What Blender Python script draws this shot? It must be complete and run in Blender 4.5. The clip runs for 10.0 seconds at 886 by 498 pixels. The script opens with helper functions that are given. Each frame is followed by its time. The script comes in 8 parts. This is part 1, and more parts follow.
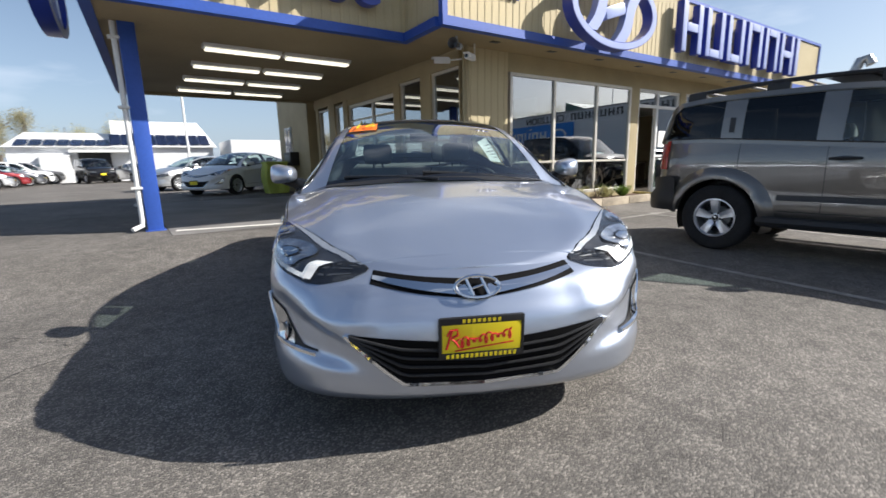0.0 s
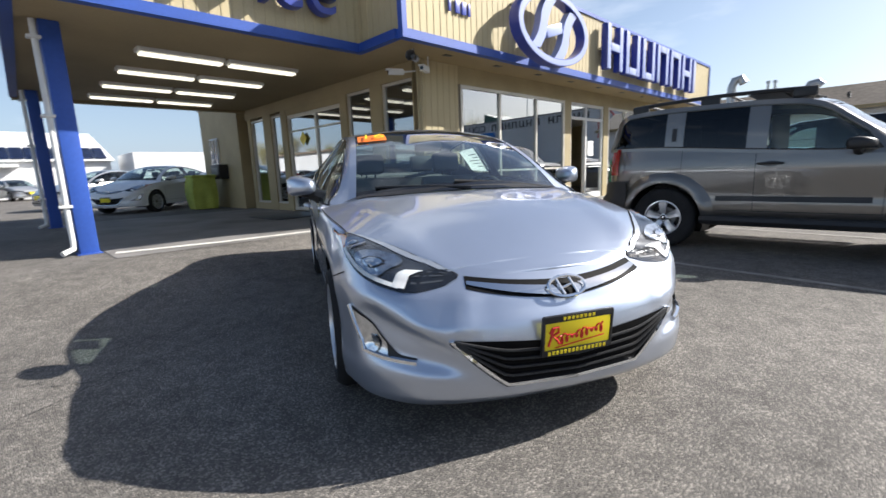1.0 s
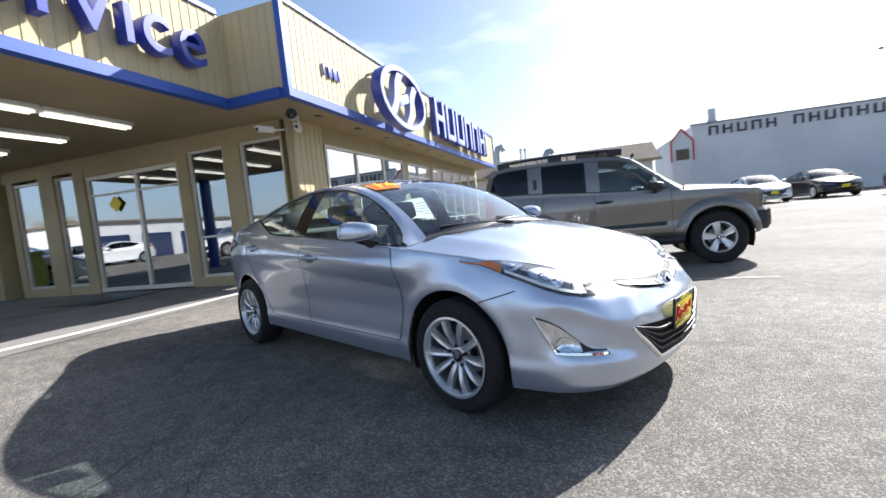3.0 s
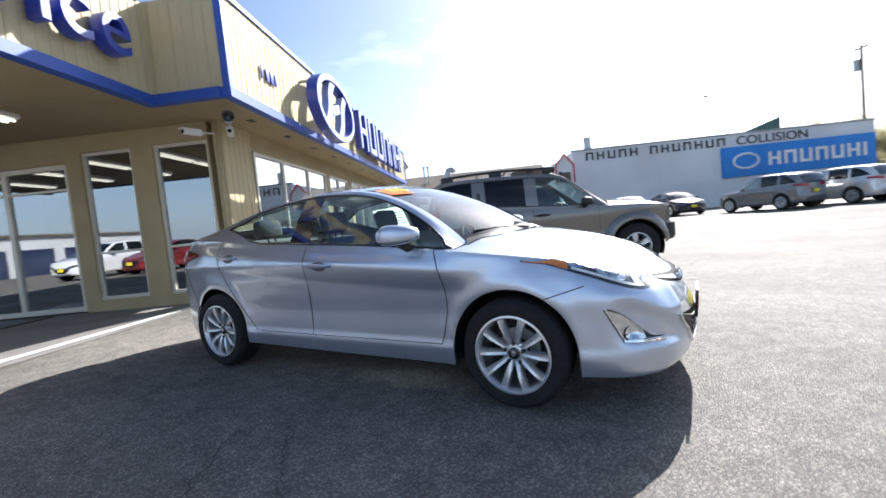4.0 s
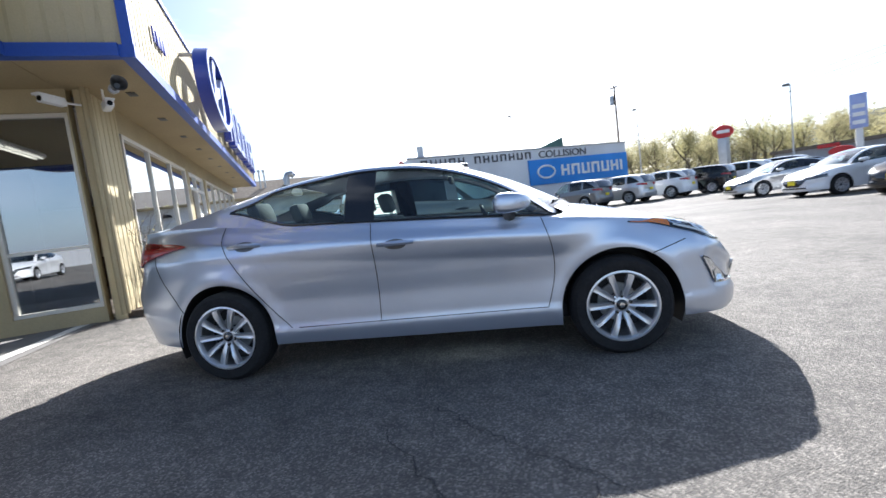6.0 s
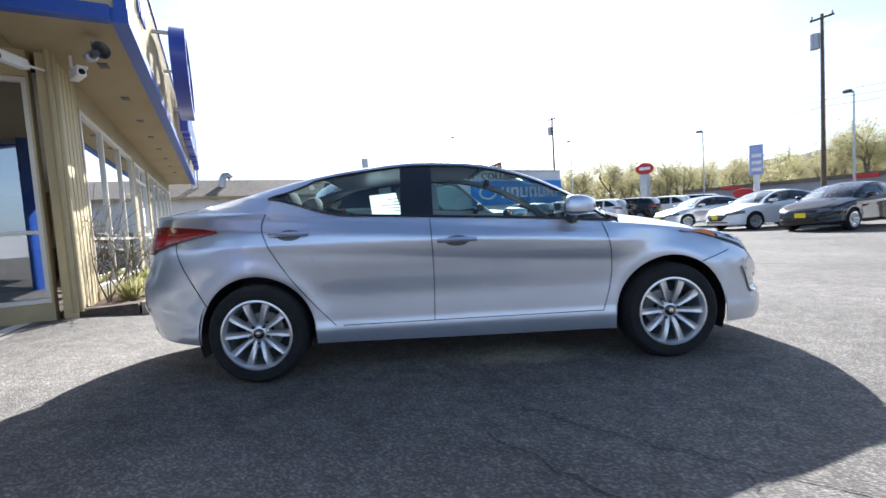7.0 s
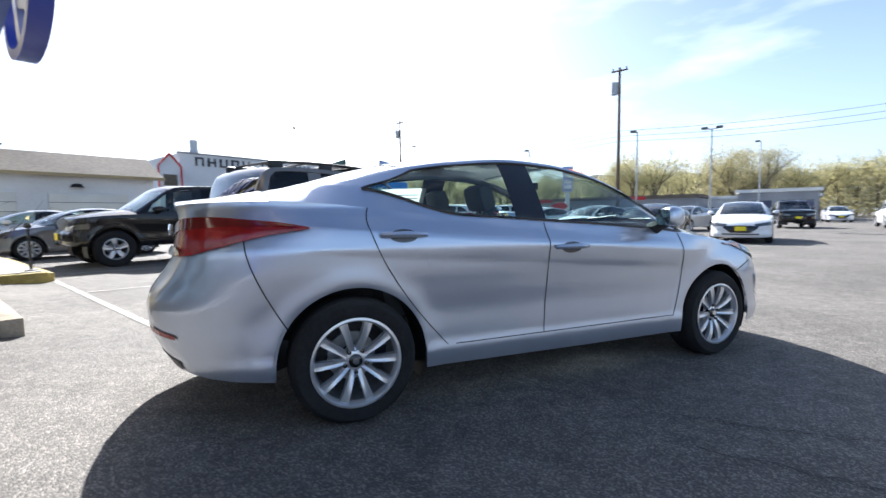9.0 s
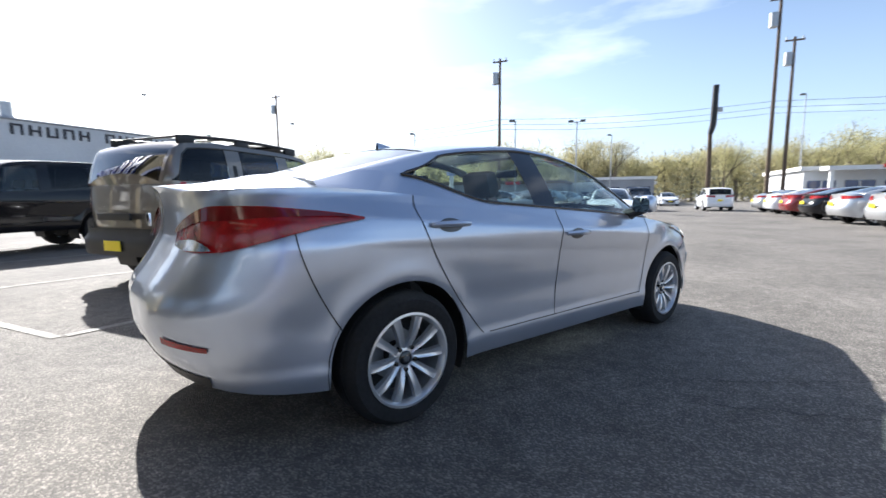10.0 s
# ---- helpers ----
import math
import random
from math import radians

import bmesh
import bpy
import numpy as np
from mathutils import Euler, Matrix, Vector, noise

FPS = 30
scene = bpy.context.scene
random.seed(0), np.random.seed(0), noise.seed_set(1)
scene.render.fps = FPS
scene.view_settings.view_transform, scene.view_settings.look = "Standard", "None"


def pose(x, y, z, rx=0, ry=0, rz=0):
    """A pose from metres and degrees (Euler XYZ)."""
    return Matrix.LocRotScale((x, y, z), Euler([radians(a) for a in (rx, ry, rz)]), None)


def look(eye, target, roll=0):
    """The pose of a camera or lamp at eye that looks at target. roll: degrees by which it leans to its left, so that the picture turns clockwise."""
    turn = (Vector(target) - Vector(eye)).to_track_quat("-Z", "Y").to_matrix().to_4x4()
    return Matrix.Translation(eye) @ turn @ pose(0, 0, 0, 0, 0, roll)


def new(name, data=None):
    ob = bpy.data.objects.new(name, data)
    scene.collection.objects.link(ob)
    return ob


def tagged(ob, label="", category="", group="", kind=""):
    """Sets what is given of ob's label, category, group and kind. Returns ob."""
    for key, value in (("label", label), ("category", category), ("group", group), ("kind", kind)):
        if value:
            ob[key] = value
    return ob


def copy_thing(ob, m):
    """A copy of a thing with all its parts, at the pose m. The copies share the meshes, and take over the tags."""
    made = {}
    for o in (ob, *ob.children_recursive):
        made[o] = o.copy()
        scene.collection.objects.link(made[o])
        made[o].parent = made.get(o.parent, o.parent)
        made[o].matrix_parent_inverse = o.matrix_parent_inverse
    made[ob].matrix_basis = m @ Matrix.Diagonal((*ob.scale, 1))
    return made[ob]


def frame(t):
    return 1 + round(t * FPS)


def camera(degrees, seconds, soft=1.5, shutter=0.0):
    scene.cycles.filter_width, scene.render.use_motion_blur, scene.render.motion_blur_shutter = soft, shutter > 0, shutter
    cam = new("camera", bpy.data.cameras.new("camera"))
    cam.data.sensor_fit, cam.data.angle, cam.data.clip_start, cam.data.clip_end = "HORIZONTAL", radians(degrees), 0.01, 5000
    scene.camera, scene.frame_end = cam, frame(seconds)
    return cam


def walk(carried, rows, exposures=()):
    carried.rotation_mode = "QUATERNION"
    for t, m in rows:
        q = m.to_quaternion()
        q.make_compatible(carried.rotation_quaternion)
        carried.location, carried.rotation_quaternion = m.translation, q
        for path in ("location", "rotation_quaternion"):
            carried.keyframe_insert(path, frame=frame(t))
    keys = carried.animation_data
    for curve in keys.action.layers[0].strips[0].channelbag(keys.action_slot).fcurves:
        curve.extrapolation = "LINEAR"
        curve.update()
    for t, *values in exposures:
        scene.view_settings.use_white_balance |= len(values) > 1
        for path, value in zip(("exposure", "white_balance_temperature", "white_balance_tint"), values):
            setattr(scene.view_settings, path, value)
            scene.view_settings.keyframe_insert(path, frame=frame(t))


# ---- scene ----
cam = camera(91.0, 10.0, soft=1.5, shutter=0.45)
PATH = [
    (0, (-0.053, -0.058, 1.067), (1.084, 1.541, 0.681), -1.3),
    (0.5, (-0.325, 0.113, 1.051), (0.956, 1.596, 0.653), -1.7),
    (1, (-0.585, 0.326, 1.078), (0.82, 1.705, 0.727), -2.2),
    (1.5, (-0.933, 0.521, 1.075), (0.652, 1.684, 0.711), -4.7),
    (2, (-1.203, 0.865, 1.061), (0.514, 1.829, 0.71), -7.3),
    (2.5, (-1.442, 1.216, 1.053), (0.38, 2.005, 0.812), -6.9),
    (4, (-1.833, 2.508, 1.062), (0.161, 2.605, 0.946), -5.8),
    (4.5, (-1.782, 2.933, 1.03), (0.208, 2.804, 0.877), -6.2),
    (5, (-1.699, 3.362, 1.023), (0.278, 3.076, 0.921), -4.2),
    (5.5, (-1.653, 3.812, 1.033), (0.279, 3.313, 0.886), -6.9),
    (7, (-1.158, 4.968, 0.966), (0.582, 3.99, 0.845), -3.7),
    (7.5, (-0.858, 5.295, 1.02), (0.806, 4.192, 0.906), -3.8),
    (8, (-0.57, 5.609, 1.023), (0.961, 4.33, 0.883), -4.1),
    (8.5, (-0.223, 5.857, 1.006), (1.169, 4.431, 0.84), -2.9),
    (9, (0.168, 6.054, 1.046), (1.414, 4.497, 0.893), -0.8),
    (9.5, (0.502, 6.304, 1.081), (1.505, 4.587, 0.867), -1.4),
    (10, (0.904, 6.425, 1.082), (1.677, 4.596, 0.845), -0.4),
]
EXPOSURES = [(0.0, 0.99, 6280, 10), (1.0, 1.16, 6260, 10), (1.5, 1.32, 6200, 10), (2.0, 1.48, 6150, 10), (2.5, 1.55, 6120, 10), (4.0, 1.66, 6050, 10),
             (5.5, 1.7, 5950, 10), (7.5, 1.72, 5860, 10), (9.0, 1.67, 5920, 10), (10.0, 1.6, 6050, 10)]
walk(cam, [(t, look(eye, target, roll)) for t, eye, target, roll in PATH], EXPOSURES)

# ---- light ----
SUN_TO = Vector((0.84, -0.54, 0.0)).normalized()
SUN_ELEV = radians(33.5)
sun_dir = Vector((SUN_TO.x * math.cos(SUN_ELEV), SUN_TO.y * math.cos(SUN_ELEV), math.sin(SUN_ELEV)))
world = bpy.data.worlds.new("sky")
scene.world = world
world.use_nodes = True
wn = world.node_tree.nodes
sky = wn.new("ShaderNodeTexSky")
sky.sky_type = "NISHITA"
sky.sun_disc = False
sky.sun_elevation = SUN_ELEV
sky.sun_rotation = math.atan2(sun_dir.x, sun_dir.y)
sky.air_density, sky.dust_density, sky.ozone_density = 1.0, 1.7, 1.5
# thin high cloud drawn into the sky by direction
w_tc = wn.new("ShaderNodeTexCoord")
w_map = wn.new("ShaderNodeMapping")
w_map.inputs["Scale"].default_value = (1.6, 1.6, 6.0)
w_noise = wn.new("ShaderNodeTexNoise")
w_noise.inputs["Scale"].default_value = 1.7
w_noise.inputs["Detail"].default_value = 7.0
w_ramp = wn.new("ShaderNodeValToRGB")
w_ramp.color_ramp.elements[0].position, w_ramp.color_ramp.elements[1].position = 0.53, 0.86
w_mix = wn.new("ShaderNodeMixRGB")
w_mix.inputs["Color2"].default_value = (9.0, 9.3, 9.8, 1)
wl = world.node_tree.links
wl.new(w_tc.outputs["Generated"], w_map.inputs["Vector"])
wl.new(w_map.outputs["Vector"], w_noise.inputs["Vector"])
wl.new(w_noise.outputs["Fac"], w_ramp.inputs["Fac"])
wl.new(w_ramp.outputs["Color"], w_mix.inputs["Fac"])
wl.new(sky.outputs["Color"], w_mix.inputs["Color1"])
# pale haze towards the horizon all round
w_sep, w_low, w_haze = wn.new("ShaderNodeSeparateXYZ"), wn.new("ShaderNodeMapRange"), wn.new("ShaderNodeMixRGB")
w_low.inputs["From Min"].default_value, w_low.inputs["From Max"].default_value = 0.0, 0.4
w_low.inputs["To Min"].default_value, w_low.inputs["To Max"].default_value = 0.42, 0.0
w_haze.inputs["Color2"].default_value = (6.2, 7.6, 10.0, 1)
wl.new(w_tc.outputs["Generated"], w_sep.inputs["Vector"])
wl.new(w_sep.outputs["Z"], w_low.inputs["Value"])
wl.new(w_low.outputs["Result"], w_haze.inputs["Fac"])
wl.new(w_mix.outputs["Color"], w_haze.inputs["Color1"])
wl.new(w_haze.outputs["Color"], wn["Background"].inputs["Color"])
wn["Background"].inputs["Strength"].default_value = 0.06

sun_data = bpy.data.lights.new("sun", "SUN")
sun_data.energy, sun_data.angle, sun_data.color = 4.5, radians(0.6), (1.0, 0.94, 0.86)
sun = new("sun", sun_data)
sun.matrix_world = look(sun_dir * 100, (0, 0, 0))


# ---- materials ----
def mat(name, color, rough=0.6, metal=0.0, grain=0.0, scale=20.0, stain=0.0, stain_scale=1.5, bump=0.0, coat=0.0,
        transmission=0.0, emit=0.0, spec=0.5, random_tone=0.0, ior=1.45):
    """A Principled surface whose tone varies at two scales: fine grain and broad stains, in metres."""
    m = bpy.data.materials.new(name)
    m.use_nodes = True
    n, l = m.node_tree.nodes, m.node_tree.links
    b = n["Principled BSDF"]
    b.inputs["Base Color"].default_value = (*color, 1)
    b.inputs["Roughness"].default_value = rough
    b.inputs["Metallic"].default_value = metal
    b.inputs["IOR"].default_value = ior
    b.inputs["Specular IOR Level"].default_value = spec
    b.inputs["Coat Weight"].default_value = coat
    b.inputs["Coat Roughness"].default_value = 0.03
    b.inputs["Transmission Weight"].default_value = transmission
    if emit:
        b.inputs["Emission Color"].default_value = (*color, 1)
        b.inputs["Emission Strength"].default_value = emit
    tc = n.new("ShaderNodeTexCoord")
    last = None
    for amount, sc, det in ((grain, scale, 3.0), (stain, stain_scale, 5.0)):
        if not amount:
            continue
        t = n.new("ShaderNodeTexNoise")
        t.inputs["Scale"].default_value, t.inputs["Detail"].default_value = sc, det
        l.new(tc.outputs["Object"], t.inputs["Vector"])
        mr = n.new("ShaderNodeMapRange")
        mr.inputs["From Min"].default_value, mr.inputs["From Max"].default_value = 0.3, 0.7
        mr.inputs["To Min"].default_value, mr.inputs["To Max"].default_value = 1 - amount, 1 + amount
        l.new(t.outputs["Fac"], mr.inputs["Value"])
        mul = n.new("ShaderNodeVectorMath")
        mul.operation = "SCALE"
        if last is None:
            mul.inputs[0].default_value = color
        else:
            l.new(last, mul.inputs[0])
        l.new(mr.outputs["Result"], mul.inputs["Scale"])
        last = mul.outputs["Vector"]
        if bump and sc == scale:
            bp = n.new("ShaderNodeBump")
            bp.inputs["Strength"].default_value, bp.inputs["Distance"].default_value = bump, 0.004
            l.new(t.outputs["Fac"], bp.inputs["Height"])
            l.new(bp.outputs["Normal"], b.inputs["Normal"])
    if random_tone:
        oi = n.new("ShaderNodeObjectInfo")
        mr = n.new("ShaderNodeMapRange")
        mr.inputs["To Min"].default_value, mr.inputs["To Max"].default_value = 1 - random_tone, 1 + random_tone
        l.new(oi.outputs["Random"], mr.inputs["Value"])
        mul = n.new("ShaderNodeVectorMath")
        mul.operation = "SCALE"
        if last is None:
            mul.inputs[0].default_value = color
        else:
            l.new(last, mul.inputs[0])
        l.new(mr.outputs["Result"], mul.inputs["Scale"])
        last = mul.outputs["Vector"]
    if last is not None:
        l.new(last, b.inputs["Base Color"])
    return m


def glass_mat(name, tint, gloss=0.12, rough=0.0, falloff=3.0):
    """Thin window glass: see-through with a Fresnel mirror on top."""
    m = bpy.data.materials.new(name)
    m.use_nodes = True
    n, l = m.node_tree.nodes, m.node_tree.links
    n.remove(n["Principled BSDF"])
    tr, gl, mx = n.new("ShaderNodeBsdfTransparent"), n.new("ShaderNodeBsdfGlossy"), n.new("ShaderNodeMixShader")
    tr.inputs["Color"].default_value = (*tint, 1)
    gl.inputs["Roughness"].default_value = rough
    gl.inputs["Color"].default_value = (0.95, 0.97, 1, 1)
    lw = n.new("ShaderNodeLayerWeight")
    lw.inputs["Blend"].default_value = 0.5
    pw = n.new("ShaderNodeMath")
    pw.operation = "POWER"
    pw.inputs[1].default_value = falloff
    l.new(lw.outputs["Facing"], pw.inputs[0])
    ad = n.new("ShaderNodeMath")
    ad.operation, ad.use_clamp = "ADD", True
    ad.inputs[1].default_value = gloss
    l.new(pw.outputs["Value"], ad.inputs[0])
    l.new(ad.outputs["Value"], mx.inputs["Fac"])
    l.new(tr.outputs["BSDF"], mx.inputs[1])
    l.new(gl.outputs["BSDF"], mx.inputs[2])
    l.new(mx.outputs["Shader"], n["Material Output"].inputs["Surface"])
    return m


def asphalt_mat():
    """Worn asphalt: pale aggregate chips in a dark binder, broad weathering, patches and bump."""
    m = bpy.data.materials.new("asphalt")
    m.use_nodes = True
    n, l = m.node_tree.nodes, m.node_tree.links
    b = n["Principled BSDF"]
    tc = n.new("ShaderNodeTexCoord")

    def tex(kind, sc, det=0.0):
        t = n.new(kind)
        t.inputs["Scale"].default_value = sc
        if det:
            t.inputs["Detail"].default_value = det
        l.new(tc.outputs["Object"], t.inputs["Vector"])
        return t

    chips = tex("ShaderNodeTexVoronoi", 125.0)
    chip_col = n.new("ShaderNodeValToRGB")
    cr = chip_col.color_ramp
    cr.elements[0].color, cr.elements[1].color = (0.094, 0.087, 0.079, 1), (0.265, 0.242, 0.213, 1)
    cr.elements[0].position, cr.elements[1].position = 0.15, 1.0
    mid = cr.elements.new(0.62)
    mid.color = (0.128, 0.118, 0.105, 1)
    sep = n.new("ShaderNodeSeparateColor")
    l.new(chips.outputs["Color"], sep.inputs["Color"])
    l.new(sep.outputs["Red"], chip_col.inputs["Fac"])
    big = tex("ShaderNodeTexNoise", 0.55, 6.0)
    mid_n = tex("ShaderNodeTexNoise", 7.0, 5.0)
    mr1, mr2 = n.new("ShaderNodeMapRange"), n.new("ShaderNodeMapRange")
    for mr, t, lo, hi in ((mr1, big, 0.78, 1.28), (mr2, mid_n, 0.8, 1.2)):
        mr.inputs["From Min"].default_value, mr.inputs["From Max"].default_value = 0.3, 0.7
        mr.inputs["To Min"].default_value, mr.inputs["To Max"].default_value = lo, hi
        l.new(t.outputs["Fac"], mr.inputs["Value"])
    mm = n.new("ShaderNodeMath")
    mm.operation = "MULTIPLY"
    l.new(mr1.outputs["Result"], mm.inputs[0])
    l.new(mr2.outputs["Result"], mm.inputs[1])
    sc = n.new("ShaderNodeVectorMath")
    sc.operation = "SCALE"
    l.new(chip_col.outputs["Color"], sc.inputs[0])
    l.new(mm.outputs["Value"], sc.inputs["Scale"])
    l.new(sc.outputs["Vector"], b.inputs["Base Color"])
    b.inputs["Roughness"].default_value = 0.85
    b.inputs["Specular IOR Level"].default_value = 0.35
    bp = n.new("ShaderNodeBump")
    bp.inputs["Strength"].default_value, bp.inputs["Distance"].default_value = 0.7, 0.005
    l.new(chips.outputs["Distance"], bp.inputs["Height"])
    bp.invert = True
    l.new(bp.outputs["Normal"], b.inputs["Normal"])
    return m


def leaf_mat(name, color, glow):
    """Thin leaves: part of the light passes through the blade."""
    m = mat(name, color, 0.7, grain=0.3, scale=2, random_tone=0.25)
    n, l = m.node_tree.nodes, m.node_tree.links
    tl, mx = n.new("ShaderNodeBsdfTranslucent"), n.new("ShaderNodeMixShader")
    tl.inputs["Color"].default_value = (*glow, 1)
    mx.inputs["Fac"].default_value = 0.5
    l.new(n["Principled BSDF"].outputs["BSDF"], mx.inputs[1])
    l.new(tl.outputs["BSDF"], mx.inputs[2])
    l.new(mx.outputs["Shader"], n["Material Output"].inputs["Surface"])
    return m


def paint_mat(name, color, metal=0.75, rough=0.28, coat=1.0):
    m = mat(name, color, rough, metal, grain=0.03, scale=700.0, stain=0.03, stain_scale=3.0, coat=coat, spec=0.5 * coat)
    m.node_tree.nodes["Principled BSDF"].inputs["Coat IOR"].default_value = 1.65
    return m


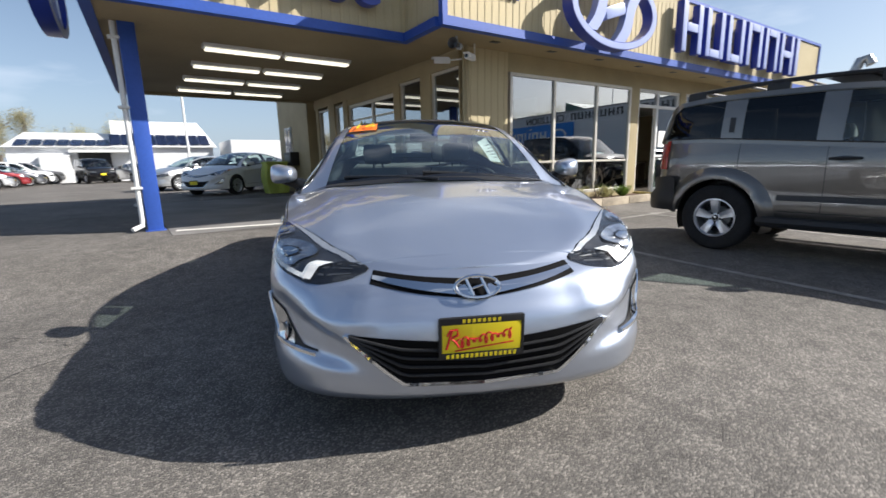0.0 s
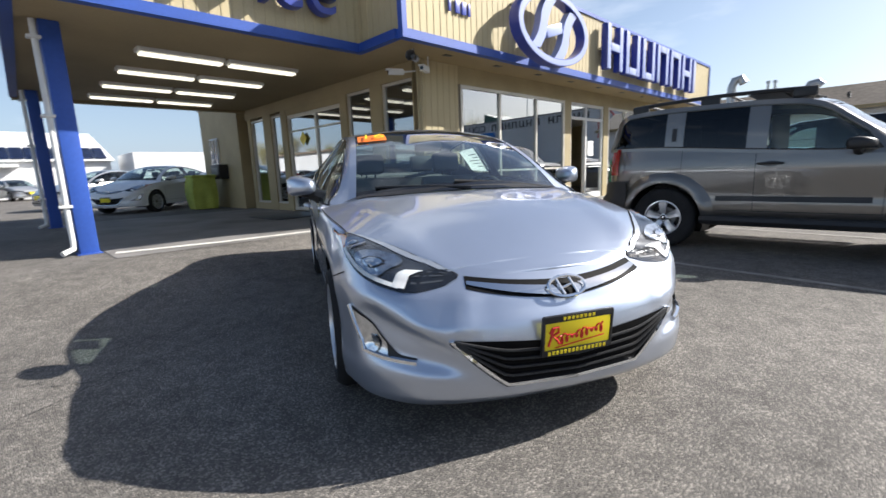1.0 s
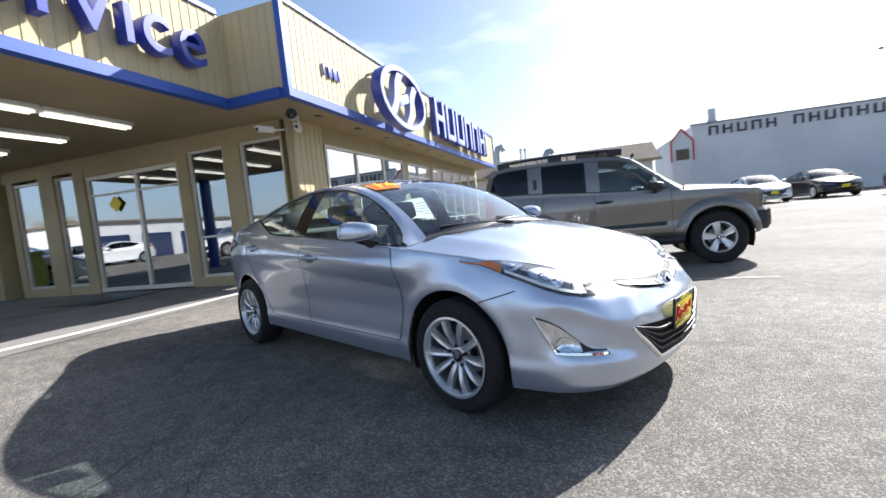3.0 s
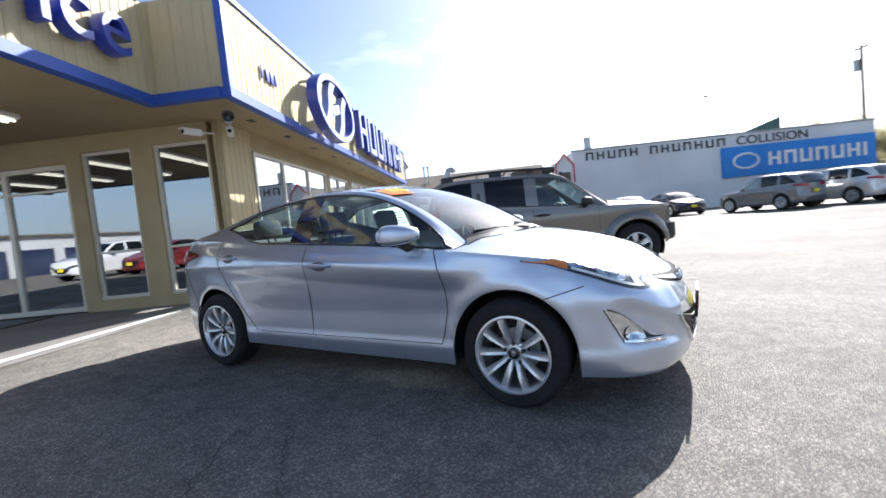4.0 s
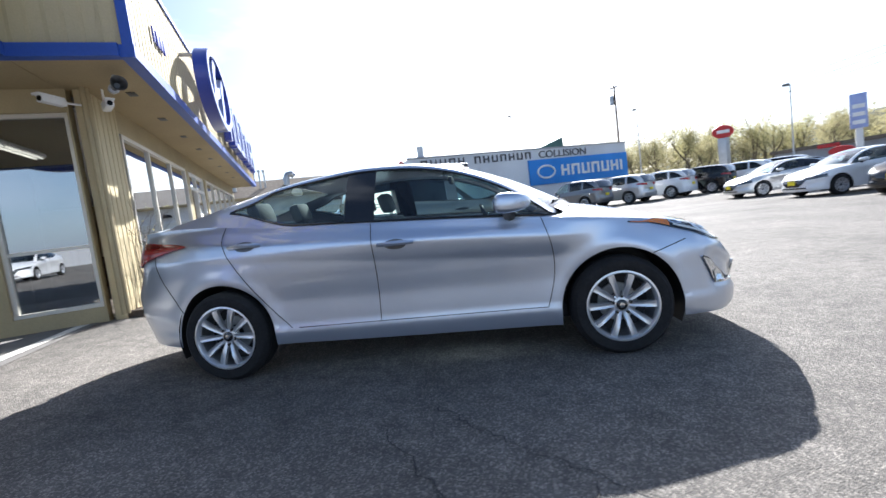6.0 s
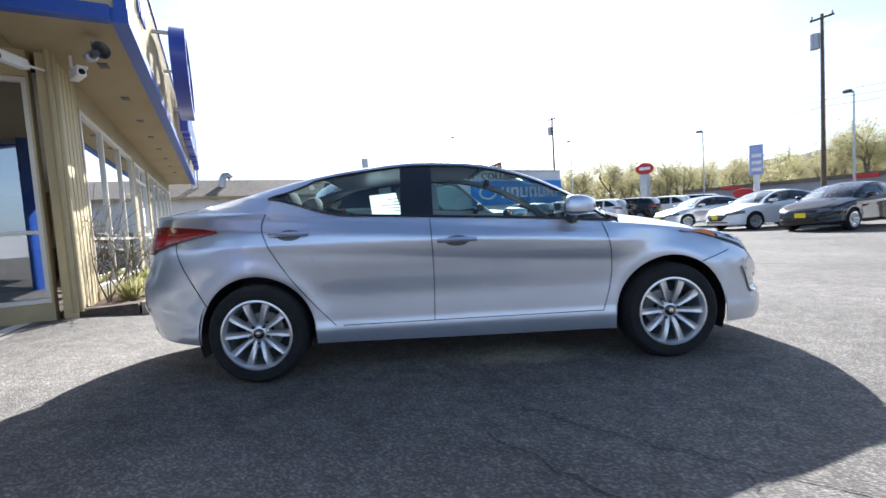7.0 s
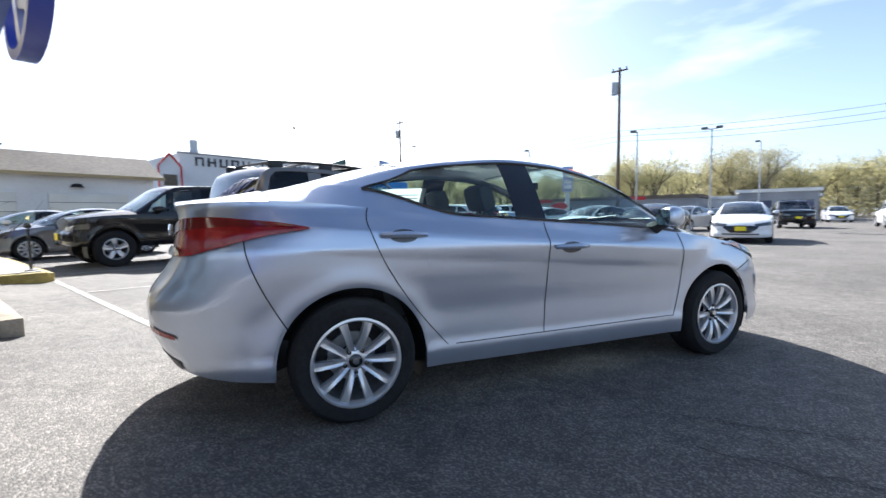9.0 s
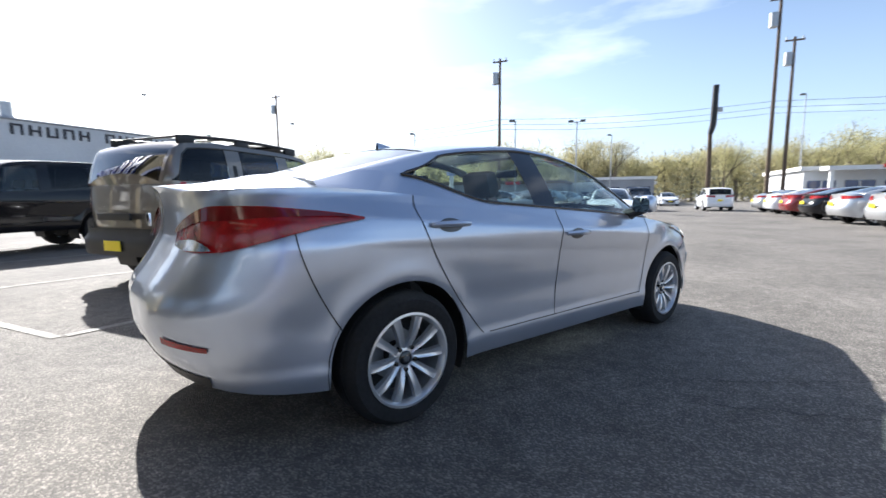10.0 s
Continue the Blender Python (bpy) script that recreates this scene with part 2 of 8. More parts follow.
M = {
    "asphalt": asphalt_mat(),
    "siding": mat("cream_painted_siding", (0.5, 0.42, 0.25), 0.7, grain=0.05, scale=60, stain=0.1, stain_scale=0.8, bump=0.15),
    "siding_rib": mat("cream_painted_batten", (0.48, 0.4, 0.235), 0.7, grain=0.05, scale=60, stain=0.08, random_tone=0.06),
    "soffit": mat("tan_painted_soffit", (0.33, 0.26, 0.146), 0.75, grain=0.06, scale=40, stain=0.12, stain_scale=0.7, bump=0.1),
    "cream_trim": mat("cream_painted_trim", (0.39, 0.318, 0.18), 0.65, grain=0.05, scale=50, stain=0.1, bump=0.1),
    "blue": mat("blue_paint", (0.03, 0.085, 0.37), 0.5, grain=0.06, scale=30, stain=0.12, stain_scale=1.2),
    "sign_blue": mat("sign_blue", (0.025, 0.05, 0.33), 0.35, stain=0.06, coat=0.3),
    "sign_face": mat("sign_face_pale_blue", (0.3, 0.36, 0.62), 0.3, stain=0.06, coat=0.4),
    "white_paint": mat("white_paint", (0.75, 0.75, 0.73), 0.6, grain=0.04, scale=30, stain=0.08, bump=0.05),
    "line_paint": mat("worn_line_paint", (0.27, 0.257, 0.232), 0.8, grain=0.25, scale=55, stain=0.3, stain_scale=5, bump=0.3),
    "apron_line": mat("white_line_paint", (0.74, 0.72, 0.66), 0.8, grain=0.15, scale=55, stain=0.2, stain_scale=5, bump=0.2),
    "concrete": mat("concrete", (0.36, 0.34, 0.3), 0.85, grain=0.12, scale=70, stain=0.18, stain_scale=2.0, bump=0.4),
    "shaded_concrete": mat("shaded_concrete_apron", (0.2, 0.19, 0.18), 0.8, grain=0.12, scale=60, stain=0.25, stain_scale=1.2, bump=0.3),
    "yellow_kerb": mat("worn_yellow_kerb_paint", (0.37, 0.29, 0.09), 0.8, grain=0.2, scale=40, stain=0.35, stain_scale=6, bump=0.4),
    "kerb_tan": mat("weathered_tan_kerb", (0.33, 0.28, 0.21), 0.85, grain=0.15, scale=50, stain=0.3, stain_scale=4.0, bump=0.4),
    "kerb_shaded": mat("dark_weathered_timber", (0.075, 0.058, 0.045), 0.85, grain=0.3, scale=30, stain=0.3, stain_scale=5, bump=0.5),
    "mulch": mat("bark_mulch", (0.09, 0.055, 0.035), 0.95, grain=0.5, scale=45, stain=0.3, stain_scale=8, bump=1.0),
    "tube": mat("fluorescent_tube", (1.0, 0.93, 0.76), 0.4, emit=0.6),
    "alu": mat("pale_aluminium_frame", (0.6, 0.57, 0.5), 0.45, 0.5, grain=0.05, scale=80, stain=0.06),
    "white_metal": mat("white_powder_coat", (0.72, 0.72, 0.7), 0.4, grain=0.03, stain=0.06),
    "steel": mat("galvanised_steel", (0.42, 0.43, 0.44), 0.45, 0.8, grain=0.1, scale=25, stain=0.1),
    "black_plastic": mat("black_plastic", (0.018, 0.018, 0.019), 0.45, grain=0.1, scale=200, stain=0.1),
    "gloss_black": mat("gloss_black", (0.008, 0.008, 0.009), 0.12, coat=0.6),
    # near-black so that flush grille sheets read as shaded recesses
    "grille_void": mat("dark_grille_mesh", (0.004, 0.004, 0.0045), 0.6, spec=0.1, grain=0.3, scale=150),
    "seam": mat("panel_gap_shadow", (0.012, 0.012, 0.013), 0.7),
    "rubber": mat("tyre_rubber", (0.013, 0.013, 0.014), 0.85, grain=0.25, scale=60, stain=0.25, stain_scale=8, bump=0.3),
    "alloy": mat("bright_alloy", (0.68, 0.69, 0.71), 0.28, 0.7, grain=0.03, scale=80, stain=0.05, coat=0.5),
    "alloy_dark": mat("grey_alloy_pocket", (0.12, 0.122, 0.125), 0.4, 0.7, stain=0.1),
    "headlamp_dark": mat("smoked_headlamp", (0.12, 0.125, 0.13), 0.12, 0.6, stain=0.3, stain_scale=12, coat=1.0),
    "lamp_housing": mat("smoked_lamp_housing", (0.14, 0.143, 0.15), 0.2, 0.85, stain=0.35, stain_scale=11),
    "fog_bowl": mat("bright_fog_reflector", (0.6, 0.62, 0.65), 0.16, 0.95, stain=0.25, stain_scale=25),
    "chrome": mat("chrome", (0.78, 0.8, 0.82), 0.06, 1.0),
    "lens_clear": glass_mat("clear_lamp_lens", (0.9, 0.93, 0.95), 0.04, falloff=5.0),
    "lens_red": mat("red_lamp_lens", (0.3, 0.006, 0.008), 0.2, grain=0.15, scale=140, stain=0.3, stain_scale=14, coat=0.5),
    "lens_dark_red": mat("dark_red_lamp_lens", (0.16, 0.006, 0.008), 0.12, stain=0.15, stain_scale=14, coat=1.0),
    "lens_amber": mat("amber_reflector", (0.75, 0.2, 0.02), 0.2, grain=0.1, scale=150, coat=1.0),
    "car_glass": glass_mat("car_window_glass", (0.74, 0.85, 0.83), 0.05, falloff=4.2),
    "screen_glass": glass_mat("windscreen_glass", (0.72, 0.84, 0.83), 0.06, falloff=3.6),
    "car_glass_dark": glass_mat("tinted_car_glass", (0.06, 0.065, 0.07), 0.03),
    "shop_glass": glass_mat("shop_window_glass", (0.36, 0.4, 0.4), 0.31),
    "interior": mat("grey_cloth_trim", (0.12, 0.12, 0.122), 0.9, grain=0.15, scale=180, stain=0.1, bump=0.2),
    "dash": mat("black_soft_trim", (0.03, 0.03, 0.032), 0.7, grain=0.1, scale=250, bump=0.1),
    "plate_yellow": mat("yellow_plate", (0.85, 0.68, 0.02), 0.45, stain=0.05),
    "plate_red": mat("red_print", (0.6, 0.02, 0.02), 0.5),
    "orange": mat("orange_sticker", (0.95, 0.22, 0.03), 0.5, stain=0.08),
    "paper": mat("white_paper", (0.8, 0.8, 0.78), 0.7, stain=0.05),
    "sheet_paper": leaf_mat("thin_white_sheet", (0.8, 0.8, 0.78), (0.85, 0.85, 0.82)),
    "ink": mat("dark_print", (0.05, 0.05, 0.055), 0.6),
    "room": mat("room_wall", (0.3, 0.27, 0.22), 0.8, grain=0.05, stain=0.15),
    "room_floor": mat("room_floor_tiles", (0.16, 0.14, 0.12), 0.4, grain=0.08, stain=0.2),
    "green_cloth": mat("lime_green_cloth", (0.42, 0.48, 0.1), 0.85, grain=0.15, scale=35, stain=0.2, bump=0.5),
    "wood_pole": mat("weathered_pole_wood", (0.12, 0.085, 0.06), 0.9, grain=0.25, scale=18, stain=0.2, bump=0.5),
    "green_paint": mat("green_painted_metal", (0.02, 0.12, 0.07), 0.5, stain=0.15),
    "roof_brown": mat("brown_roof_shingle", (0.14, 0.115, 0.09), 0.9, grain=0.25, scale=6, stain=0.25, stain_scale=0.4, bump=0.5),
    "pale_wall": mat("off_white_render", (0.66, 0.67, 0.68), 0.8, grain=0.04, scale=8, stain=0.1, stain_scale=0.25),
    "grey_wall": mat("grey_cladding", (0.32, 0.33, 0.35), 0.75, grain=0.06, scale=5, stain=0.15, stain_scale=0.3),
    "banner": mat("blue_banner", (0.03, 0.22, 0.62), 0.5, stain=0.1, stain_scale=0.4),
    "dark_green": mat("dark_green_roof", (0.05, 0.11, 0.1), 0.7, stain=0.15),
    "sign_red": mat("red_sign_panel", (0.5, 0.03, 0.03), 0.45, stain=0.1),
    "solar": mat("solar_panel", (0.03, 0.045, 0.11), 0.15, 0.2, grain=0.2, scale=3, coat=0.8),
    "bark": mat("tree_bark", (0.13, 0.105, 0.08), 0.9, grain=0.3, scale=12, bump=0.6),
    "leaf_spring": leaf_mat("spring_leaf", (0.4, 0.38, 0.2), (0.46, 0.43, 0.22)),
    "leaf_brown": leaf_mat("bare_twig_haze", (0.36, 0.335, 0.2), (0.4, 0.365, 0.2)),
    "leaf_green": leaf_mat("green_leaf", (0.09, 0.15, 0.03), (0.16, 0.24, 0.04)),
    "crack": mat("crack_filler", (0.05, 0.048, 0.045), 0.9, grain=0.3, scale=60, bump=0.4),
    "hill": mat("wooded_hill", (0.045, 0.055, 0.04), 0.95, grain=0.45, scale=0.15, stain=0.35, stain_scale=0.02),
}
PAINT = {
    "silver": paint_mat("silver_metallic_paint", (0.495, 0.55, 0.655), 0.84, 0.32),
    "pewter": paint_mat("warm_grey_metallic_paint", (0.16, 0.148, 0.132), 0.62, 0.3),
    "white": paint_mat("white_car_paint", (0.78, 0.79, 0.8), 0.0, 0.35),
    "black": paint_mat("black_car_paint", (0.008, 0.008, 0.01), 0.0, 0.15, 0.45),
    "grey": paint_mat("mid_grey_car_paint", (0.16, 0.165, 0.175), 0.6, 0.3),
    "pale": paint_mat("pale_silver_car_paint", (0.55, 0.56, 0.57), 0.6, 0.3),
    "red": paint_mat("dark_red_car_paint", (0.22, 0.012, 0.015), 0.3, 0.25),
    "navy": paint_mat("navy_car_paint", (0.02, 0.03, 0.06), 0.4, 0.25),
}


# ---- mesh helpers ----
def mesh_of(name, bm, materials, smooth=True, weld=0.0):
    if weld:
        bmesh.ops.remove_doubles(bm, verts=bm.verts, dist=weld)
    me = bpy.data.meshes.new(name)
    bm.to_mesh(me)
    bm.free()
    for m in (materials if isinstance(materials, (list, tuple)) else [materials]):
        me.materials.append(m)
    if smooth:
        me.polygons.foreach_set("use_smooth", [True] * len(me.polygons))
        me.set_sharp_from_angle(angle=radians(38))
    return me


def part(name, bm, material, parent=None, label="", smooth=True, weld=0.0, m=None):
    """Links a bmesh as one mesh object, under a thing or part where one is given."""
    ob = new(name, mesh_of(name, bm, material, smooth, weld))
    if parent is not None:
        ob.parent = parent
    if m is not None:
        ob.matrix_basis = m
    if label:
        ob["label"] = label
    return ob


def thing(name, label, category, m=None, group="", kind=""):
    ob = new(name)
    ob.empty_display_size = 0.1
    if m is not None:
        ob.matrix_basis = m
    return tagged(ob, label, category, group, kind)


def add_box(bm, lo, hi, bevel=0.0, m=None):
    r = bmesh.ops.create_cube(bm, size=1.0)
    vs = r["verts"]
    c = (Vector(lo) + Vector(hi)) / 2
    s = Vector(hi) - Vector(lo)
    for v in vs:
        v.co = Vector((v.co.x * s.x, v.co.y * s.y, v.co.z * s.z)) + c
    if bevel:
        es = list({e for v in vs for e in v.link_edges})
        r2 = bmesh.ops.bevel(bm, geom=es, offset=min(bevel, 0.45 * min(abs(a) for a in s)), segments=2, affect="EDGES", profile=0.6)
        vs = list({v for f in r2["faces"] for v in f.verts} | {v for v in vs if v.is_valid})
    if m is not None:
        bmesh.ops.transform(bm, matrix=m, verts=vs)
    return bm


def box(lo, hi, bevel=0.0, m=None):
    return add_box(bmesh.new(), lo, hi, bevel, m)


def add_tube(bm, pts, radius, sides=8, cap=True):
    """A round bar along points; radius may be a list."""
    pts = [Vector(p) for p in pts]
    rad = radius if isinstance(radius, (list, tuple)) else [radius] * len(pts)
    rings = []
    up = None
    for i, p in enumerate(pts):
        d = (pts[min(i + 1, len(pts) - 1)] - pts[max(i - 1, 0)]).normalized()
        if up is None:
            up = d.orthogonal().normalized()
        up = (up - d * up.dot(d)).normalized()
        side = d.cross(up)
        rings.append([bm.verts.new(p + (up * math.cos(a) + side * math.sin(a)) * rad[i]) for a in (2 * math.pi * k / sides for k in range(sides))])
    for a, b in zip(rings, rings[1:]):
        for k in range(sides):
            bm.faces.new((a[k], a[(k + 1) % sides], b[(k + 1) % sides], b[k]))
    if cap:
        bm.faces.new(rings[0][::-1])
        bm.faces.new(rings[-1])
    return bm


def tube(pts, radius, sides=8, cap=True):
    return add_tube(bmesh.new(), pts, radius, sides, cap)


def add_grid(bm, f, nu, nv, flip=False, mat_of=None):
    """A sheet of nu by nv quads through the points f(u, v), u and v from 0 to 1."""
    vs = [[bm.verts.new(f(i / nu, j / nv)) for j in range(nv + 1)] for i in range(nu + 1)]
    for i in range(nu):
        for j in range(nv):
            q = (vs[i][j], vs[i + 1][j], vs[i + 1][j + 1], vs[i][j + 1])
            try:
                fc = bm.faces.new(q[::-1] if flip else q)
                if mat_of:
                    fc.material_index = mat_of(i, j)
            except ValueError:
                pass
    return bm


def add_lathe(bm, profile, segs=40, axis="y", m=None):
    """Turns a profile of (radius, along) round an axis."""
    rows = []
    for r, a in profile:
        row = []
        for k in range(segs):
            t = 2 * math.pi * k / segs
            c, s = r * math.cos(t), r * math.sin(t)
            p = {"y": (c, a, s), "z": (c, s, a), "x": (a, c, s)}[axis]
            row.append(bm.verts.new(p if m is None else m @ Vector(p)))
        rows.append(row)
    for a, b in zip(rows, rows[1:]):
        for k in range(segs):
            bm.faces.new((a[k], a[(k + 1) % segs], b[(k + 1) % segs], b[k]))
    return bm


def curve(points):
    """A smooth curve through (x, value) control points: returns value at x (monotone-limited cubic)."""
    pts = sorted(points)
    xs = [p[0] for p in pts]
    ys = [p[1] for p in pts]
    n = len(pts)
    d = [(ys[i + 1] - ys[i]) / (xs[i + 1] - xs[i]) for i in range(n - 1)]
    tang = [d[0]] + [(0.0 if d[i - 1] * d[i] <= 0 else 2 * d[i - 1] * d[i] / (d[i - 1] + d[i])) for i in range(1, n - 1)] + [d[-1]]

    def at(x):
        if x <= xs[0]:
            return ys[0]
        if x >= xs[-1]:
            return ys[-1]
        i = max(k for k in range(n - 1) if xs[k] <= x)
        h = xs[i + 1] - xs[i]
        t = (x - xs[i]) / h
        return ((1 + 2 * t) * (1 - t) ** 2 * ys[i] + t * (1 - t) ** 2 * h * tang[i]
                + t * t * (3 - 2 * t) * ys[i + 1] + t * t * (t - 1) * h * tang[i + 1])
    return at


def spline2(points, n):
    """n + 1 points evenly spread along a Catmull-Rom curve through 2D points."""
    P = [Vector(p) for p in points]
    P = [2 * P[0] - P[1]] + P + [2 * P[-1] - P[-2]]
    fine = []
    for i in range(1, len(P) - 2):
        for k in range(24):
            t = k / 24
            fine.append(0.5 * ((2 * P[i]) + (P[i + 1] - P[i - 1]) * t + (2 * P[i - 1] - 5 * P[i] + 4 * P[i + 1] - P[i + 2]) * t * t
                               + (3 * P[i] - P[i - 1] - 3 * P[i + 1] + P[i + 2]) * t ** 3))
    fine.append(P[-2])
    acc = [0.0]
    for a, b in zip(fine, fine[1:]):
        acc.append(acc[-1] + (b - a).length)
    out, k = [], 0
    for i in range(n + 1):
        s = acc[-1] * i / n
        while k < len(acc) - 2 and acc[k + 1] < s:
            k += 1
        f = (s - acc[k]) / max(acc[k + 1] - acc[k], 1e-9)
        out.append(fine[k].lerp(fine[k + 1], f))
    return out


def smooth01(x, a, b):
    t = min(max((x - a) / (b - a), 0.0), 1.0)
    return t * t * (3 - 2 * t)


def terrain(x, y):
    """Height of the lot: level round the parked car, rising a little to the building and to the crossovers."""
    return 0.19 * smooth01(y, 4.3, 6.5) + 0.15 * smooth01(x, 11.5, 15.0) * smooth01(-y, 2.0, 7.0) - 0.022 * (1 - smooth01(y, 1.6, 4.4))


# ---- vehicles: one builder, shaped by curves ----
SEDAN = dict(
    outline=[(2.235, 0.0), (2.218, 0.29), (2.17, 0.525), (2.1, 0.68), (1.965, 0.812), (1.77, 0.879), (1.5, 0.895), (1.2, 0.896), (0.7, 0.892), (-0.2, 0.894), (-1.0, 0.893),
             (-1.5, 0.876), (-1.9, 0.812), (-2.15, 0.66), (-2.28, 0.4), (-2.315, 0.0)],
    side=[(0.15, -0.05), (0.21, -0.034), (0.27, -0.024), (0.32, -0.02), (0.38, -0.027), (0.5, -0.028), (0.66, -0.014), (0.78, 0.0), (0.86, 0.003), (0.91, -0.009), (0.97, -0.03), (1.08, -0.085)],
    front=[(0.16, -0.15), (0.2, -0.055), (0.25, -0.012), (0.34, -0.003), (0.44, 0.0), (0.52, -0.015), (0.58, -0.05), (0.64, -0.09), (0.70, -0.18), (0.8, -0.3), (0.9, -0.36)],
    rear=[(0.15, -0.22), (0.25, -0.13), (0.33, -0.075), (0.42, -0.02), (0.5, 0.006), (0.6, 0.012), (0.66, -0.004), (0.73, -0.05), (0.81, -0.1), (0.9, -0.14), (1.0, -0.148), (1.06, -0.138), (1.12, -0.118)],
    shoulder=[(-2.4, 1.08), (-2.1, 1.095), (-1.7, 1.106), (-1.3, 1.083), (-0.9, 1.04), (-0.5, 1.018), (-0.2, 1.0), (0.3, 0.97), (0.7, 0.94), (1.0, 0.912), (1.3, 0.876), (1.55, 0.842), (1.8, 0.786), (2.0, 0.722), (2.12, 0.694), (2.24, 0.688)],
    sill=[(-2.4, 0.33), (-2.1, 0.29), (-1.8, 0.26), (-1.0, 0.238), (0.9, 0.222), (1.7, 0.222), (2.0, 0.215), (2.3, 0.197)],
    axles=(1.345, -1.345), wheel_r=0.316, arch_r=0.371, track=0.782, rim=0.7,
    cowl=1.0, tail=-1.72, roof_f=0.12, roof_r=-1.0,
    arc_y=[(-1.75, 0.725), (-1.55, 0.672), (-1.4, 0.642), (-1.0, 0.6), (-0.4, 0.585), (0.1, 0.59), (0.4, 0.625), (0.7, 0.675), (1.0, 0.735)],
    arc_z=[(-1.75, 1.128), (-1.55, 1.178), (-1.3, 1.245), (-1.0, 1.314), (-0.7, 1.36), (-0.3, 1.392), (0.0, 1.378), (0.2, 1.348), (0.4, 1.292), (0.6, 1.207), (0.8, 1.09), (1.0, 0.935)],
    top_bow=[(-1.72, -0.06), (-1.0, -0.07), (-0.5, 0.0), (0.12, 0.1), (1.0, 0.2)],
    top_z=[(-2.0, 1.135), (-1.78, 1.18), (-1.5, 1.248), (-1.25, 1.322), (-1.0, 1.378), (-0.7, 1.416), (-0.37, 1.438), (0.0, 1.43), (0.2, 1.405), (0.4, 1.358), (0.6, 1.288), (0.8, 1.205), (1.0, 1.104), (1.2, 0.99)],
    hood_z=[(1.0, 1.008), (1.2, 0.982), (1.5, 0.918), (1.65, 0.868), (1.8, 0.808), (1.9, 0.767), (2.0, 0.726), (2.08, 0.694), (2.24, 0.66)], hood_back=1.18,
    deck_z=[(-2.4, 1.088), (-2.25, 1.11), (-2.05, 1.13), (-1.78, 1.18)], deck_front=-1.78,
    dlo=(-1.27, 0.99), dlo_rail=0.026, dlo_front_cut=0.06, dlo_rear_cut=0.3, dlo_rise=0.085, pillars=((-0.4, -0.19),),
    nose_taper=0.15, crease=True, scoop=True,
    seams=(0.89, -0.215, -1.2), handles=((-0.05, 0.855), (-1.1, 0.94)), curvy=True,
    rear_seam=[(0.3, -0.8), (0.36, -0.86), (0.72, -1.15), (0.9, -1.25), (1.0, -1.28), (1.07, -1.265)], mirror=0.685,
)
SUV = dict(
    outline=[(2.1, 0.0), (2.09, 0.4), (2.04, 0.66), (1.95, 0.8), (1.73, 0.875), (1.35, 0.9), (0.6, 0.905), (-0.5, 0.905), (-1.4, 0.9),
             (-1.86, 0.87), (-2.04, 0.79), (-2.14, 0.62), (-2.175, 0.3), (-2.18, 0.0)],
    side=[(0.4, -0.06), (0.5, -0.015), (0.62, -0.01), (0.66, -0.02), (0.8, -0.012), (1.0, 0.0), (1.1, -0.01), (1.2, -0.03), (1.32, -0.055)],
    front=[(0.4, -0.1), (0.5, 0.0), (0.72, 0.0), (0.76, -0.06), (0.9, -0.075), (1.0, -0.1), (1.08, -0.17)],
    rear=[(0.4, -0.05), (0.45, 0.04), (0.64, 0.045), (0.67, -0.01), (0.9, -0.01), (1.15, -0.02), (1.3, -0.035)],
    shoulder=[(-2.3, 1.27), (-1.6, 1.262), (-1.0, 1.225), (-0.4, 1.175), (0.3, 1.13), (0.9, 1.112), (1.3, 1.095), (1.9, 1.04), (2.2, 0.98)],
    sill=[(-2.3, 0.47), (-1.7, 0.44), (-1.0, 0.42), (1.0, 0.42), (1.7, 0.45), (2.3, 0.5)],
    axles=(1.335, -1.31), wheel_r=0.385, arch_r=0.455, track=0.8, rim=0.58,
    cowl=0.9, tail=-2.12, roof_f=0.2, roof_r=-1.87,
    arc_y=[(-2.2, 0.68), (-2.05, 0.7), (-1.85, 0.74), (-1.0, 0.76), (0.0, 0.755), (0.3, 0.76), (0.9, 0.81)],
    arc_z=[(-2.12, 1.29), (-2.06, 1.5), (-1.98, 1.68), (-1.86, 1.755), (-1.4, 1.785), (-0.5, 1.772), (0.0, 1.738), (0.2, 1.68), (0.5, 1.46), (0.9, 1.15)],
    top_bow=[(-2.12, -0.03), (-1.9, -0.04), (-0.5, 0.0), (0.2, 0.06), (0.9, 0.16)],
    top_z=[(-2.2, 1.29), (-2.1, 1.52), (-2.0, 1.71), (-1.88, 1.79), (-1.4, 1.826), (-0.5, 1.818), (0.1, 1.782), (0.3, 1.72), (0.6, 1.5), (1.06, 1.195)],
    hood_z=[(1.0, 1.225), (1.3, 1.195), (1.6, 1.15), (1.9, 1.075), (2.1, 1.0), (2.2, 0.98)], hood_back=1.05,
    deck_z=[(-2.3, 1.27), (-2.13, 1.28)], deck_front=-2.13,
    dlo=(-1.99, 0.66), dlo_rail=0.062, dlo_front_cut=0.05, dlo_rear_cut=0.1, pillars=((-1.34, -1.12), (-0.45, -0.25)), pillar_paint=True, dlo_sill=0.034,
    seams=(0.74, -0.34, -1.12), handles=((-0.2, 1.05),), mirror=0.5,
)


def spec(base, **changes):
    """The same kind of car with other curves or numbers."""
    s = dict(base)
    s.update(changes)
    return s


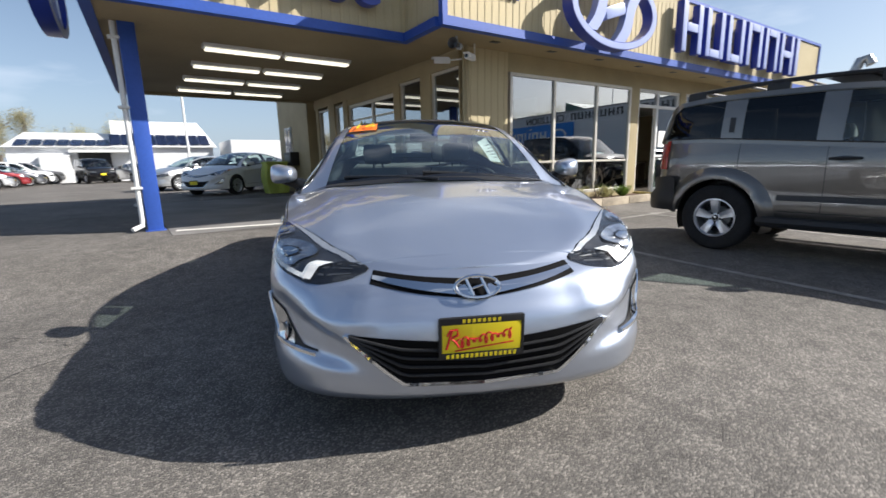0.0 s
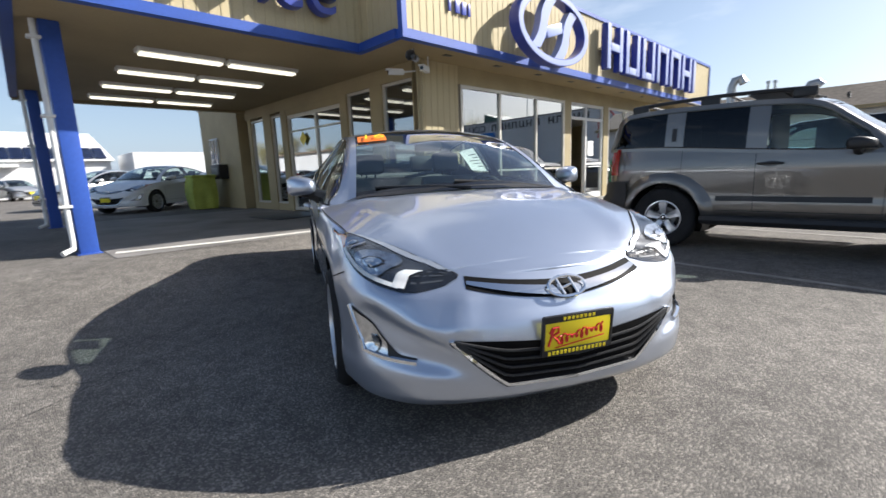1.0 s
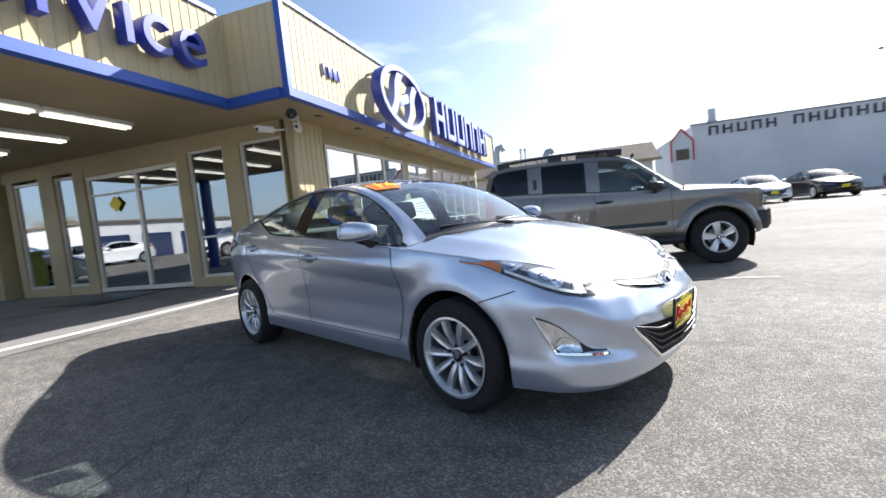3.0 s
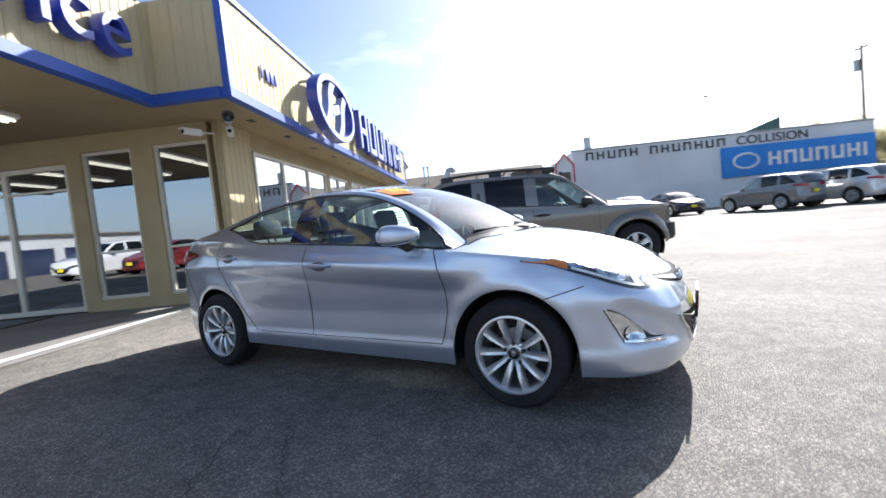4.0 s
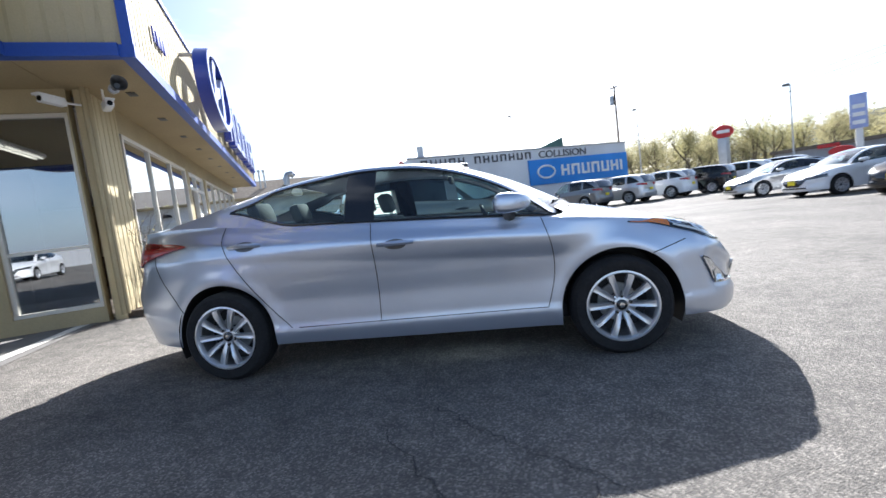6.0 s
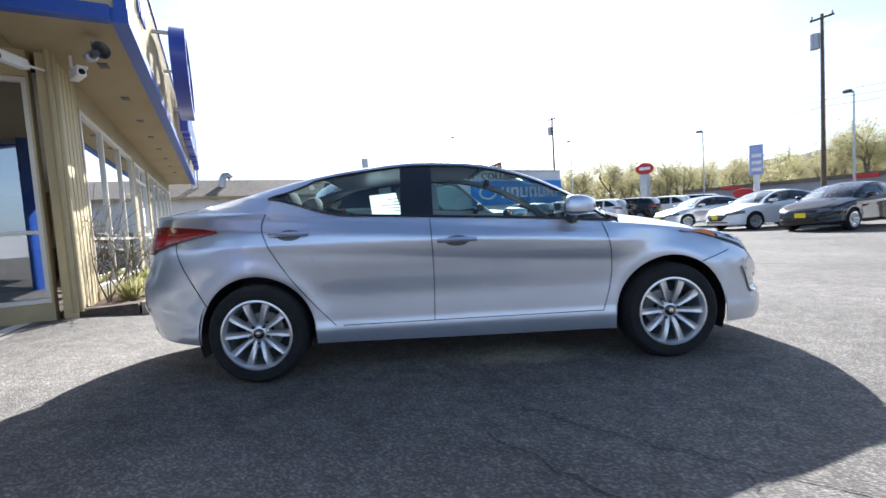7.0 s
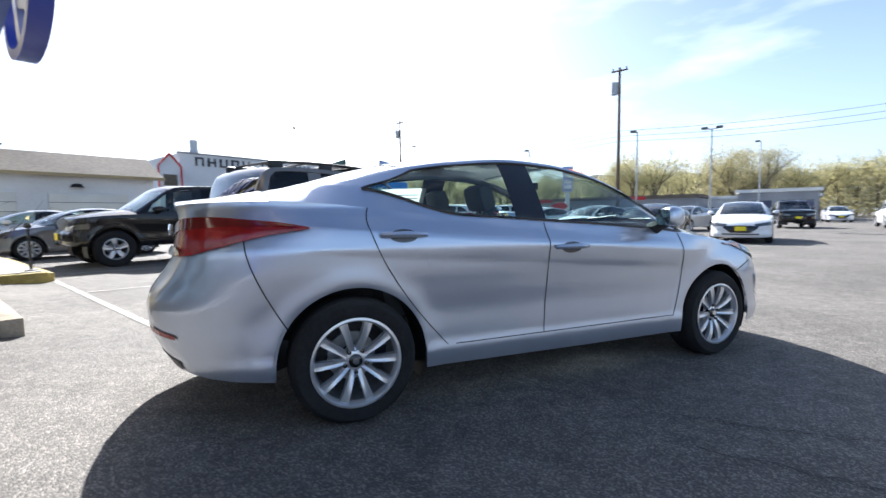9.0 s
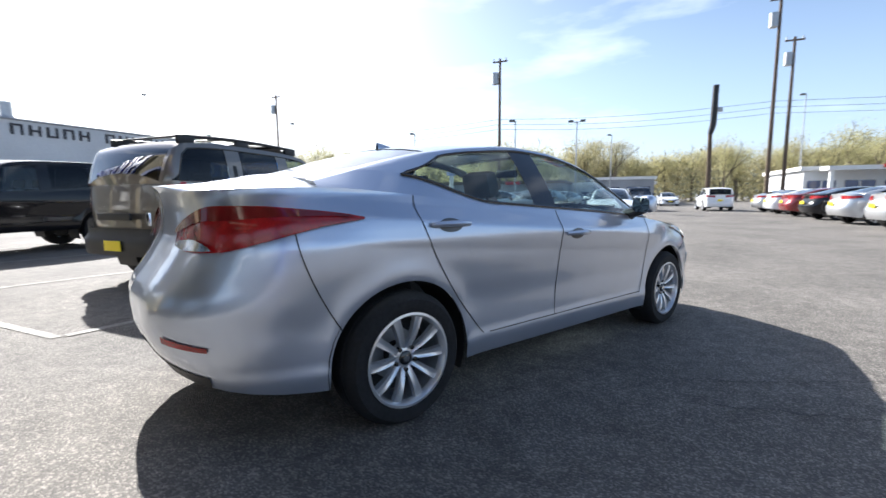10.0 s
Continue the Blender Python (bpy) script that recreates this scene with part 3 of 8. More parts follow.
CROSSOVER = spec(
    SUV, side=[(0.25, -0.06), (0.35, -0.015), (0.5, -0.02), (0.75, 0.0), (0.9, 0.005), (1.0, -0.02), (1.2, -0.06)],
    front=[(0.2, -0.14), (0.3, -0.02), (0.5, 0.0), (0.7, -0.04), (0.85, -0.1), (0.98, -0.22)],
    rear=[(0.2, -0.12), (0.35, 0.0), (0.6, 0.02), (0.7, -0.03), (0.9, -0.04), (1.1, -0.06)],
    shoulder=[(-2.3, 1.12), (-1.6, 1.1), (-0.5, 1.06), (0.5, 1.01), (0.9, 0.99), (1.4, 0.94), (1.9, 0.85), (2.2, 0.76)],
    sill=[(-2.3, 0.32), (-1.5, 0.26), (1.5, 0.26), (2.3, 0.26)], wheel_r=0.36, arch_r=0.41, rim=0.68, cowl=0.86, tail=-2.16, deck_front=-2.17, deck_z=[(-2.3, 1.12), (-2.15, 1.15)],
    arc_z=[(-2.16, 1.13), (-2.08, 1.28), (-1.95, 1.45), (-1.8, 1.53), (-1.2, 1.59), (-0.5, 1.61), (0.0, 1.58), (0.3, 1.44), (0.86, 1.01)],
    top_z=[(-2.2, 1.15), (-2.1, 1.32), (-1.95, 1.52), (-1.8, 1.6), (-1.2, 1.65), (-0.5, 1.665), (0.05, 1.63), (0.4, 1.46), (1.02, 1.04)],
    hood_z=[(1.0, 1.05), (1.4, 1.0), (1.8, 0.93), (2.05, 0.84), (2.2, 0.76)],
    dlo=(-1.95, 0.66), dlo_rail=0.06, dlo_rear_cut=0.5, pillars=((-1.25, -1.15), (-0.36, -0.24)), handles=((0.05, 0.93), (-0.95, 0.95)))
PICKUP = spec(
    SUV, shoulder=[(-2.3, 1.14), (-1.0, 1.14), (0.3, 1.13), (0.9, 1.11), (1.3, 1.09), (1.9, 1.04), (2.2, 0.98)], cowl=0.9, tail=-0.72, roof_f=0.25, roof_r=-0.62, deck_front=-0.74,
    arc_y=[(-0.72, 0.76), (-0.6, 0.71), (0.0, 0.69), (0.3, 0.7), (0.9, 0.78)],
    arc_z=[(-0.72, 1.15), (-0.7, 1.4), (-0.64, 1.6), (-0.55, 1.66), (-0.1, 1.69), (0.15, 1.65), (0.5, 1.42), (0.9, 1.13)],
    top_z=[(-0.74, 1.15), (-0.7, 1.45), (-0.64, 1.64), (-0.5, 1.71), (0.1, 1.72), (0.3, 1.66), (0.6, 1.43), (1.05, 1.15)],
    top_bow=[(-0.72, -0.02), (0.2, 0.06), (0.9, 0.15)], deck_z=[(-2.3, 1.14), (-0.7, 1.15)],
    dlo=(-0.62, 0.7), pillars=(), seams=(0.75, -0.55))


class Body:
    """The surfaces of one car: shell sides, hood, deck, greenhouse and roof, in car axes (x ahead, y to its left)."""

    def __init__(self, p):
        self.p = p
        self.out = spline2(p["outline"], 400)
        self.c = {k: curve(p[k]) for k in ("side", "front", "rear", "shoulder", "sill", "arc_y", "arc_z", "top_bow", "top_z", "hood_z", "deck_z")}

    def base(self, s):
        f = min(max(s, 0.0), 1.0) * 400
        i = min(int(f), 399)
        a = self.out[i].lerp(self.out[i + 1], f - i)
        j0, j1 = max(i - 2, 0), min(i + 3, 400)
        t = self.out[j1] - self.out[j0]
        if s < 0.008 or s > 0.992:
            t = Vector((0.0, 1.0)) if s < 0.5 else Vector((0.0, -1.0))
        n = Vector((t.y, -t.x)).normalized()
        return a, n

    def s_at(self, x):
        lo, hi = 0.0, 1.0
        for _ in range(26):
            mid = (lo + hi) / 2
            if self.base(mid)[0].x > x:
                lo = mid
            else:
                hi = mid
        return (lo + hi) / 2

    def bottom(self, x, y):
        z = self.c["sill"](x)
        if y > 0.5:
            for ax in self.p["axles"]:
                d = abs(x - ax)
                if d < self.p["arch_r"]:
                    z = max(z, self.p["wheel_r"] + math.sqrt(self.p["arch_r"] ** 2 - d * d))
        return z

    def sz(self, s, z, off=0.0):
        """The shell at outline place s and height z, off metres outside it."""
        a, n = self.base(s)
        ends = self.c["front"](z) if n.x > 0 else self.c["rear"](z)
        w = n.x * n.x
        d = w * ends + (1 - w) * self.c["side"](z) + off
        for ax in self.p["axles"]:
            r = math.hypot(a.x - ax, z - self.p["wheel_r"])
            d += 0.011 * (1 - w) * math.exp(-((r - self.p["arch_r"] - 0.02) / 0.06) ** 2)
        if "crease" in self.p and -1.75 < a.x < 1.25:
            zc = 0.872 - 0.072 * a.x
            d += 0.019 * (1 - w) * max(0.0, 1 - abs(z - zc) / (0.07 if z > zc else 0.13)) * smooth01(1.25 - a.x, 0, 0.35) * smooth01(a.x + 1.75, 0, 0.3)
        d -= self.p.get("nose_taper", 0.0) * min(max((z - 0.56) / 0.32, 0.0), 1.15) ** 2 * smooth01(a.x, 1.0, 1.85) * smooth01(a.y, 0.15, 0.6)
        if "scoop" in self.p and n.x > 0.02 and a.x > 1.6:
            # hollow round the fog lamp that runs on towards the lower grille, and the ridge from lamp to grille
            f = min(max((a.y - 0.5) / 0.3, -0.35), 1.0)
            zc, wz = 0.4 + 0.095 * f, 0.055 + 0.045 * max(f, 0.0)
            d -= 0.036 * math.exp(-((z - zc) / wz) ** 4) * smooth01(f, -0.3, 0.25) * (1 - smooth01(a.y, 0.8, 0.86))
            d += 0.012 * math.exp(-((a.y - 0.46 - 0.25 * (0.58 - z)) / 0.05) ** 2) * smooth01(z, 0.46, 0.54) * (1 - smooth01(z, 0.62, 0.68))
        return Vector((a.x + n.x * d, a.y + n.y * d, z))

    def shell(self, s, v, off=0.0):
        a, n = self.base(s)
        zb, zs = self.bottom(a.x, a.y), self.c["shoulder"](a.x)
        return self.sz(s, zb + (zs - zb) * v, off)

    def hood(self, s, u):
        e = self.shell(s, 1.0)
        xc = min(max(e.x + (self.p["hood_back"] - self.p["cowl"]) * smooth01(1.9 - e.x, 0, 1.1), self.p["hood_back"]), 2.2)
        y = e.y * u
        f = 1 - abs(u) ** 2
        z = e.z + (self.c["hood_z"](xc) - e.z) * (1 - abs(u) ** 2.6)
        z += 0.012 * math.exp(-((abs(u) - 0.72) / 0.1) ** 2) * smooth01(2.1 - e.x, 0, 0.3)
        return Vector((e.x + (xc - e.x) * f, y, z))

    def deck(self, s, u):
        e = self.shell(s, 1.0)
        lo, hi = self.out[400].x, self.p["deck_front"]
        k = (e.x - lo) / max(self.p["tail"] - lo, 1e-3)
        xc = lo - 0.02 + (hi - lo + 0.02) * min(max(k, 0), 1)
        return Vector((e.x + (xc - e.x) * (1 - u * u), e.y * u, e.z + (self.c["deck_z"](xc) - e.z) * (1 - abs(u) ** 3)))

    def arc(self, x):
        return Vector((x, self.c["arc_y"](x), self.c["arc_z"](x)))

    def top(self, x, u, off=0.0):
        e = self.arc(x)
        xc = x + self.c["top_bow"](x)
        zc = self.c["top_z"](xc)
        f = 1 - u * u
        return Vector((x + (xc - x) * f, e.y * u, e.z + (zc - e.z) * (1 - abs(u) ** 2.3) + off))

    def side(self, x, v, off=0.0):
        b = self.shell(self.s_at(x), 1.0)
        a = self.arc(x)
        a.z = max(a.z, b.z)
        p = b.lerp(a, v)
        p.x = x
        p.y += 0.018 * math.sin(math.pi * v) + off
        return p

    def dlo(self, x):
        """Lower and upper edge of the side windows at x, as fractions from belt to roof rail."""
        x0, x1 = self.p["dlo"]
        b, a = self.c["shoulder"](x), self.c["arc_z"](x)
        h = max(a - b, 1e-3)
        lo = b + 0.014 + self.p.get("dlo_sill", 0.0) + self.p.get("dlo_rise", 0.0) * smooth01(-x, -x0 - 0.55, -x0)
        hi = max(a - self.p["dlo_rail"], lo)
        e = min(max((x1 - x) / self.p["dlo_front_cut"], 0), 1) ** 0.7 * min(max((x - x0) / self.p["dlo_rear_cut"], 0), 1) ** 0.55
        hi = lo + (hi - lo) * e
        return min((lo - b) / h, 0.97), min((hi - b) / h, 0.97)


def face_out(bm, centre=(0.0, 0.0, 0.75)):
    """Turns every face away from the car's middle."""
    c = Vector(centre)
    bm.normal_update()
    for f in bm.faces:
        m = f.calc_center_median()
        if f.normal.dot(m - Vector((m.x * 0.8, 0, c.z))) < 0:
            f.normal_flip()
    return bm


def flipy(p):
    return Vector((p.x, -p.y, p.z))


def both(bm, f, nu, nv, sides=(1, -1), mat_of=None):
    for k in sides:
        add_grid(bm, (lambda u, v: f(u, v)) if k > 0 else (lambda u, v: flipy(f(u, v))), nu, nv, flip=k < 0, mat_of=mat_of)
    return bm


def ribbon(pts, width, lift_dir=None):
    """A thin strip along points, facing away from the car's middle line."""
    bm = bmesh.new()
    rows = []
    for i, p in enumerate(pts):
        t = (pts[min(i + 1, len(pts) - 1)] - pts[max(i - 1, 0)]).normalized()
        out = lift_dir if lift_dir is not None else Vector((0, 1 if p.y > 0 else -1, 0.15)).normalized()
        w = t.cross(out).normalized() * width / 2
        rows.append((bm.verts.new(p - w), bm.verts.new(p + w)))
    for a, b in zip(rows, rows[1:]):
        bm.faces.new((a[0], b[0], b[1], a[1]))
    return bm


def wheel_meshes(r, spokes, detail, ratio=0.0):
    """Tyre, rim, spokes and hub of one wheel with its outer face towards +y."""
    segs = 56 if detail else 28
    rim = r * (ratio or (0.735 if spokes > 6 else 0.6))
    w = 0.105
    ty = add_lathe(bmesh.new(), [(rim, -w), (rim + 0.012, -w - 0.006), (r * 0.9, -w - 0.008), (r - 0.012, -w + 0.012), (r, -w + 0.035), (r - 0.004, -0.035), (r, -0.03), (r, 0.03),
                                 (r - 0.004, 0.035), (r, w - 0.035), (r - 0.012, w - 0.012), (r * 0.9, w + 0.008), (r * 0.82, w + 0.008), (rim + 0.012, w + 0.004), (rim, w - 0.004)], segs)
    rm = add_lathe(bmesh.new(), [(rim + 0.004, w + 0.006), (rim - 0.008, w + 0.008), (rim - 0.016, w - 0.004), (rim - 0.022, w - 0.03)], segs)
    barrel = add_lathe(bmesh.new(), [(rim - 0.022, w - 0.03), (rim - 0.03, -w)], segs)
    sp = bmesh.new()
    wide = 0.02 if spokes > 6 else 0.048

    def f(u, v):
        x = 0.04 + (rim - 0.065 + 0.012) * u
        wdt = wide * (0.74 + 0.5 * u)
        j = int(round(v * 5))
        prof = (-1, -0.84, -0.16, 0.16, 0.84, 1)[j]
        y = w - 0.012 - 0.028 * (1 - u) ** 2 - (0.024 if abs(prof) == 1 else 0.0) - (0.007 * (1 - u ** 4) if abs(prof) < 0.5 else 0.0) + 0.006 * math.sin(math.pi * u)
        return Vector((x, y, prof * wdt))
    add_grid(sp, f, 6, 5, flip=True)
    hub = add_lathe(bmesh.new(), [(0.075, w - 0.064), (0.066, w - 0.047), (0.046, w - 0.04), (0.034, w - 0.038)], 24)
    cap = add_lathe(bmesh.new(), [(0.035, w - 0.045), (0.034, w - 0.03), (0.028, w - 0.026), (0.0005, w - 0.024)], 20)
    for k in range(5):
        a = 2 * math.pi * k / 5
        add_lathe(cap, [(0.012, w - 0.05), (0.011, w - 0.026), (0.0005, w - 0.024)], 8, m=Matrix.Translation((0.056 * math.cos(a), 0, 0.056 * math.sin(a))))
    badge = add_lathe(bmesh.new(), [(0.017, w - 0.0245), (0.016, w - 0.021), (0.0005, w - 0.02)], 14)
    disc = add_lathe(bmesh.new(), [(0.06, -0.03), (0.125, -0.03), (0.127, -0.05)], 24)
    back = add_lathe(bmesh.new(), [(rim - 0.02, -0.055), (0.0005, -0.06)], 24)
    return ty, rm, sp, hub, cap, badge, disc, back, barrel


def make_car(name, label, p, paint, at, detail=1, group="", glass="car_glass", spokes=10, plate="plate_yellow", tail_style="sedan"):
    """Builds one parked car at a pose. detail: 2 for the near car, 1 for near neighbours, 0 for those far off."""
    B = Body(p)
    car = thing(name, label, "car", at, group)
    q = (1.0, 0.6, 0.34)[2 - detail]
    R, W = p["arch_r"], p["wheel_r"]

    # stations along the outline, dense at the wheel arches
    xs = []
    for ax in p["axles"]:
        xs += [ax + R + 0.003, ax - R - 0.003]
        k = int(26 * q) + 6
        xs += [ax + (R - 0.0006) * math.cos(math.pi * i / k) for i in range(k + 1)]
    n = int(150 * q)
    S = sorted({round(i / n, 6) for i in range(n + 1) if all(abs(B.base(i / n)[0].x - ax) > R + 0.012 or B.base(i / n)[0].y < 0.5 for ax in p["axles"])} | {B.s_at(x) for x in xs})
    nv = (0, 18, 44)[detail] or 11

    def shell_bm(s_from, s_to):
        bm = bmesh.new()
        ss = [s for s in S if s_from - 1e-6 <= s <= s_to + 1e-6]
        for k in (1, -1):
            rows = []
            for s in ss:
                row = []
                for j in range(nv + 1):
                    c = B.shell(s, j / nv)
                    row.append(bm.verts.new(c if k > 0 else flipy(c)))
                rows.append(row)
            for a, b in zip(rows, rows[1:]):
                for j in range(nv):
                    qd = (a[j], b[j], b[j + 1], a[j + 1])
                    bm.faces.new(qd if k < 0 else qd[::-1])
        return bm

    s_cowl, s_tail = B.s_at(p["cowl"]), B.s_at(p["tail"])
    body = part("body", face_out(shell_bm(0, 1)), paint, car, weld=0.0008)
    hood = bmesh.new()
    add_grid(hood, lambda u, v: B.hood(s_cowl * u, 2 * v - 1), int(34 * q) + 4, int(28 * q) + 6)
    part("hood", face_out(hood), paint, car, weld=0.0008)
    deck = bmesh.new()
    add_grid(deck, lambda u, v: B.deck(s_tail + (0.997 - s_tail) * u, 2 * v - 1), int(20 * q) + 4, int(22 * q) + 6)
    part("bed_cover" if tail_style == "pickup" else "boot_lid", face_out(deck), M["black_plastic"] if tail_style == "pickup" else paint, car, weld=0.0008)

    # greenhouse: rails round the side windows, pillars and roof in body colour
    gh = bmesh.new()
    nx = int(60 * q) + 8
    x0, x1 = p["tail"], p["cowl"]
    both(gh, lambda u, v: B.side(x0 + (x1 - x0) * u, v * B.dlo(x0 + (x1 - x0) * u)[0]), nx, 1)
    both(gh, lambda u, v: B.side(x0 + (x1 - x0) * u, B.dlo(x0 + (x1 - x0) * u)[1] + v * (1 - B.dlo(x0 + (x1 - x0) * u)[1])), nx, 3)
    ug = 0.925
    both(gh, lambda u, v: B.top(x0 + (x1 - x0) * u, 1 - (1 - ug) * v), nx, 3)
    add_grid(gh, lambda u, v: B.top(p["roof_r"] + (p["roof_f"] - p["roof_r"]) * u, ug * (2 * v - 1)), int(26 * q) + 4, int(24 * q) + 4, flip=True)
    part("roof", face_out(gh), paint, car, weld=0.0008)
    if tail_style != "pickup":
        rc = bmesh.new()
        add_grid(rc, lambda u, v: B.top(p["tail"] + 0.004, 2 * v - 1, -0.001).lerp(B.deck(s_tail, 2 * v - 1), u) + Vector((0, 0, 0.002 * math.sin(math.pi * u))), 2, int(22 * q) + 6)
        part("rear_cowl", face_out(rc), paint, car)
    # glass
    ws = bmesh.new()
    add_grid(ws, lambda u, v: B.top(p["roof_f"] + (p["cowl"] - p["roof_f"]) * u, ug * (2 * v - 1), -0.004), int(16 * q) + 4, int(22 * q) + 4, flip=True)
    w1 = part("windscreen", face_out(ws), M["screen_glass"], car)
    rg = bmesh.new()
    add_grid(rg, lambda u, v: B.top(p["tail"] + (p["roof_r"] - p["tail"]) * u, ug * (2 * v - 1), -0.004), int(12 * q) + 4, int(22 * q) + 4, flip=True)
    w2 = part("rear_window", face_out(rg), M[glass], car)
    d0, d1 = p["dlo"]
    for k in (1, -1):
        cuts = [d0 + 0.004] + sorted(c for pl in p["pillars"] for c in pl) + [d1 - 0.004]
        for a, b in zip(cuts[::2], cuts[1::2]):
            bm = bmesh.new()

            def gf(u, v, a=a, b=b):
                x = a + (b - a) * u
                lo, hi = B.dlo(x)
                return B.side(x, lo + (hi - lo) * v, -0.006)
            both(bm, gf, int(22 * q) + 4, 4, (k,))
            part("side_window", face_out(bm), M[glass] if a < -0.3 else M["car_glass"], car)
        for a, b in p["pillars"]:
            bm = bmesh.new()

            def pf(u, v, a=a, b=b):
                x = a + (b - a) * u
                lo, hi = B.dlo(x)
                return B.side(x, lo + (hi - lo) * v, 0.002)
            both(bm, pf, 3, 4, (k,))
            part("door_pillar", face_out(bm), paint if p.get("pillar_paint") or a < -0.6 else M["gloss_black"], car)
        if detail:
            # dark window surround along the opening's edge
            line = []
            m = int(46 * q) + 8
            for i in range(m + 1):
                x = d0 + (d1 - d0) * i / m
                line.append(B.side(x, B.dlo(x)[0], 0.004))
            upper = []
            for i in range(m + 1):
                x = d1 - (d1 - d0) * i / m
                upper.append(B.side(x, B.dlo(x)[1], 0.004))
            trim = bmesh.new()
            for seq in (line, upper):
                add_tube(trim, [c if k > 0 else flipy(c) for c in seq], 0.008, 6)
            part("window_trim", trim, M["gloss_black"], car)
    if detail:
        for x, wd in ((p["roof_f"], 0.05), (p["cowl"], 0.06)):
            fr = bmesh.new()
            sgn = 1 if x == p["roof_f"] else -1
            add_grid(fr, lambda u, v, x=x, wd=wd, sgn=sgn: B.top(x + sgn * wd * u, ug * (2 * v - 1), 0.0015), 2, 20, flip=sgn > 0)
            part("screen_border", face_out(fr), M["gloss_black"], car)

    # underbody and wheel wells
    ub = box((p["outline"][-1][0] + 0.3, -0.62, p["sill"][2][1] + 0.02), (p["outline"][0][0] - 0.3, 0.62, p["sill"][2][1] + 0.14), 0.03)
    part("underbody", ub, M["black_plastic"], car)
    for ax in p["axles"]:
        for k in (1, -1):
            bm = bmesh.new()

            def well(u, v, ax=ax, k=k):
                a = math.pi * (-0.12 + 1.24 * u)
                return Vector((ax + (R + 0.012) * math.cos(a), k * (0.845 - 0.4 * v), W + (R + 0.012) * math.sin(a)))
            add_grid(bm, well, 20, 2)
            add_grid(bm, lambda u, v, ax=ax, k=k: Vector((ax + (R + 0.012) * v * math.cos(math.pi * (-0.12 + 1.24 * u)), k * 0.445,
                                                          W + (R + 0.012) * v * math.sin(math.pi * (-0.12 + 1.24 * u)))), 20, 1)
            part("wheel_well", bm, M["black_plastic"], car)

    # wheels
    ty, rm, sp, hub, cap, badge, disc, back, barrel = wheel_meshes(W, spokes, detail, p.get("rim", 0.0))
    meshes = [mesh_of(nm, b_, mt) for nm, b_, mt in (("tyre", ty, M["rubber"]), ("rim", rm, M["alloy"]), ("hub", hub, M["alloy"]), ("hub_cap", cap, M["gloss_black"]), ("cap_badge", badge, M["chrome"]),
                                                    ("brake_disc", disc, M["steel"]), ("wheel_back", back, M["black_plastic"]), ("rim_barrel", barrel, M["steel"]))]
    spoke = mesh_of("spoke", sp, M["alloy"])
    for ax in p["axles"]:
        for k in (1, -1):
            wh = new("wheel")
            wh.parent = car
            wh.matrix_basis = pose(ax, k * p["track"], W, 0, random.uniform(0, 70), 0 if k > 0 else 180)
            for me in meshes:
                o = new(me.name, me)
                o.parent = wh
            for i in range(spokes):
                o = new("spoke", spoke)
                o.parent = wh
                o.matrix_basis = Matrix.Rotation(2 * math.pi * (i + 0.5) / spokes, 4, "Y")

    # interior
    zs = p["shoulder"][len(p["shoulder"]) // 2][1]
    cab = bmesh.new()
    add_box(cab, (p["tail"] + 0.35, -0.66, zs - 0.72), (p["cowl"] + 0.1, 0.66, zs - 0.62))
    part("cabin_floor", cab, M["dash"], car)
    ds = bmesh.new()
    add_grid(ds, lambda u, v: Vector((p["cowl"] - 0.32 + 0.5 * u + 0.1 * (1 - (2 * v - 1) ** 2) * u, 0.68 * (2 * v - 1), zs - 0.04 - 0.2 * (1 - u) ** 3 + 0.015 * math.sin(6 * v))), 8, 12)
    add_box(ds, (p["cowl"] - 0.36, -0.67, zs - 0.5), (p["cowl"] - 0.2, 0.67, zs - 0.12), 0.04)
    part("dashboard", ds, M["dash"], car)

    def seat(x, y, w=0.26):
        bm = bmesh.new()
        add_box(bm, (x - 0.25, y - w, zs - 0.6), (x + 0.28, y + w, zs - 0.44), 0.05)
        tilt = Matrix.Translation((x - 0.27, y, zs - 0.5)) @ Matrix.Rotation(radians(-16), 4, "Y")
        add_box(bm, (-0.07, -w, 0), (0.07, w, 0.62), 0.06, tilt)
        for hy in ((0,) if w < 0.4 else (-0.36, 0.36)):
            add_box(bm, (-0.06, hy - 0.13, 0.66), (0.05, hy + 0.13, 0.84), 0.05, tilt)
            for s2 in (-0.04, 0.04):
                add_tube(bm, [tilt @ Vector((0, hy + s2, 0.6)), tilt @ Vector((0, hy + s2, 0.7))], 0.008, 6)
        part("seat", bm, M["interior"], car)
    seat(p["cowl"] - 0.9, 0.36)
    seat(p["cowl"] - 0.9, -0.36)
    if p["tail"] < -1.2:
        seat(p["cowl"] - 1.75, 0.0, 0.6)
    if detail:
        sw = bmesh.new()
        m = Matrix.Translation((p["cowl"] - 0.43, 0.36, zs - 0.06)) @ Matrix.Rotation(radians(65), 4, "Y")
        ring = [m @ Vector((0.18 * math.cos(a), 0.18 * math.sin(a), 0)) for a in (2 * math.pi * i / 28 for i in range(29))]
        add_tube(sw, ring, 0.016, 8, False)
        for a in (0.1, math.pi - 0.1, -math.pi / 2):
            add_tube(sw, [m @ Vector((0.03 * math.cos(a), 0.03 * math.sin(a), -0.03)), m @ Vector((0.18 * math.cos(a), 0.18 * math.sin(a), 0))], 0.016, 6)
        add_lathe(sw, [(0.07, -0.05), (0.07, -0.02), (0.001, -0.01)], 16, "z", m)
        part("steering_wheel", sw, M["dash"], car)
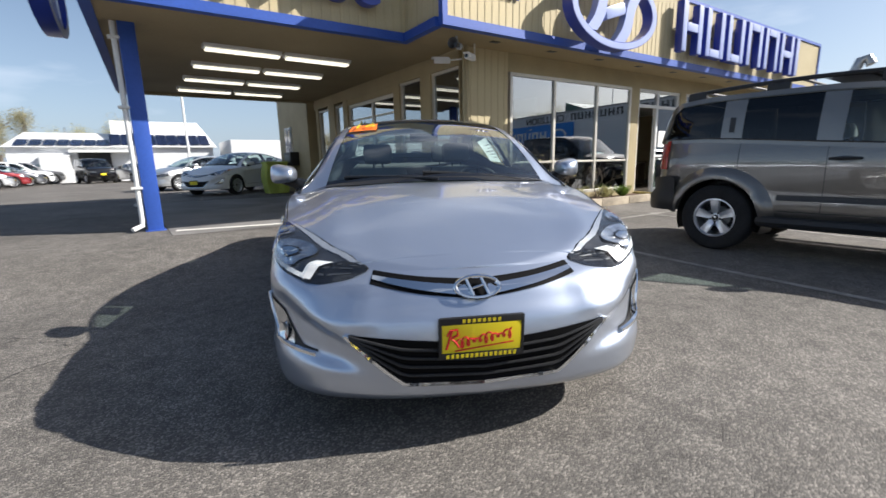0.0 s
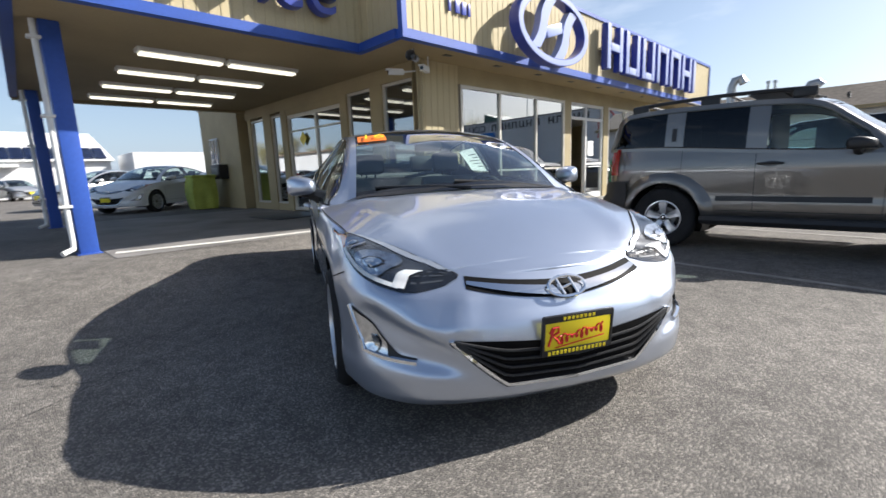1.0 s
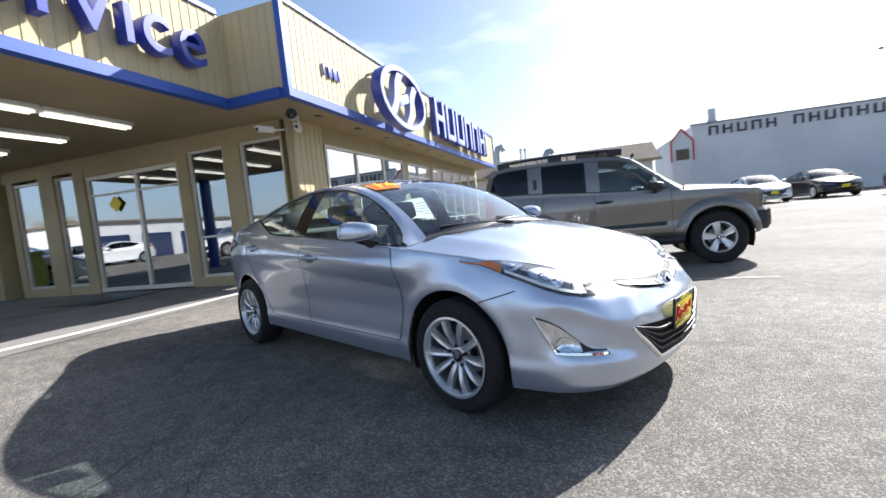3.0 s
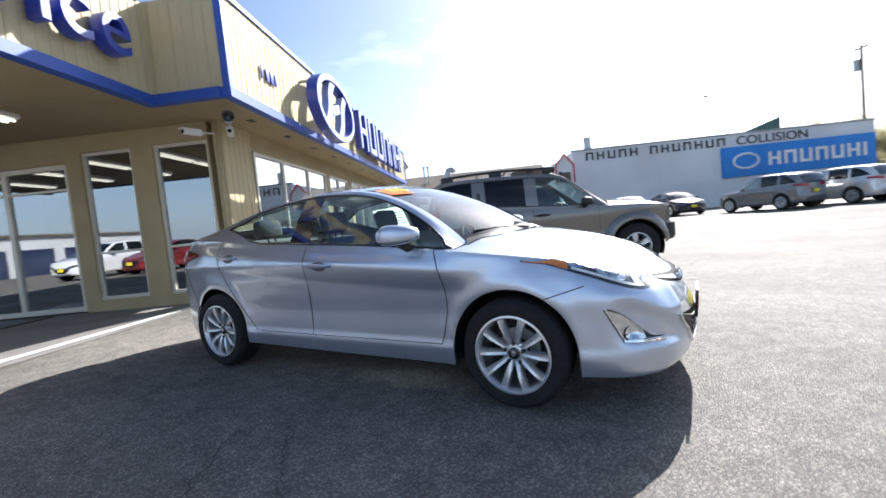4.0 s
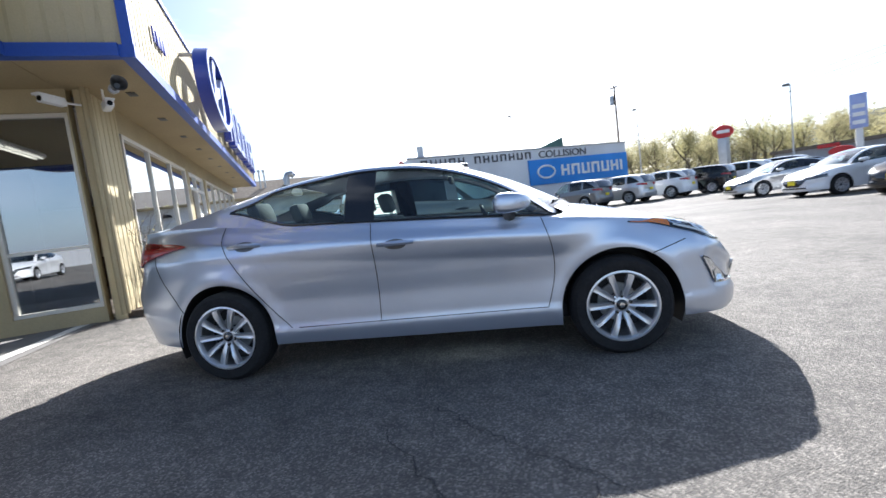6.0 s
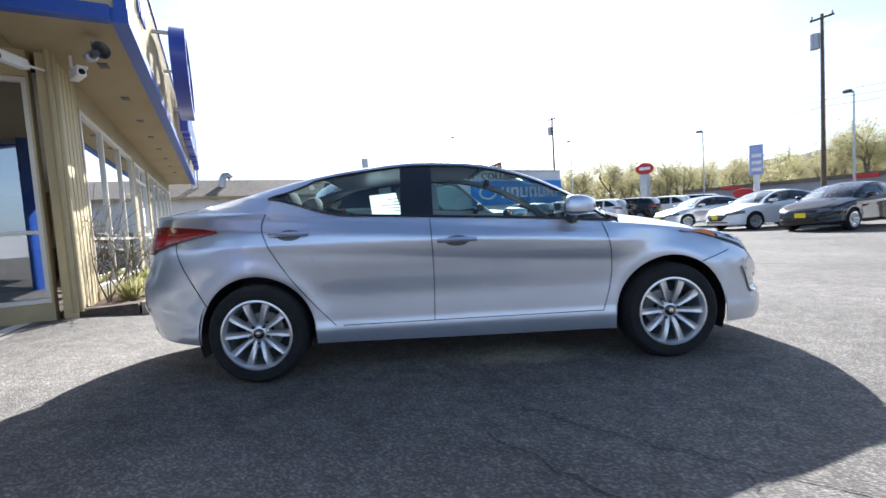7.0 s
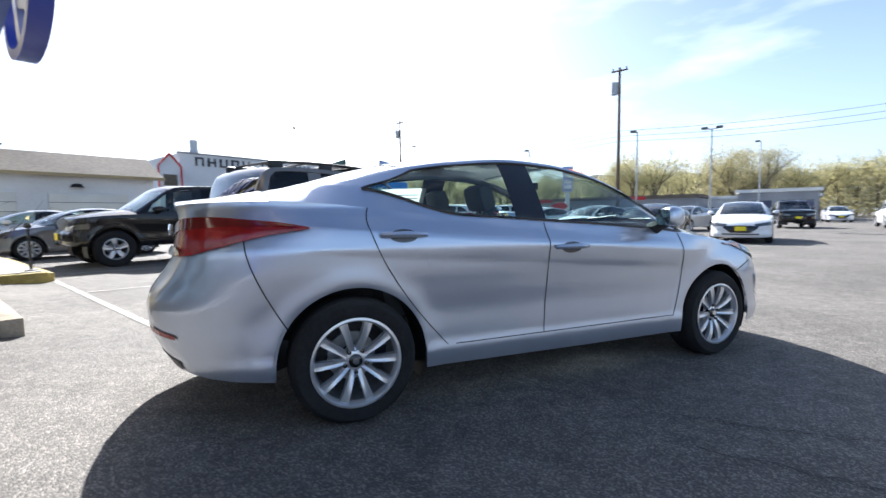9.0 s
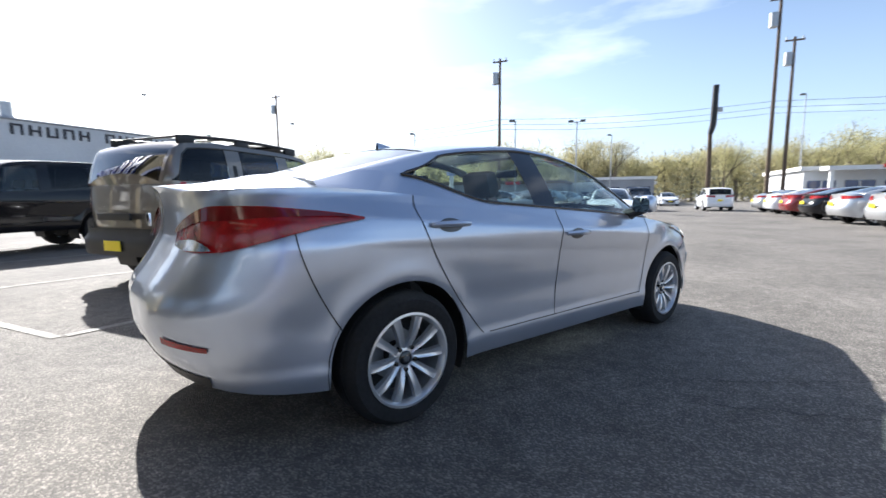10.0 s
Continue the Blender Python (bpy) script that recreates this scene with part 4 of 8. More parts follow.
        part("rear_view_mirror", box((p["roof_f"] + 0.14, -0.11, p["top_z"][-3][1] + 0.04), (p["roof_f"] + 0.17, 0.11, p["top_z"][-3][1] + 0.1), 0.015), M["dash"], car)

    # seams, handles, door mirrors
    if detail:
        for k in (1, -1):
            for x in p["seams"]:
                line = []
                for i in range(25):
                    v = i / 24
                    xx = x
                    z0 = p["sill"][2][1] + 0.085
                    if p.get("curvy"):
                        if x < -1:
                            xx = curve(p["rear_seam"])(z0 + (1.06 - z0) * v)
                        elif x > 0.5:
                            xx = x + 0.06 * math.sin(math.pi * v)
                        else:
                            xx = x + 0.01 * math.sin(math.pi * v)
                    elif x < -1:
                        z0 = max(z0, B.bottom(x, 0.8) + 0.02)
                    z1 = B.c["shoulder"](xx) - 0.002
                    c = B.sz(B.s_at(xx), z0 + (z1 - z0) * v, 0.0022)
                    line.append(c if k > 0 else flipy(c))
                part("door_seam", ribbon(line, 0.0055), M["seam"], car, smooth=False)
            zz = p["sill"][2][1] + 0.085
            line = [B.sz(B.s_at(x), zz, 0.0022) for x in [p["seams"][0] - (p["seams"][0] - (p["seams"][-1] + 0.4)) * i / 30 for i in range(31)]]
            part("sill_seam", ribbon([c if k > 0 else flipy(c) for c in line], 0.0055), M["seam"], car, smooth=False)
            for x, zh in p["handles"]:
                hb = bmesh.new()
                pts = [B.sz(B.s_at(x - 0.12 + 0.24 * i / 8), zh + 0.004 * math.sin(math.pi * i / 8), 0.006 + 0.03 * math.sin(math.pi * i / 8) ** 0.6) for i in range(9)]
                add_tube(hb, [c if k > 0 else flipy(c) for c in pts], [0.012 + 0.004 * math.sin(math.pi * i / 8) for i in range(9)], 8)
                h_ob = part("door_handle", hb, paint if detail > 1 else M["black_plastic"], car)
                cup = bmesh.new()
                both(cup, lambda u, v, x=x, zh=zh: B.sz(B.s_at(x + 0.075 * math.cos(2 * math.pi * u) * v), zh - 0.004 + 0.034 * math.sin(2 * math.pi * u) * v, 0.003), 24, 2, (k,))
                part("handle_recess", face_out(cup), M["alloy_dark"], h_ob)
    for k in (1, -1):
        mx = p["mirror"]
        mb = B.side(mx, 0.04)
        bm = bmesh.new()
        bmesh.ops.create_uvsphere(bm, u_segments=20, v_segments=12, radius=1.0)
        for v in bm.verts:
            c = Vector([math.copysign(abs(w_) ** e_, w_) for w_, e_ in zip(v.co, (0.8, 0.6, 0.62))])
            xq = c.x * (0.135 if c.x > 0 else 0.075) * (1 - 0.25 * max(c.y, 0))
            v.co = Vector((mx + max(xq, -0.05) - 0.035 * c.y, mb.y + 0.108 + 0.088 * c.y, mb.z + 0.076 + (0.068 if c.z > 0 else 0.05) * c.z * (1 + 0.18 * c.y)))
            if k < 0:
                v.co = flipy(v.co)
        if k < 0:
            bmesh.ops.reverse_faces(bm, faces=bm.faces)
        mo = part("door_mirror", bm, paint if tail_style != "rugged" else M["black_plastic"], car)
        st = bmesh.new()
        pts = [Vector((mx + 0.02, mb.y - 0.03, mb.z + 0.0)), Vector((mx, mb.y + 0.05, mb.z + 0.03)), Vector((mx, mb.y + 0.12, mb.z + 0.05))]
        add_tube(st, [c if k > 0 else flipy(c) for c in pts], [0.05, 0.035, 0.03], 8)
        part("mirror_stalk", st, M["black_plastic"], mo)
        mg = bmesh.new()
        add_lathe(mg, [(0.001, 0.0), (1.0, 0.0)], 24, "x")
        for v in mg.verts:
            v.co = Vector((mx - 0.053 - 0.033 * v.co.y, mb.y + 0.108 + 0.079 * math.copysign(abs(v.co.y) ** 0.7, v.co.y), mb.z + 0.08 + 0.052 * math.copysign(abs(v.co.z) ** 0.7, v.co.z)))
            if k < 0:
                v.co = flipy(v.co)
        part("mirror_glass", mg, M["chrome"], mo)
    return car, B


def shell_patch(B, sa, sb, z_lo, z_hi, off, nu=20, nv=6, sides=(1, -1), dome=0.0):
    """A patch laid on the shell between two heights that follow functions of u."""
    bm = bmesh.new()

    def f(u, v):
        lo, hi = z_lo(u), z_hi(u)
        return B.sz(sa + (sb - sa) * u, lo + (hi - lo) * v, off + dome * math.sin(math.pi * min(max(u, 0), 1)) * math.sin(math.pi * v))
    both(bm, f, nu, nv, sides)
    return face_out(bm)


def graded(lo, hi, near, far):
    """Grid lines: fine between near's ends, coarser out to far."""
    a = [lo + (hi - lo) * i / near for i in range(near + 1)]
    step, x, y = (hi - lo) / near, hi, lo
    while x < far:
        step *= 1.35
        x, y = x + step, y - step
        a = [y] + a + [x]
    return a


def build_ground():
    xs, ys = graded(-16, 26, 84, 1800), graded(-16, 22, 76, 1800)
    ys = sorted(set(ys) | {1.5 + 0.05 * i for i in range(103)})
    bm = bmesh.new()
    vs = [[bm.verts.new((x, y, terrain(x, y))) for y in ys] for x in xs]
    for i in range(len(xs) - 1):
        for j in range(len(ys) - 1):
            bm.faces.new((vs[i][j], vs[i + 1][j], vs[i + 1][j + 1], vs[i][j + 1]))
    tagged(part("ground", bm, M["asphalt"]), "worn grey asphalt of a car dealer's lot", "ground", kind="structure")


build_ground()


def strip(name, pts, width, material, label, lift=0.004, n=24, m=None):
    """A painted line on the ground along points."""
    bm = bmesh.new()
    rows = []
    for i in range(n + 1):
        f = i / n * (len(pts) - 1)
        k = min(int(f), len(pts) - 2)
        p = Vector(pts[k]).lerp(Vector(pts[k + 1]), f - k)
        t = (Vector(pts[k + 1]) - Vector(pts[k])).normalized()
        w = Vector((-t.y, t.x)) * width / 2 * (1 + 0.12 * noise.noise(Vector((p.x * 3, p.y * 3, 1))))
        rows.append([bm.verts.new((c.x, c.y, terrain(c.x, c.y) + lift)) for c in (p - w, p + w)])
    for a, b in zip(rows, rows[1:]):
        bm.faces.new((a[0], b[0], b[1], a[1]))
    return tagged(part(name, bm, material, smooth=False), label, "marking", kind="structure")


strip("painted_line", [(0.42, 7.24), (1.6, 6.95), (3.0, 6.78), (4.9, 6.6)], 0.14, M["apron_line"], "worn white line at the edge of the canopy apron", 0.012)
strip("painted_line", [(4.98, 4.56), (10.3, 4.4)], 0.085, M["line_paint"], "worn white parking line on asphalt", 0.005)
for x0, y0, y1 in ((4.98, 4.5, -0.6), (8.15, 4.4, -0.4), (11.35, 4.38, -0.3), (14.5, 4.36, -0.3)):
    strip("painted_line", [(x0, y0), (x0 - 0.15 * (y0 - y1), y1)], 0.085, M["line_paint"], "worn white line between parking bays", 0.006)


def crack(pts, label):
    """A thin irregular crack in the asphalt."""
    r = random.Random(len(pts) + int(pts[0][0] * 100))
    bm = bmesh.new()
    rows = []
    n = 40
    for i in range(n + 1):
        f = i / n * (len(pts) - 1)
        k = min(int(f), len(pts) - 2)
        c = Vector(pts[k]).lerp(Vector(pts[k + 1]), f - k)
        t = (Vector(pts[k + 1]) - Vector(pts[k])).normalized()
        nrm = Vector((-t.y, t.x))
        c = c + nrm * r.uniform(-0.025, 0.025)
        w = r.uniform(0.0012, 0.0045) * (1 if 0 < i < n else 0.1)
        rows.append([bm.verts.new((q.x, q.y, terrain(q.x, q.y) + 0.006)) for q in (c - nrm * w, c + nrm * w)])
    for a, b in zip(rows, rows[1:]):
        bm.faces.new((a[0], b[0], b[1], a[1]))
    tagged(part("crack", bm, M["crack"], smooth=False), label, "crack", kind="structure")


crack([(0.6, 3.6), (0.1, 3.45), (-0.3, 3.3), (-1.0, 2.9)], "thin dark crack across the asphalt")
crack([(-2.8, 3.2), (-0.8, 3.75), (0.5, 3.9)], "thin dark crack across the asphalt")
crack([(-0.35, 3.3), (-0.9, 3.9), (-1.8, 4.6)], "branching crack in the asphalt")


# apron under the canopy, its concrete coloured darker for the canopy's shade
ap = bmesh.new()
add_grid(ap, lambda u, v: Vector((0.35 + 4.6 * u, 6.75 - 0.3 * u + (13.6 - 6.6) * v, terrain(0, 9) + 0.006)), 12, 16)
tagged(part("apron", ap, M["shaded_concrete"]), "smooth concrete apron under the canopy, its shade put into the colour", "pavement", kind="structure")

# ---- showroom building ----
GX, WY = 5.0, 6.25            # glass wall under the canopy; front window wall
FY, SY = 5.4, 6.46           # front fascia; canopy fascia
ZS, ZT = 3.03, 4.36           # soffit and fascia top
FX0, FX1 = 3.91, 18.0         # front fascia ends
Z0 = 0.19


def siding(name, p0, p1, z0, z1, label, out, ribs=0.14):
    """A wall of upright boards between two plan points: a core with raised battens as pieces."""
    p0, p1 = Vector((*p0, 0)), Vector((*p1, 0))
    d = (p1 - p0)
    L = d.length
    t = d.normalized()
    o = Vector((*out, 0))
    bm = bmesh.new()
    m = Matrix(((t.x, o.x, 0, p0.x), (t.y, o.y, 0, p0.y), (0, 0, 1, 0), (0, 0, 0, 1)))
    add_box(bm, (0, -0.12, z0), (L, 0, z1), m=m)
    bmesh.ops.recalc_face_normals(bm, faces=bm.faces)
    w = tagged(part(name, bm, M["siding"], smooth=False), label, "wall", kind="structure")
    rb = mesh_of("batten", box((-0.018, -0.002, z0), (0.018, 0.006, z1), 0.003), M["siding_rib"], smooth=False)
    n = int(L / ribs)
    for i in range(n):
        b = new("batten", rb)
        b.parent = w
        b.matrix_basis = m @ Matrix.Translation(((i + 0.5) * L / n, 0, 0))
    return w


def slab(name, lo, hi, material, label, category, bevel=0.0, kind="structure"):
    return tagged(part(name, box(lo, hi, bevel), material, smooth=bevel > 0), label, category, kind=kind)


CX0 = -0.28                   # canopy's free end
siding("fascia_front", (FX0, FY), (FX1, FY), ZS + 0.1, ZT, "cream ribbed metal fascia over the front windows", (0, -1))
siding("fascia_return", (FX0, FY + 0.02), (3.88, SY), ZS + 0.1, ZT, "cream ribbed fascia return, in shade", (-1, 0))
siding("fascia_canopy", (CX0, SY), (3.88, SY), ZS + 0.1, ZT, "cream ribbed fascia of the service canopy", (0, -1))
siding("fascia_canopy_end", (CX0, SY + 0.02), (CX0, 13.7), ZS + 0.1, ZT, "cream ribbed end fascia of the canopy", (-1, 0))
siding("fascia_end", (FX1, FY + 0.02), (FX1, 14.0), ZS + 0.1, ZT, "cream ribbed end fascia of the showroom", (1, 0))
for nm, lo, hi in (("trim", (FX0 - 0.03, FY - 0.035, ZS - 0.02), (FX1 + 0.03, FY + 0.1, ZS + 0.11)),
                   ("trim", (3.83, FY + 0.1, ZS - 0.02), (3.95, SY - 0.035, ZS + 0.11)),
                   ("trim", (CX0 - 0.03, SY - 0.035, ZS - 0.02), (3.95, SY + 0.1, ZS + 0.11)),
                   ("trim", (CX0 - 0.03, SY + 0.1, ZS - 0.02), (CX0 + 0.1, 13.75, ZS + 0.11)),
                   ("trim", (FX0 - 0.03, FY - 0.03, ZS + 0.11), (FX0 + 0.06, FY + 0.07, ZT + 0.02)),
                   ("trim", (FX0 + 0.06, FY - 0.03, ZT), (FX1 + 0.03, FY + 0.15, ZT + 0.07)),
                   ("trim", (CX0 - 0.03, SY - 0.03, ZT), (3.83, SY + 0.15, ZT + 0.07)),
                   ("trim", (FX1 - 0.03, FY - 0.036, ZS + 0.11), (FX1 + 0.035, FY + 0.07, ZT))):
    slab(nm, lo, hi, M["blue"], "blue painted edge trim of the fascia", "trim")
slab("roof_deck", (FX0 + 0.1, FY + 0.16, ZT - 0.2), (FX1 - 0.1, 14.0, ZT - 0.05), M["grey_wall"], "flat grey roof of the showroom", "roof")
slab("canopy_roof", (CX0 + 0.1, SY + 0.16, ZT - 0.25), (3.8, 13.75, ZT - 0.1), M["grey_wall"], "flat grey roof of the canopy", "roof")
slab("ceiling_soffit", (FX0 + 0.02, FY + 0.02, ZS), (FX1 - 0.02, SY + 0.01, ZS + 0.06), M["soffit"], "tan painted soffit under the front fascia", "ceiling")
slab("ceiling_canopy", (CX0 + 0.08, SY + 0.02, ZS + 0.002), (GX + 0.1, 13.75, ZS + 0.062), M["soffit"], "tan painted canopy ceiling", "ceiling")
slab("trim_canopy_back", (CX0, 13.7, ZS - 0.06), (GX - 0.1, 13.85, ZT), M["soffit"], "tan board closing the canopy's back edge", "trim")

# recessed soffit vents
for i in range(8):
    x = 5.2 + i * 1.35
    tagged(part("soffit_vent", box((x - 0.09, 5.75, ZS - 0.006), (x + 0.09, 5.85, ZS + 0.004), 0.002), M["black_plastic"]),
           "small dark vent slot in the tan soffit", "vent", "soffit vents")


def shop_window(name, along, fixed, a, b, z0, z1, label, frame=0.05, mull=(), rails=(), facing=-1):
    """A glazed opening in a wall along x or y: frame bars and one pane for each bay."""
    w = thing(name, label, "window", kind="structure")

    def put(nm, lo_a, hi_a, lo_z, hi_z, d0, d1, mt, lb=""):
        lo, hi = ((lo_a, fixed + d0, lo_z), (hi_a, fixed + d1, hi_z)) if along == "x" else ((fixed + d0, lo_a, lo_z), (fixed + d1, hi_a, hi_z))
        return part(nm, box(lo, hi, 0.004 if mt is not M["shop_glass"] else 0), mt, w, lb, smooth=False)
    put("window_frame", a, b, z1 - frame, z1, -0.04, 0.04, M["alu"])
    put("window_sill", a, b, z0, z0 + frame, -0.05, 0.045, M["alu"])
    edges = [a] + list(mull) + [b]
    for i, e in enumerate(edges):
        c = min(max(e, a + frame / 2), b - frame / 2)
        put("mullion", c - frame / 2, c + frame / 2, z0 + frame, z1 - frame, -0.038, 0.038, M["alu"])
    for r in rails:
        put("rail", a + frame, b - frame, r - 0.02, r + 0.02, -0.03, 0.03, M["alu"])
    for e0, e1 in zip(edges, edges[1:]):
        pn = put("pane", e0 + frame / 2, e1 - frame / 2, z0 + frame / 2, z1 - frame / 2, -0.003, 0.003, M["shop_glass"])
        pn.visible_shadow = False
    return w


WT = 2.7
# front wall: corner pier, windows, door, more windows
slab("wall_front_header", (5.88, WY - 0.02, WT), (17.7, WY + 0.14, ZS), M["cream_trim"], "cream painted header over the front windows", "wall")
siding("wall_corner", (4.95, WY - 0.02), (5.88, WY - 0.02), Z0 - 0.05, ZS, "cream ribbed corner pier of the showroom", (0, -1))
slab("wall_front_plinth", (5.88, WY - 0.04, 0.05), (9.7, WY + 0.12, 0.36), M["cream_trim"], "cream plinth under the front windows", "wall")
shop_window("window_1", "x", WY + 0.01, 5.94, 9.7, 0.36, WT, "tall aluminium-framed showroom window with three bays", 0.06, (7.14, 8.47), (1.05,))
slab("wall_pier_door", (9.7, WY - 0.03, 0.05), (10.0, WY + 0.14, WT), M["cream_trim"], "cream pier beside the showroom door", "wall")
# door with a transom, its leaf half open
door = thing("door_1", "aluminium-framed glass showroom door under a glazed transom", "door", kind="structure")
for lo, hi in (((10.0, WY, 0.2), (10.07, WY + 0.1, WT)), ((10.8, WY, 0.2), (10.87, WY + 0.1, WT)), ((11.71, WY, 0.2), (11.78, WY + 0.1, WT)),
               ((10.07, WY, 2.28), (11.71, WY + 0.1, 2.35)), ((10.07, WY, WT - 0.07), (11.71, WY + 0.1, WT)), ((10.87, WY, 0.2), (11.71, WY + 0.09, 0.34)), ((10.87, WY, 1.1), (11.71, WY + 0.08, 1.16))):
    part("door_frame", box(lo, hi, 0.006), M["white_metal"], door)
for lo, hi in (((10.07, WY + 0.04, 2.35), (11.71, WY + 0.046, WT - 0.07)), ((10.87, WY + 0.04, 0.34), (11.71, WY + 0.046, 2.28))):
    part("pane", box(lo, hi), M["shop_glass"], door).visible_shadow = False
part("push_bar", tube([(10.95, WY - 0.03, 1.05), (11.62, WY - 0.03, 1.05)], 0.015), M["steel"], door)
part("notice", box((11.0, WY + 0.03, 1.35), (11.3, WY + 0.034, 1.75)), M["paper"], door, "white paper notice")
slab("wall_pier_door_far", (11.78, WY - 0.03, 0.05), (12.05, WY + 0.14, WT), M["cream_trim"], "cream pier beside the showroom door", "wall")
slab("wall_front_plinth_far", (12.05, WY - 0.04, 0.05), (17.7, WY + 0.12, 0.36), M["cream_trim"], "cream plinth under the far front windows", "wall")
shop_window("window_2", "x", WY + 0.01, 12.05, 17.7, 0.36, WT, "row of aluminium-framed showroom windows", 0.06, (13.1, 14.2, 15.3, 16.5), (1.05,))
slab("wall_end", (17.7, WY, 0.05), (17.9, 14.0, ZS), M["siding"], "cream end wall of the showroom", "wall")
# wall under the canopy
slab("wall_canopy_header", (GX - 0.06, WY + 0.1, 2.76), (GX + 0.1, 13.7, ZS), M["cream_trim"], "cream header over the canopy windows", "wall")
slab("wall_canopy_plinth", (GX - 0.05, WY + 0.1, 0.05), (GX + 0.1, 8.72, 0.38), M["cream_trim"], "cream plinth under the canopy windows", "wall")
slab("wall_pier_corner", (GX - 0.06, WY + 0.1, 0.38), (GX + 0.1, 6.37, 2.76), M["cream_trim"], "cream corner post of the glazed wall", "wall")
slab("wall_pier_a", (GX - 0.06, 7.27, 0.38), (GX + 0.1, 7.63, 2.76), M["cream_trim"], "cream post between canopy windows", "wall")
slab("wall_pier_b", (GX - 0.06, 8.47, 0.38), (GX + 0.1, 8.72, 2.76), M["cream_trim"], "cream post between canopy windows", "wall")
shop_window("window_3", "y", GX + 0.02, 6.37, 7.27, 0.38, 2.76, "tall glazed panel in the canopy wall", rails=(1.14,))
shop_window("window_4", "y", GX + 0.02, 7.63, 8.47, 0.38, 2.76, "tall glazed panel in the canopy wall", rails=(1.14,))
shop_window("door_2", "y", GX + 0.02, 8.72, 11.2, 0.22, 2.62, "white-framed double glass doors under a transom", 0.08, (9.84,), (2.22,))
stick = thing("door_sticker", "small yellow diamond sticker on a glass door", "sticker", Matrix.Translation((GX - 0.03, 10.45, 2.0)))
part("sheet", box((-0.004, -0.12, -0.12), (0.002, 0.12, 0.12), 0, Matrix.Rotation(radians(45), 4, "X")), M["plate_yellow"], stick, smooth=False)
slab("wall_over_doors", (GX - 0.05, 8.72, 2.62), (GX + 0.09, 11.2, 2.76), M["cream_trim"], "cream board over the double doors", "wall")
slab("wall_pier_c", (GX - 0.06, 11.2, 0.05), (GX + 0.1, 11.5, 2.76), M["cream_trim"], "cream post between canopy windows", "wall")
shop_window("window_5", "y", GX + 0.02, 11.5, 12.1, 0.38, 2.7, "narrow glazed panel in the canopy wall")
slab("wall_pier_d", (GX - 0.06, 12.1, 0.05), (GX + 0.1, 12.55, 2.76), M["cream_trim"], "cream post between canopy windows", "wall")
shop_window("window_6", "y", GX + 0.02, 12.55, 13.4, 0.38, 2.7, "narrow glazed panel in the canopy wall")
slab("wall_canopy_base", (GX - 0.045, 11.5, 0.05), (GX + 0.095, 13.4, 0.38), M["cream_trim"], "cream plinth under narrow panels", "wall")
slab("wall_pier_e", (GX - 0.05, 13.4, 0.05), (GX + 0.1, 13.6, 2.76), M["cream_trim"], "cream post at the end of the glazing", "wall")
slab("wall_rear_block", (4.75, 13.86, 0.05), (9.0, 17.0, 3.38), M["cream_trim"], "cream plastered rear block of the building", "wall")
slab("trim_rear_block", (4.7, 13.86, 3.38), (9.05, 17.05, 3.46), M["steel"], "grey metal coping on the rear block", "trim")
# rooms behind the glass
slab("floor_showroom", (GX + 0.11, WY + 0.15, 0.12), (17.69, 13.85, 0.206), M["room_floor"], "brown tiled showroom floor", "floor")
slab("wall_showroom_back", (GX + 0.1, 13.5, 0.1), (17.7, 13.7, ZS), M["room"], "beige back wall of the showroom", "wall")
slab("wall_showroom_inner", (9.3, 8.6, 0.2), (9.42, 13.5, ZS), M["room"], "beige partition in the showroom", "wall")
slab("ceiling_showroom", (GX + 0.11, WY + 0.15, 2.8), (17.69, 13.5, 2.86), M["white_paint"], "white showroom ceiling", "ceiling")

# ---- vehicles on the lot ----
HERO_AT = pose(1.98, 3.091, -0.004, 0, 0.8, -117.4)


def lamp_inner(a):
    """How far the lamp's inner edge lies across the hood, as a fraction of the half width."""
    return 0.995 - 0.245 * math.sin(math.pi * min(max(a, 0) / 0.84, 1) ** 0.85) ** 0.9 if a < 0.84 else 0.995


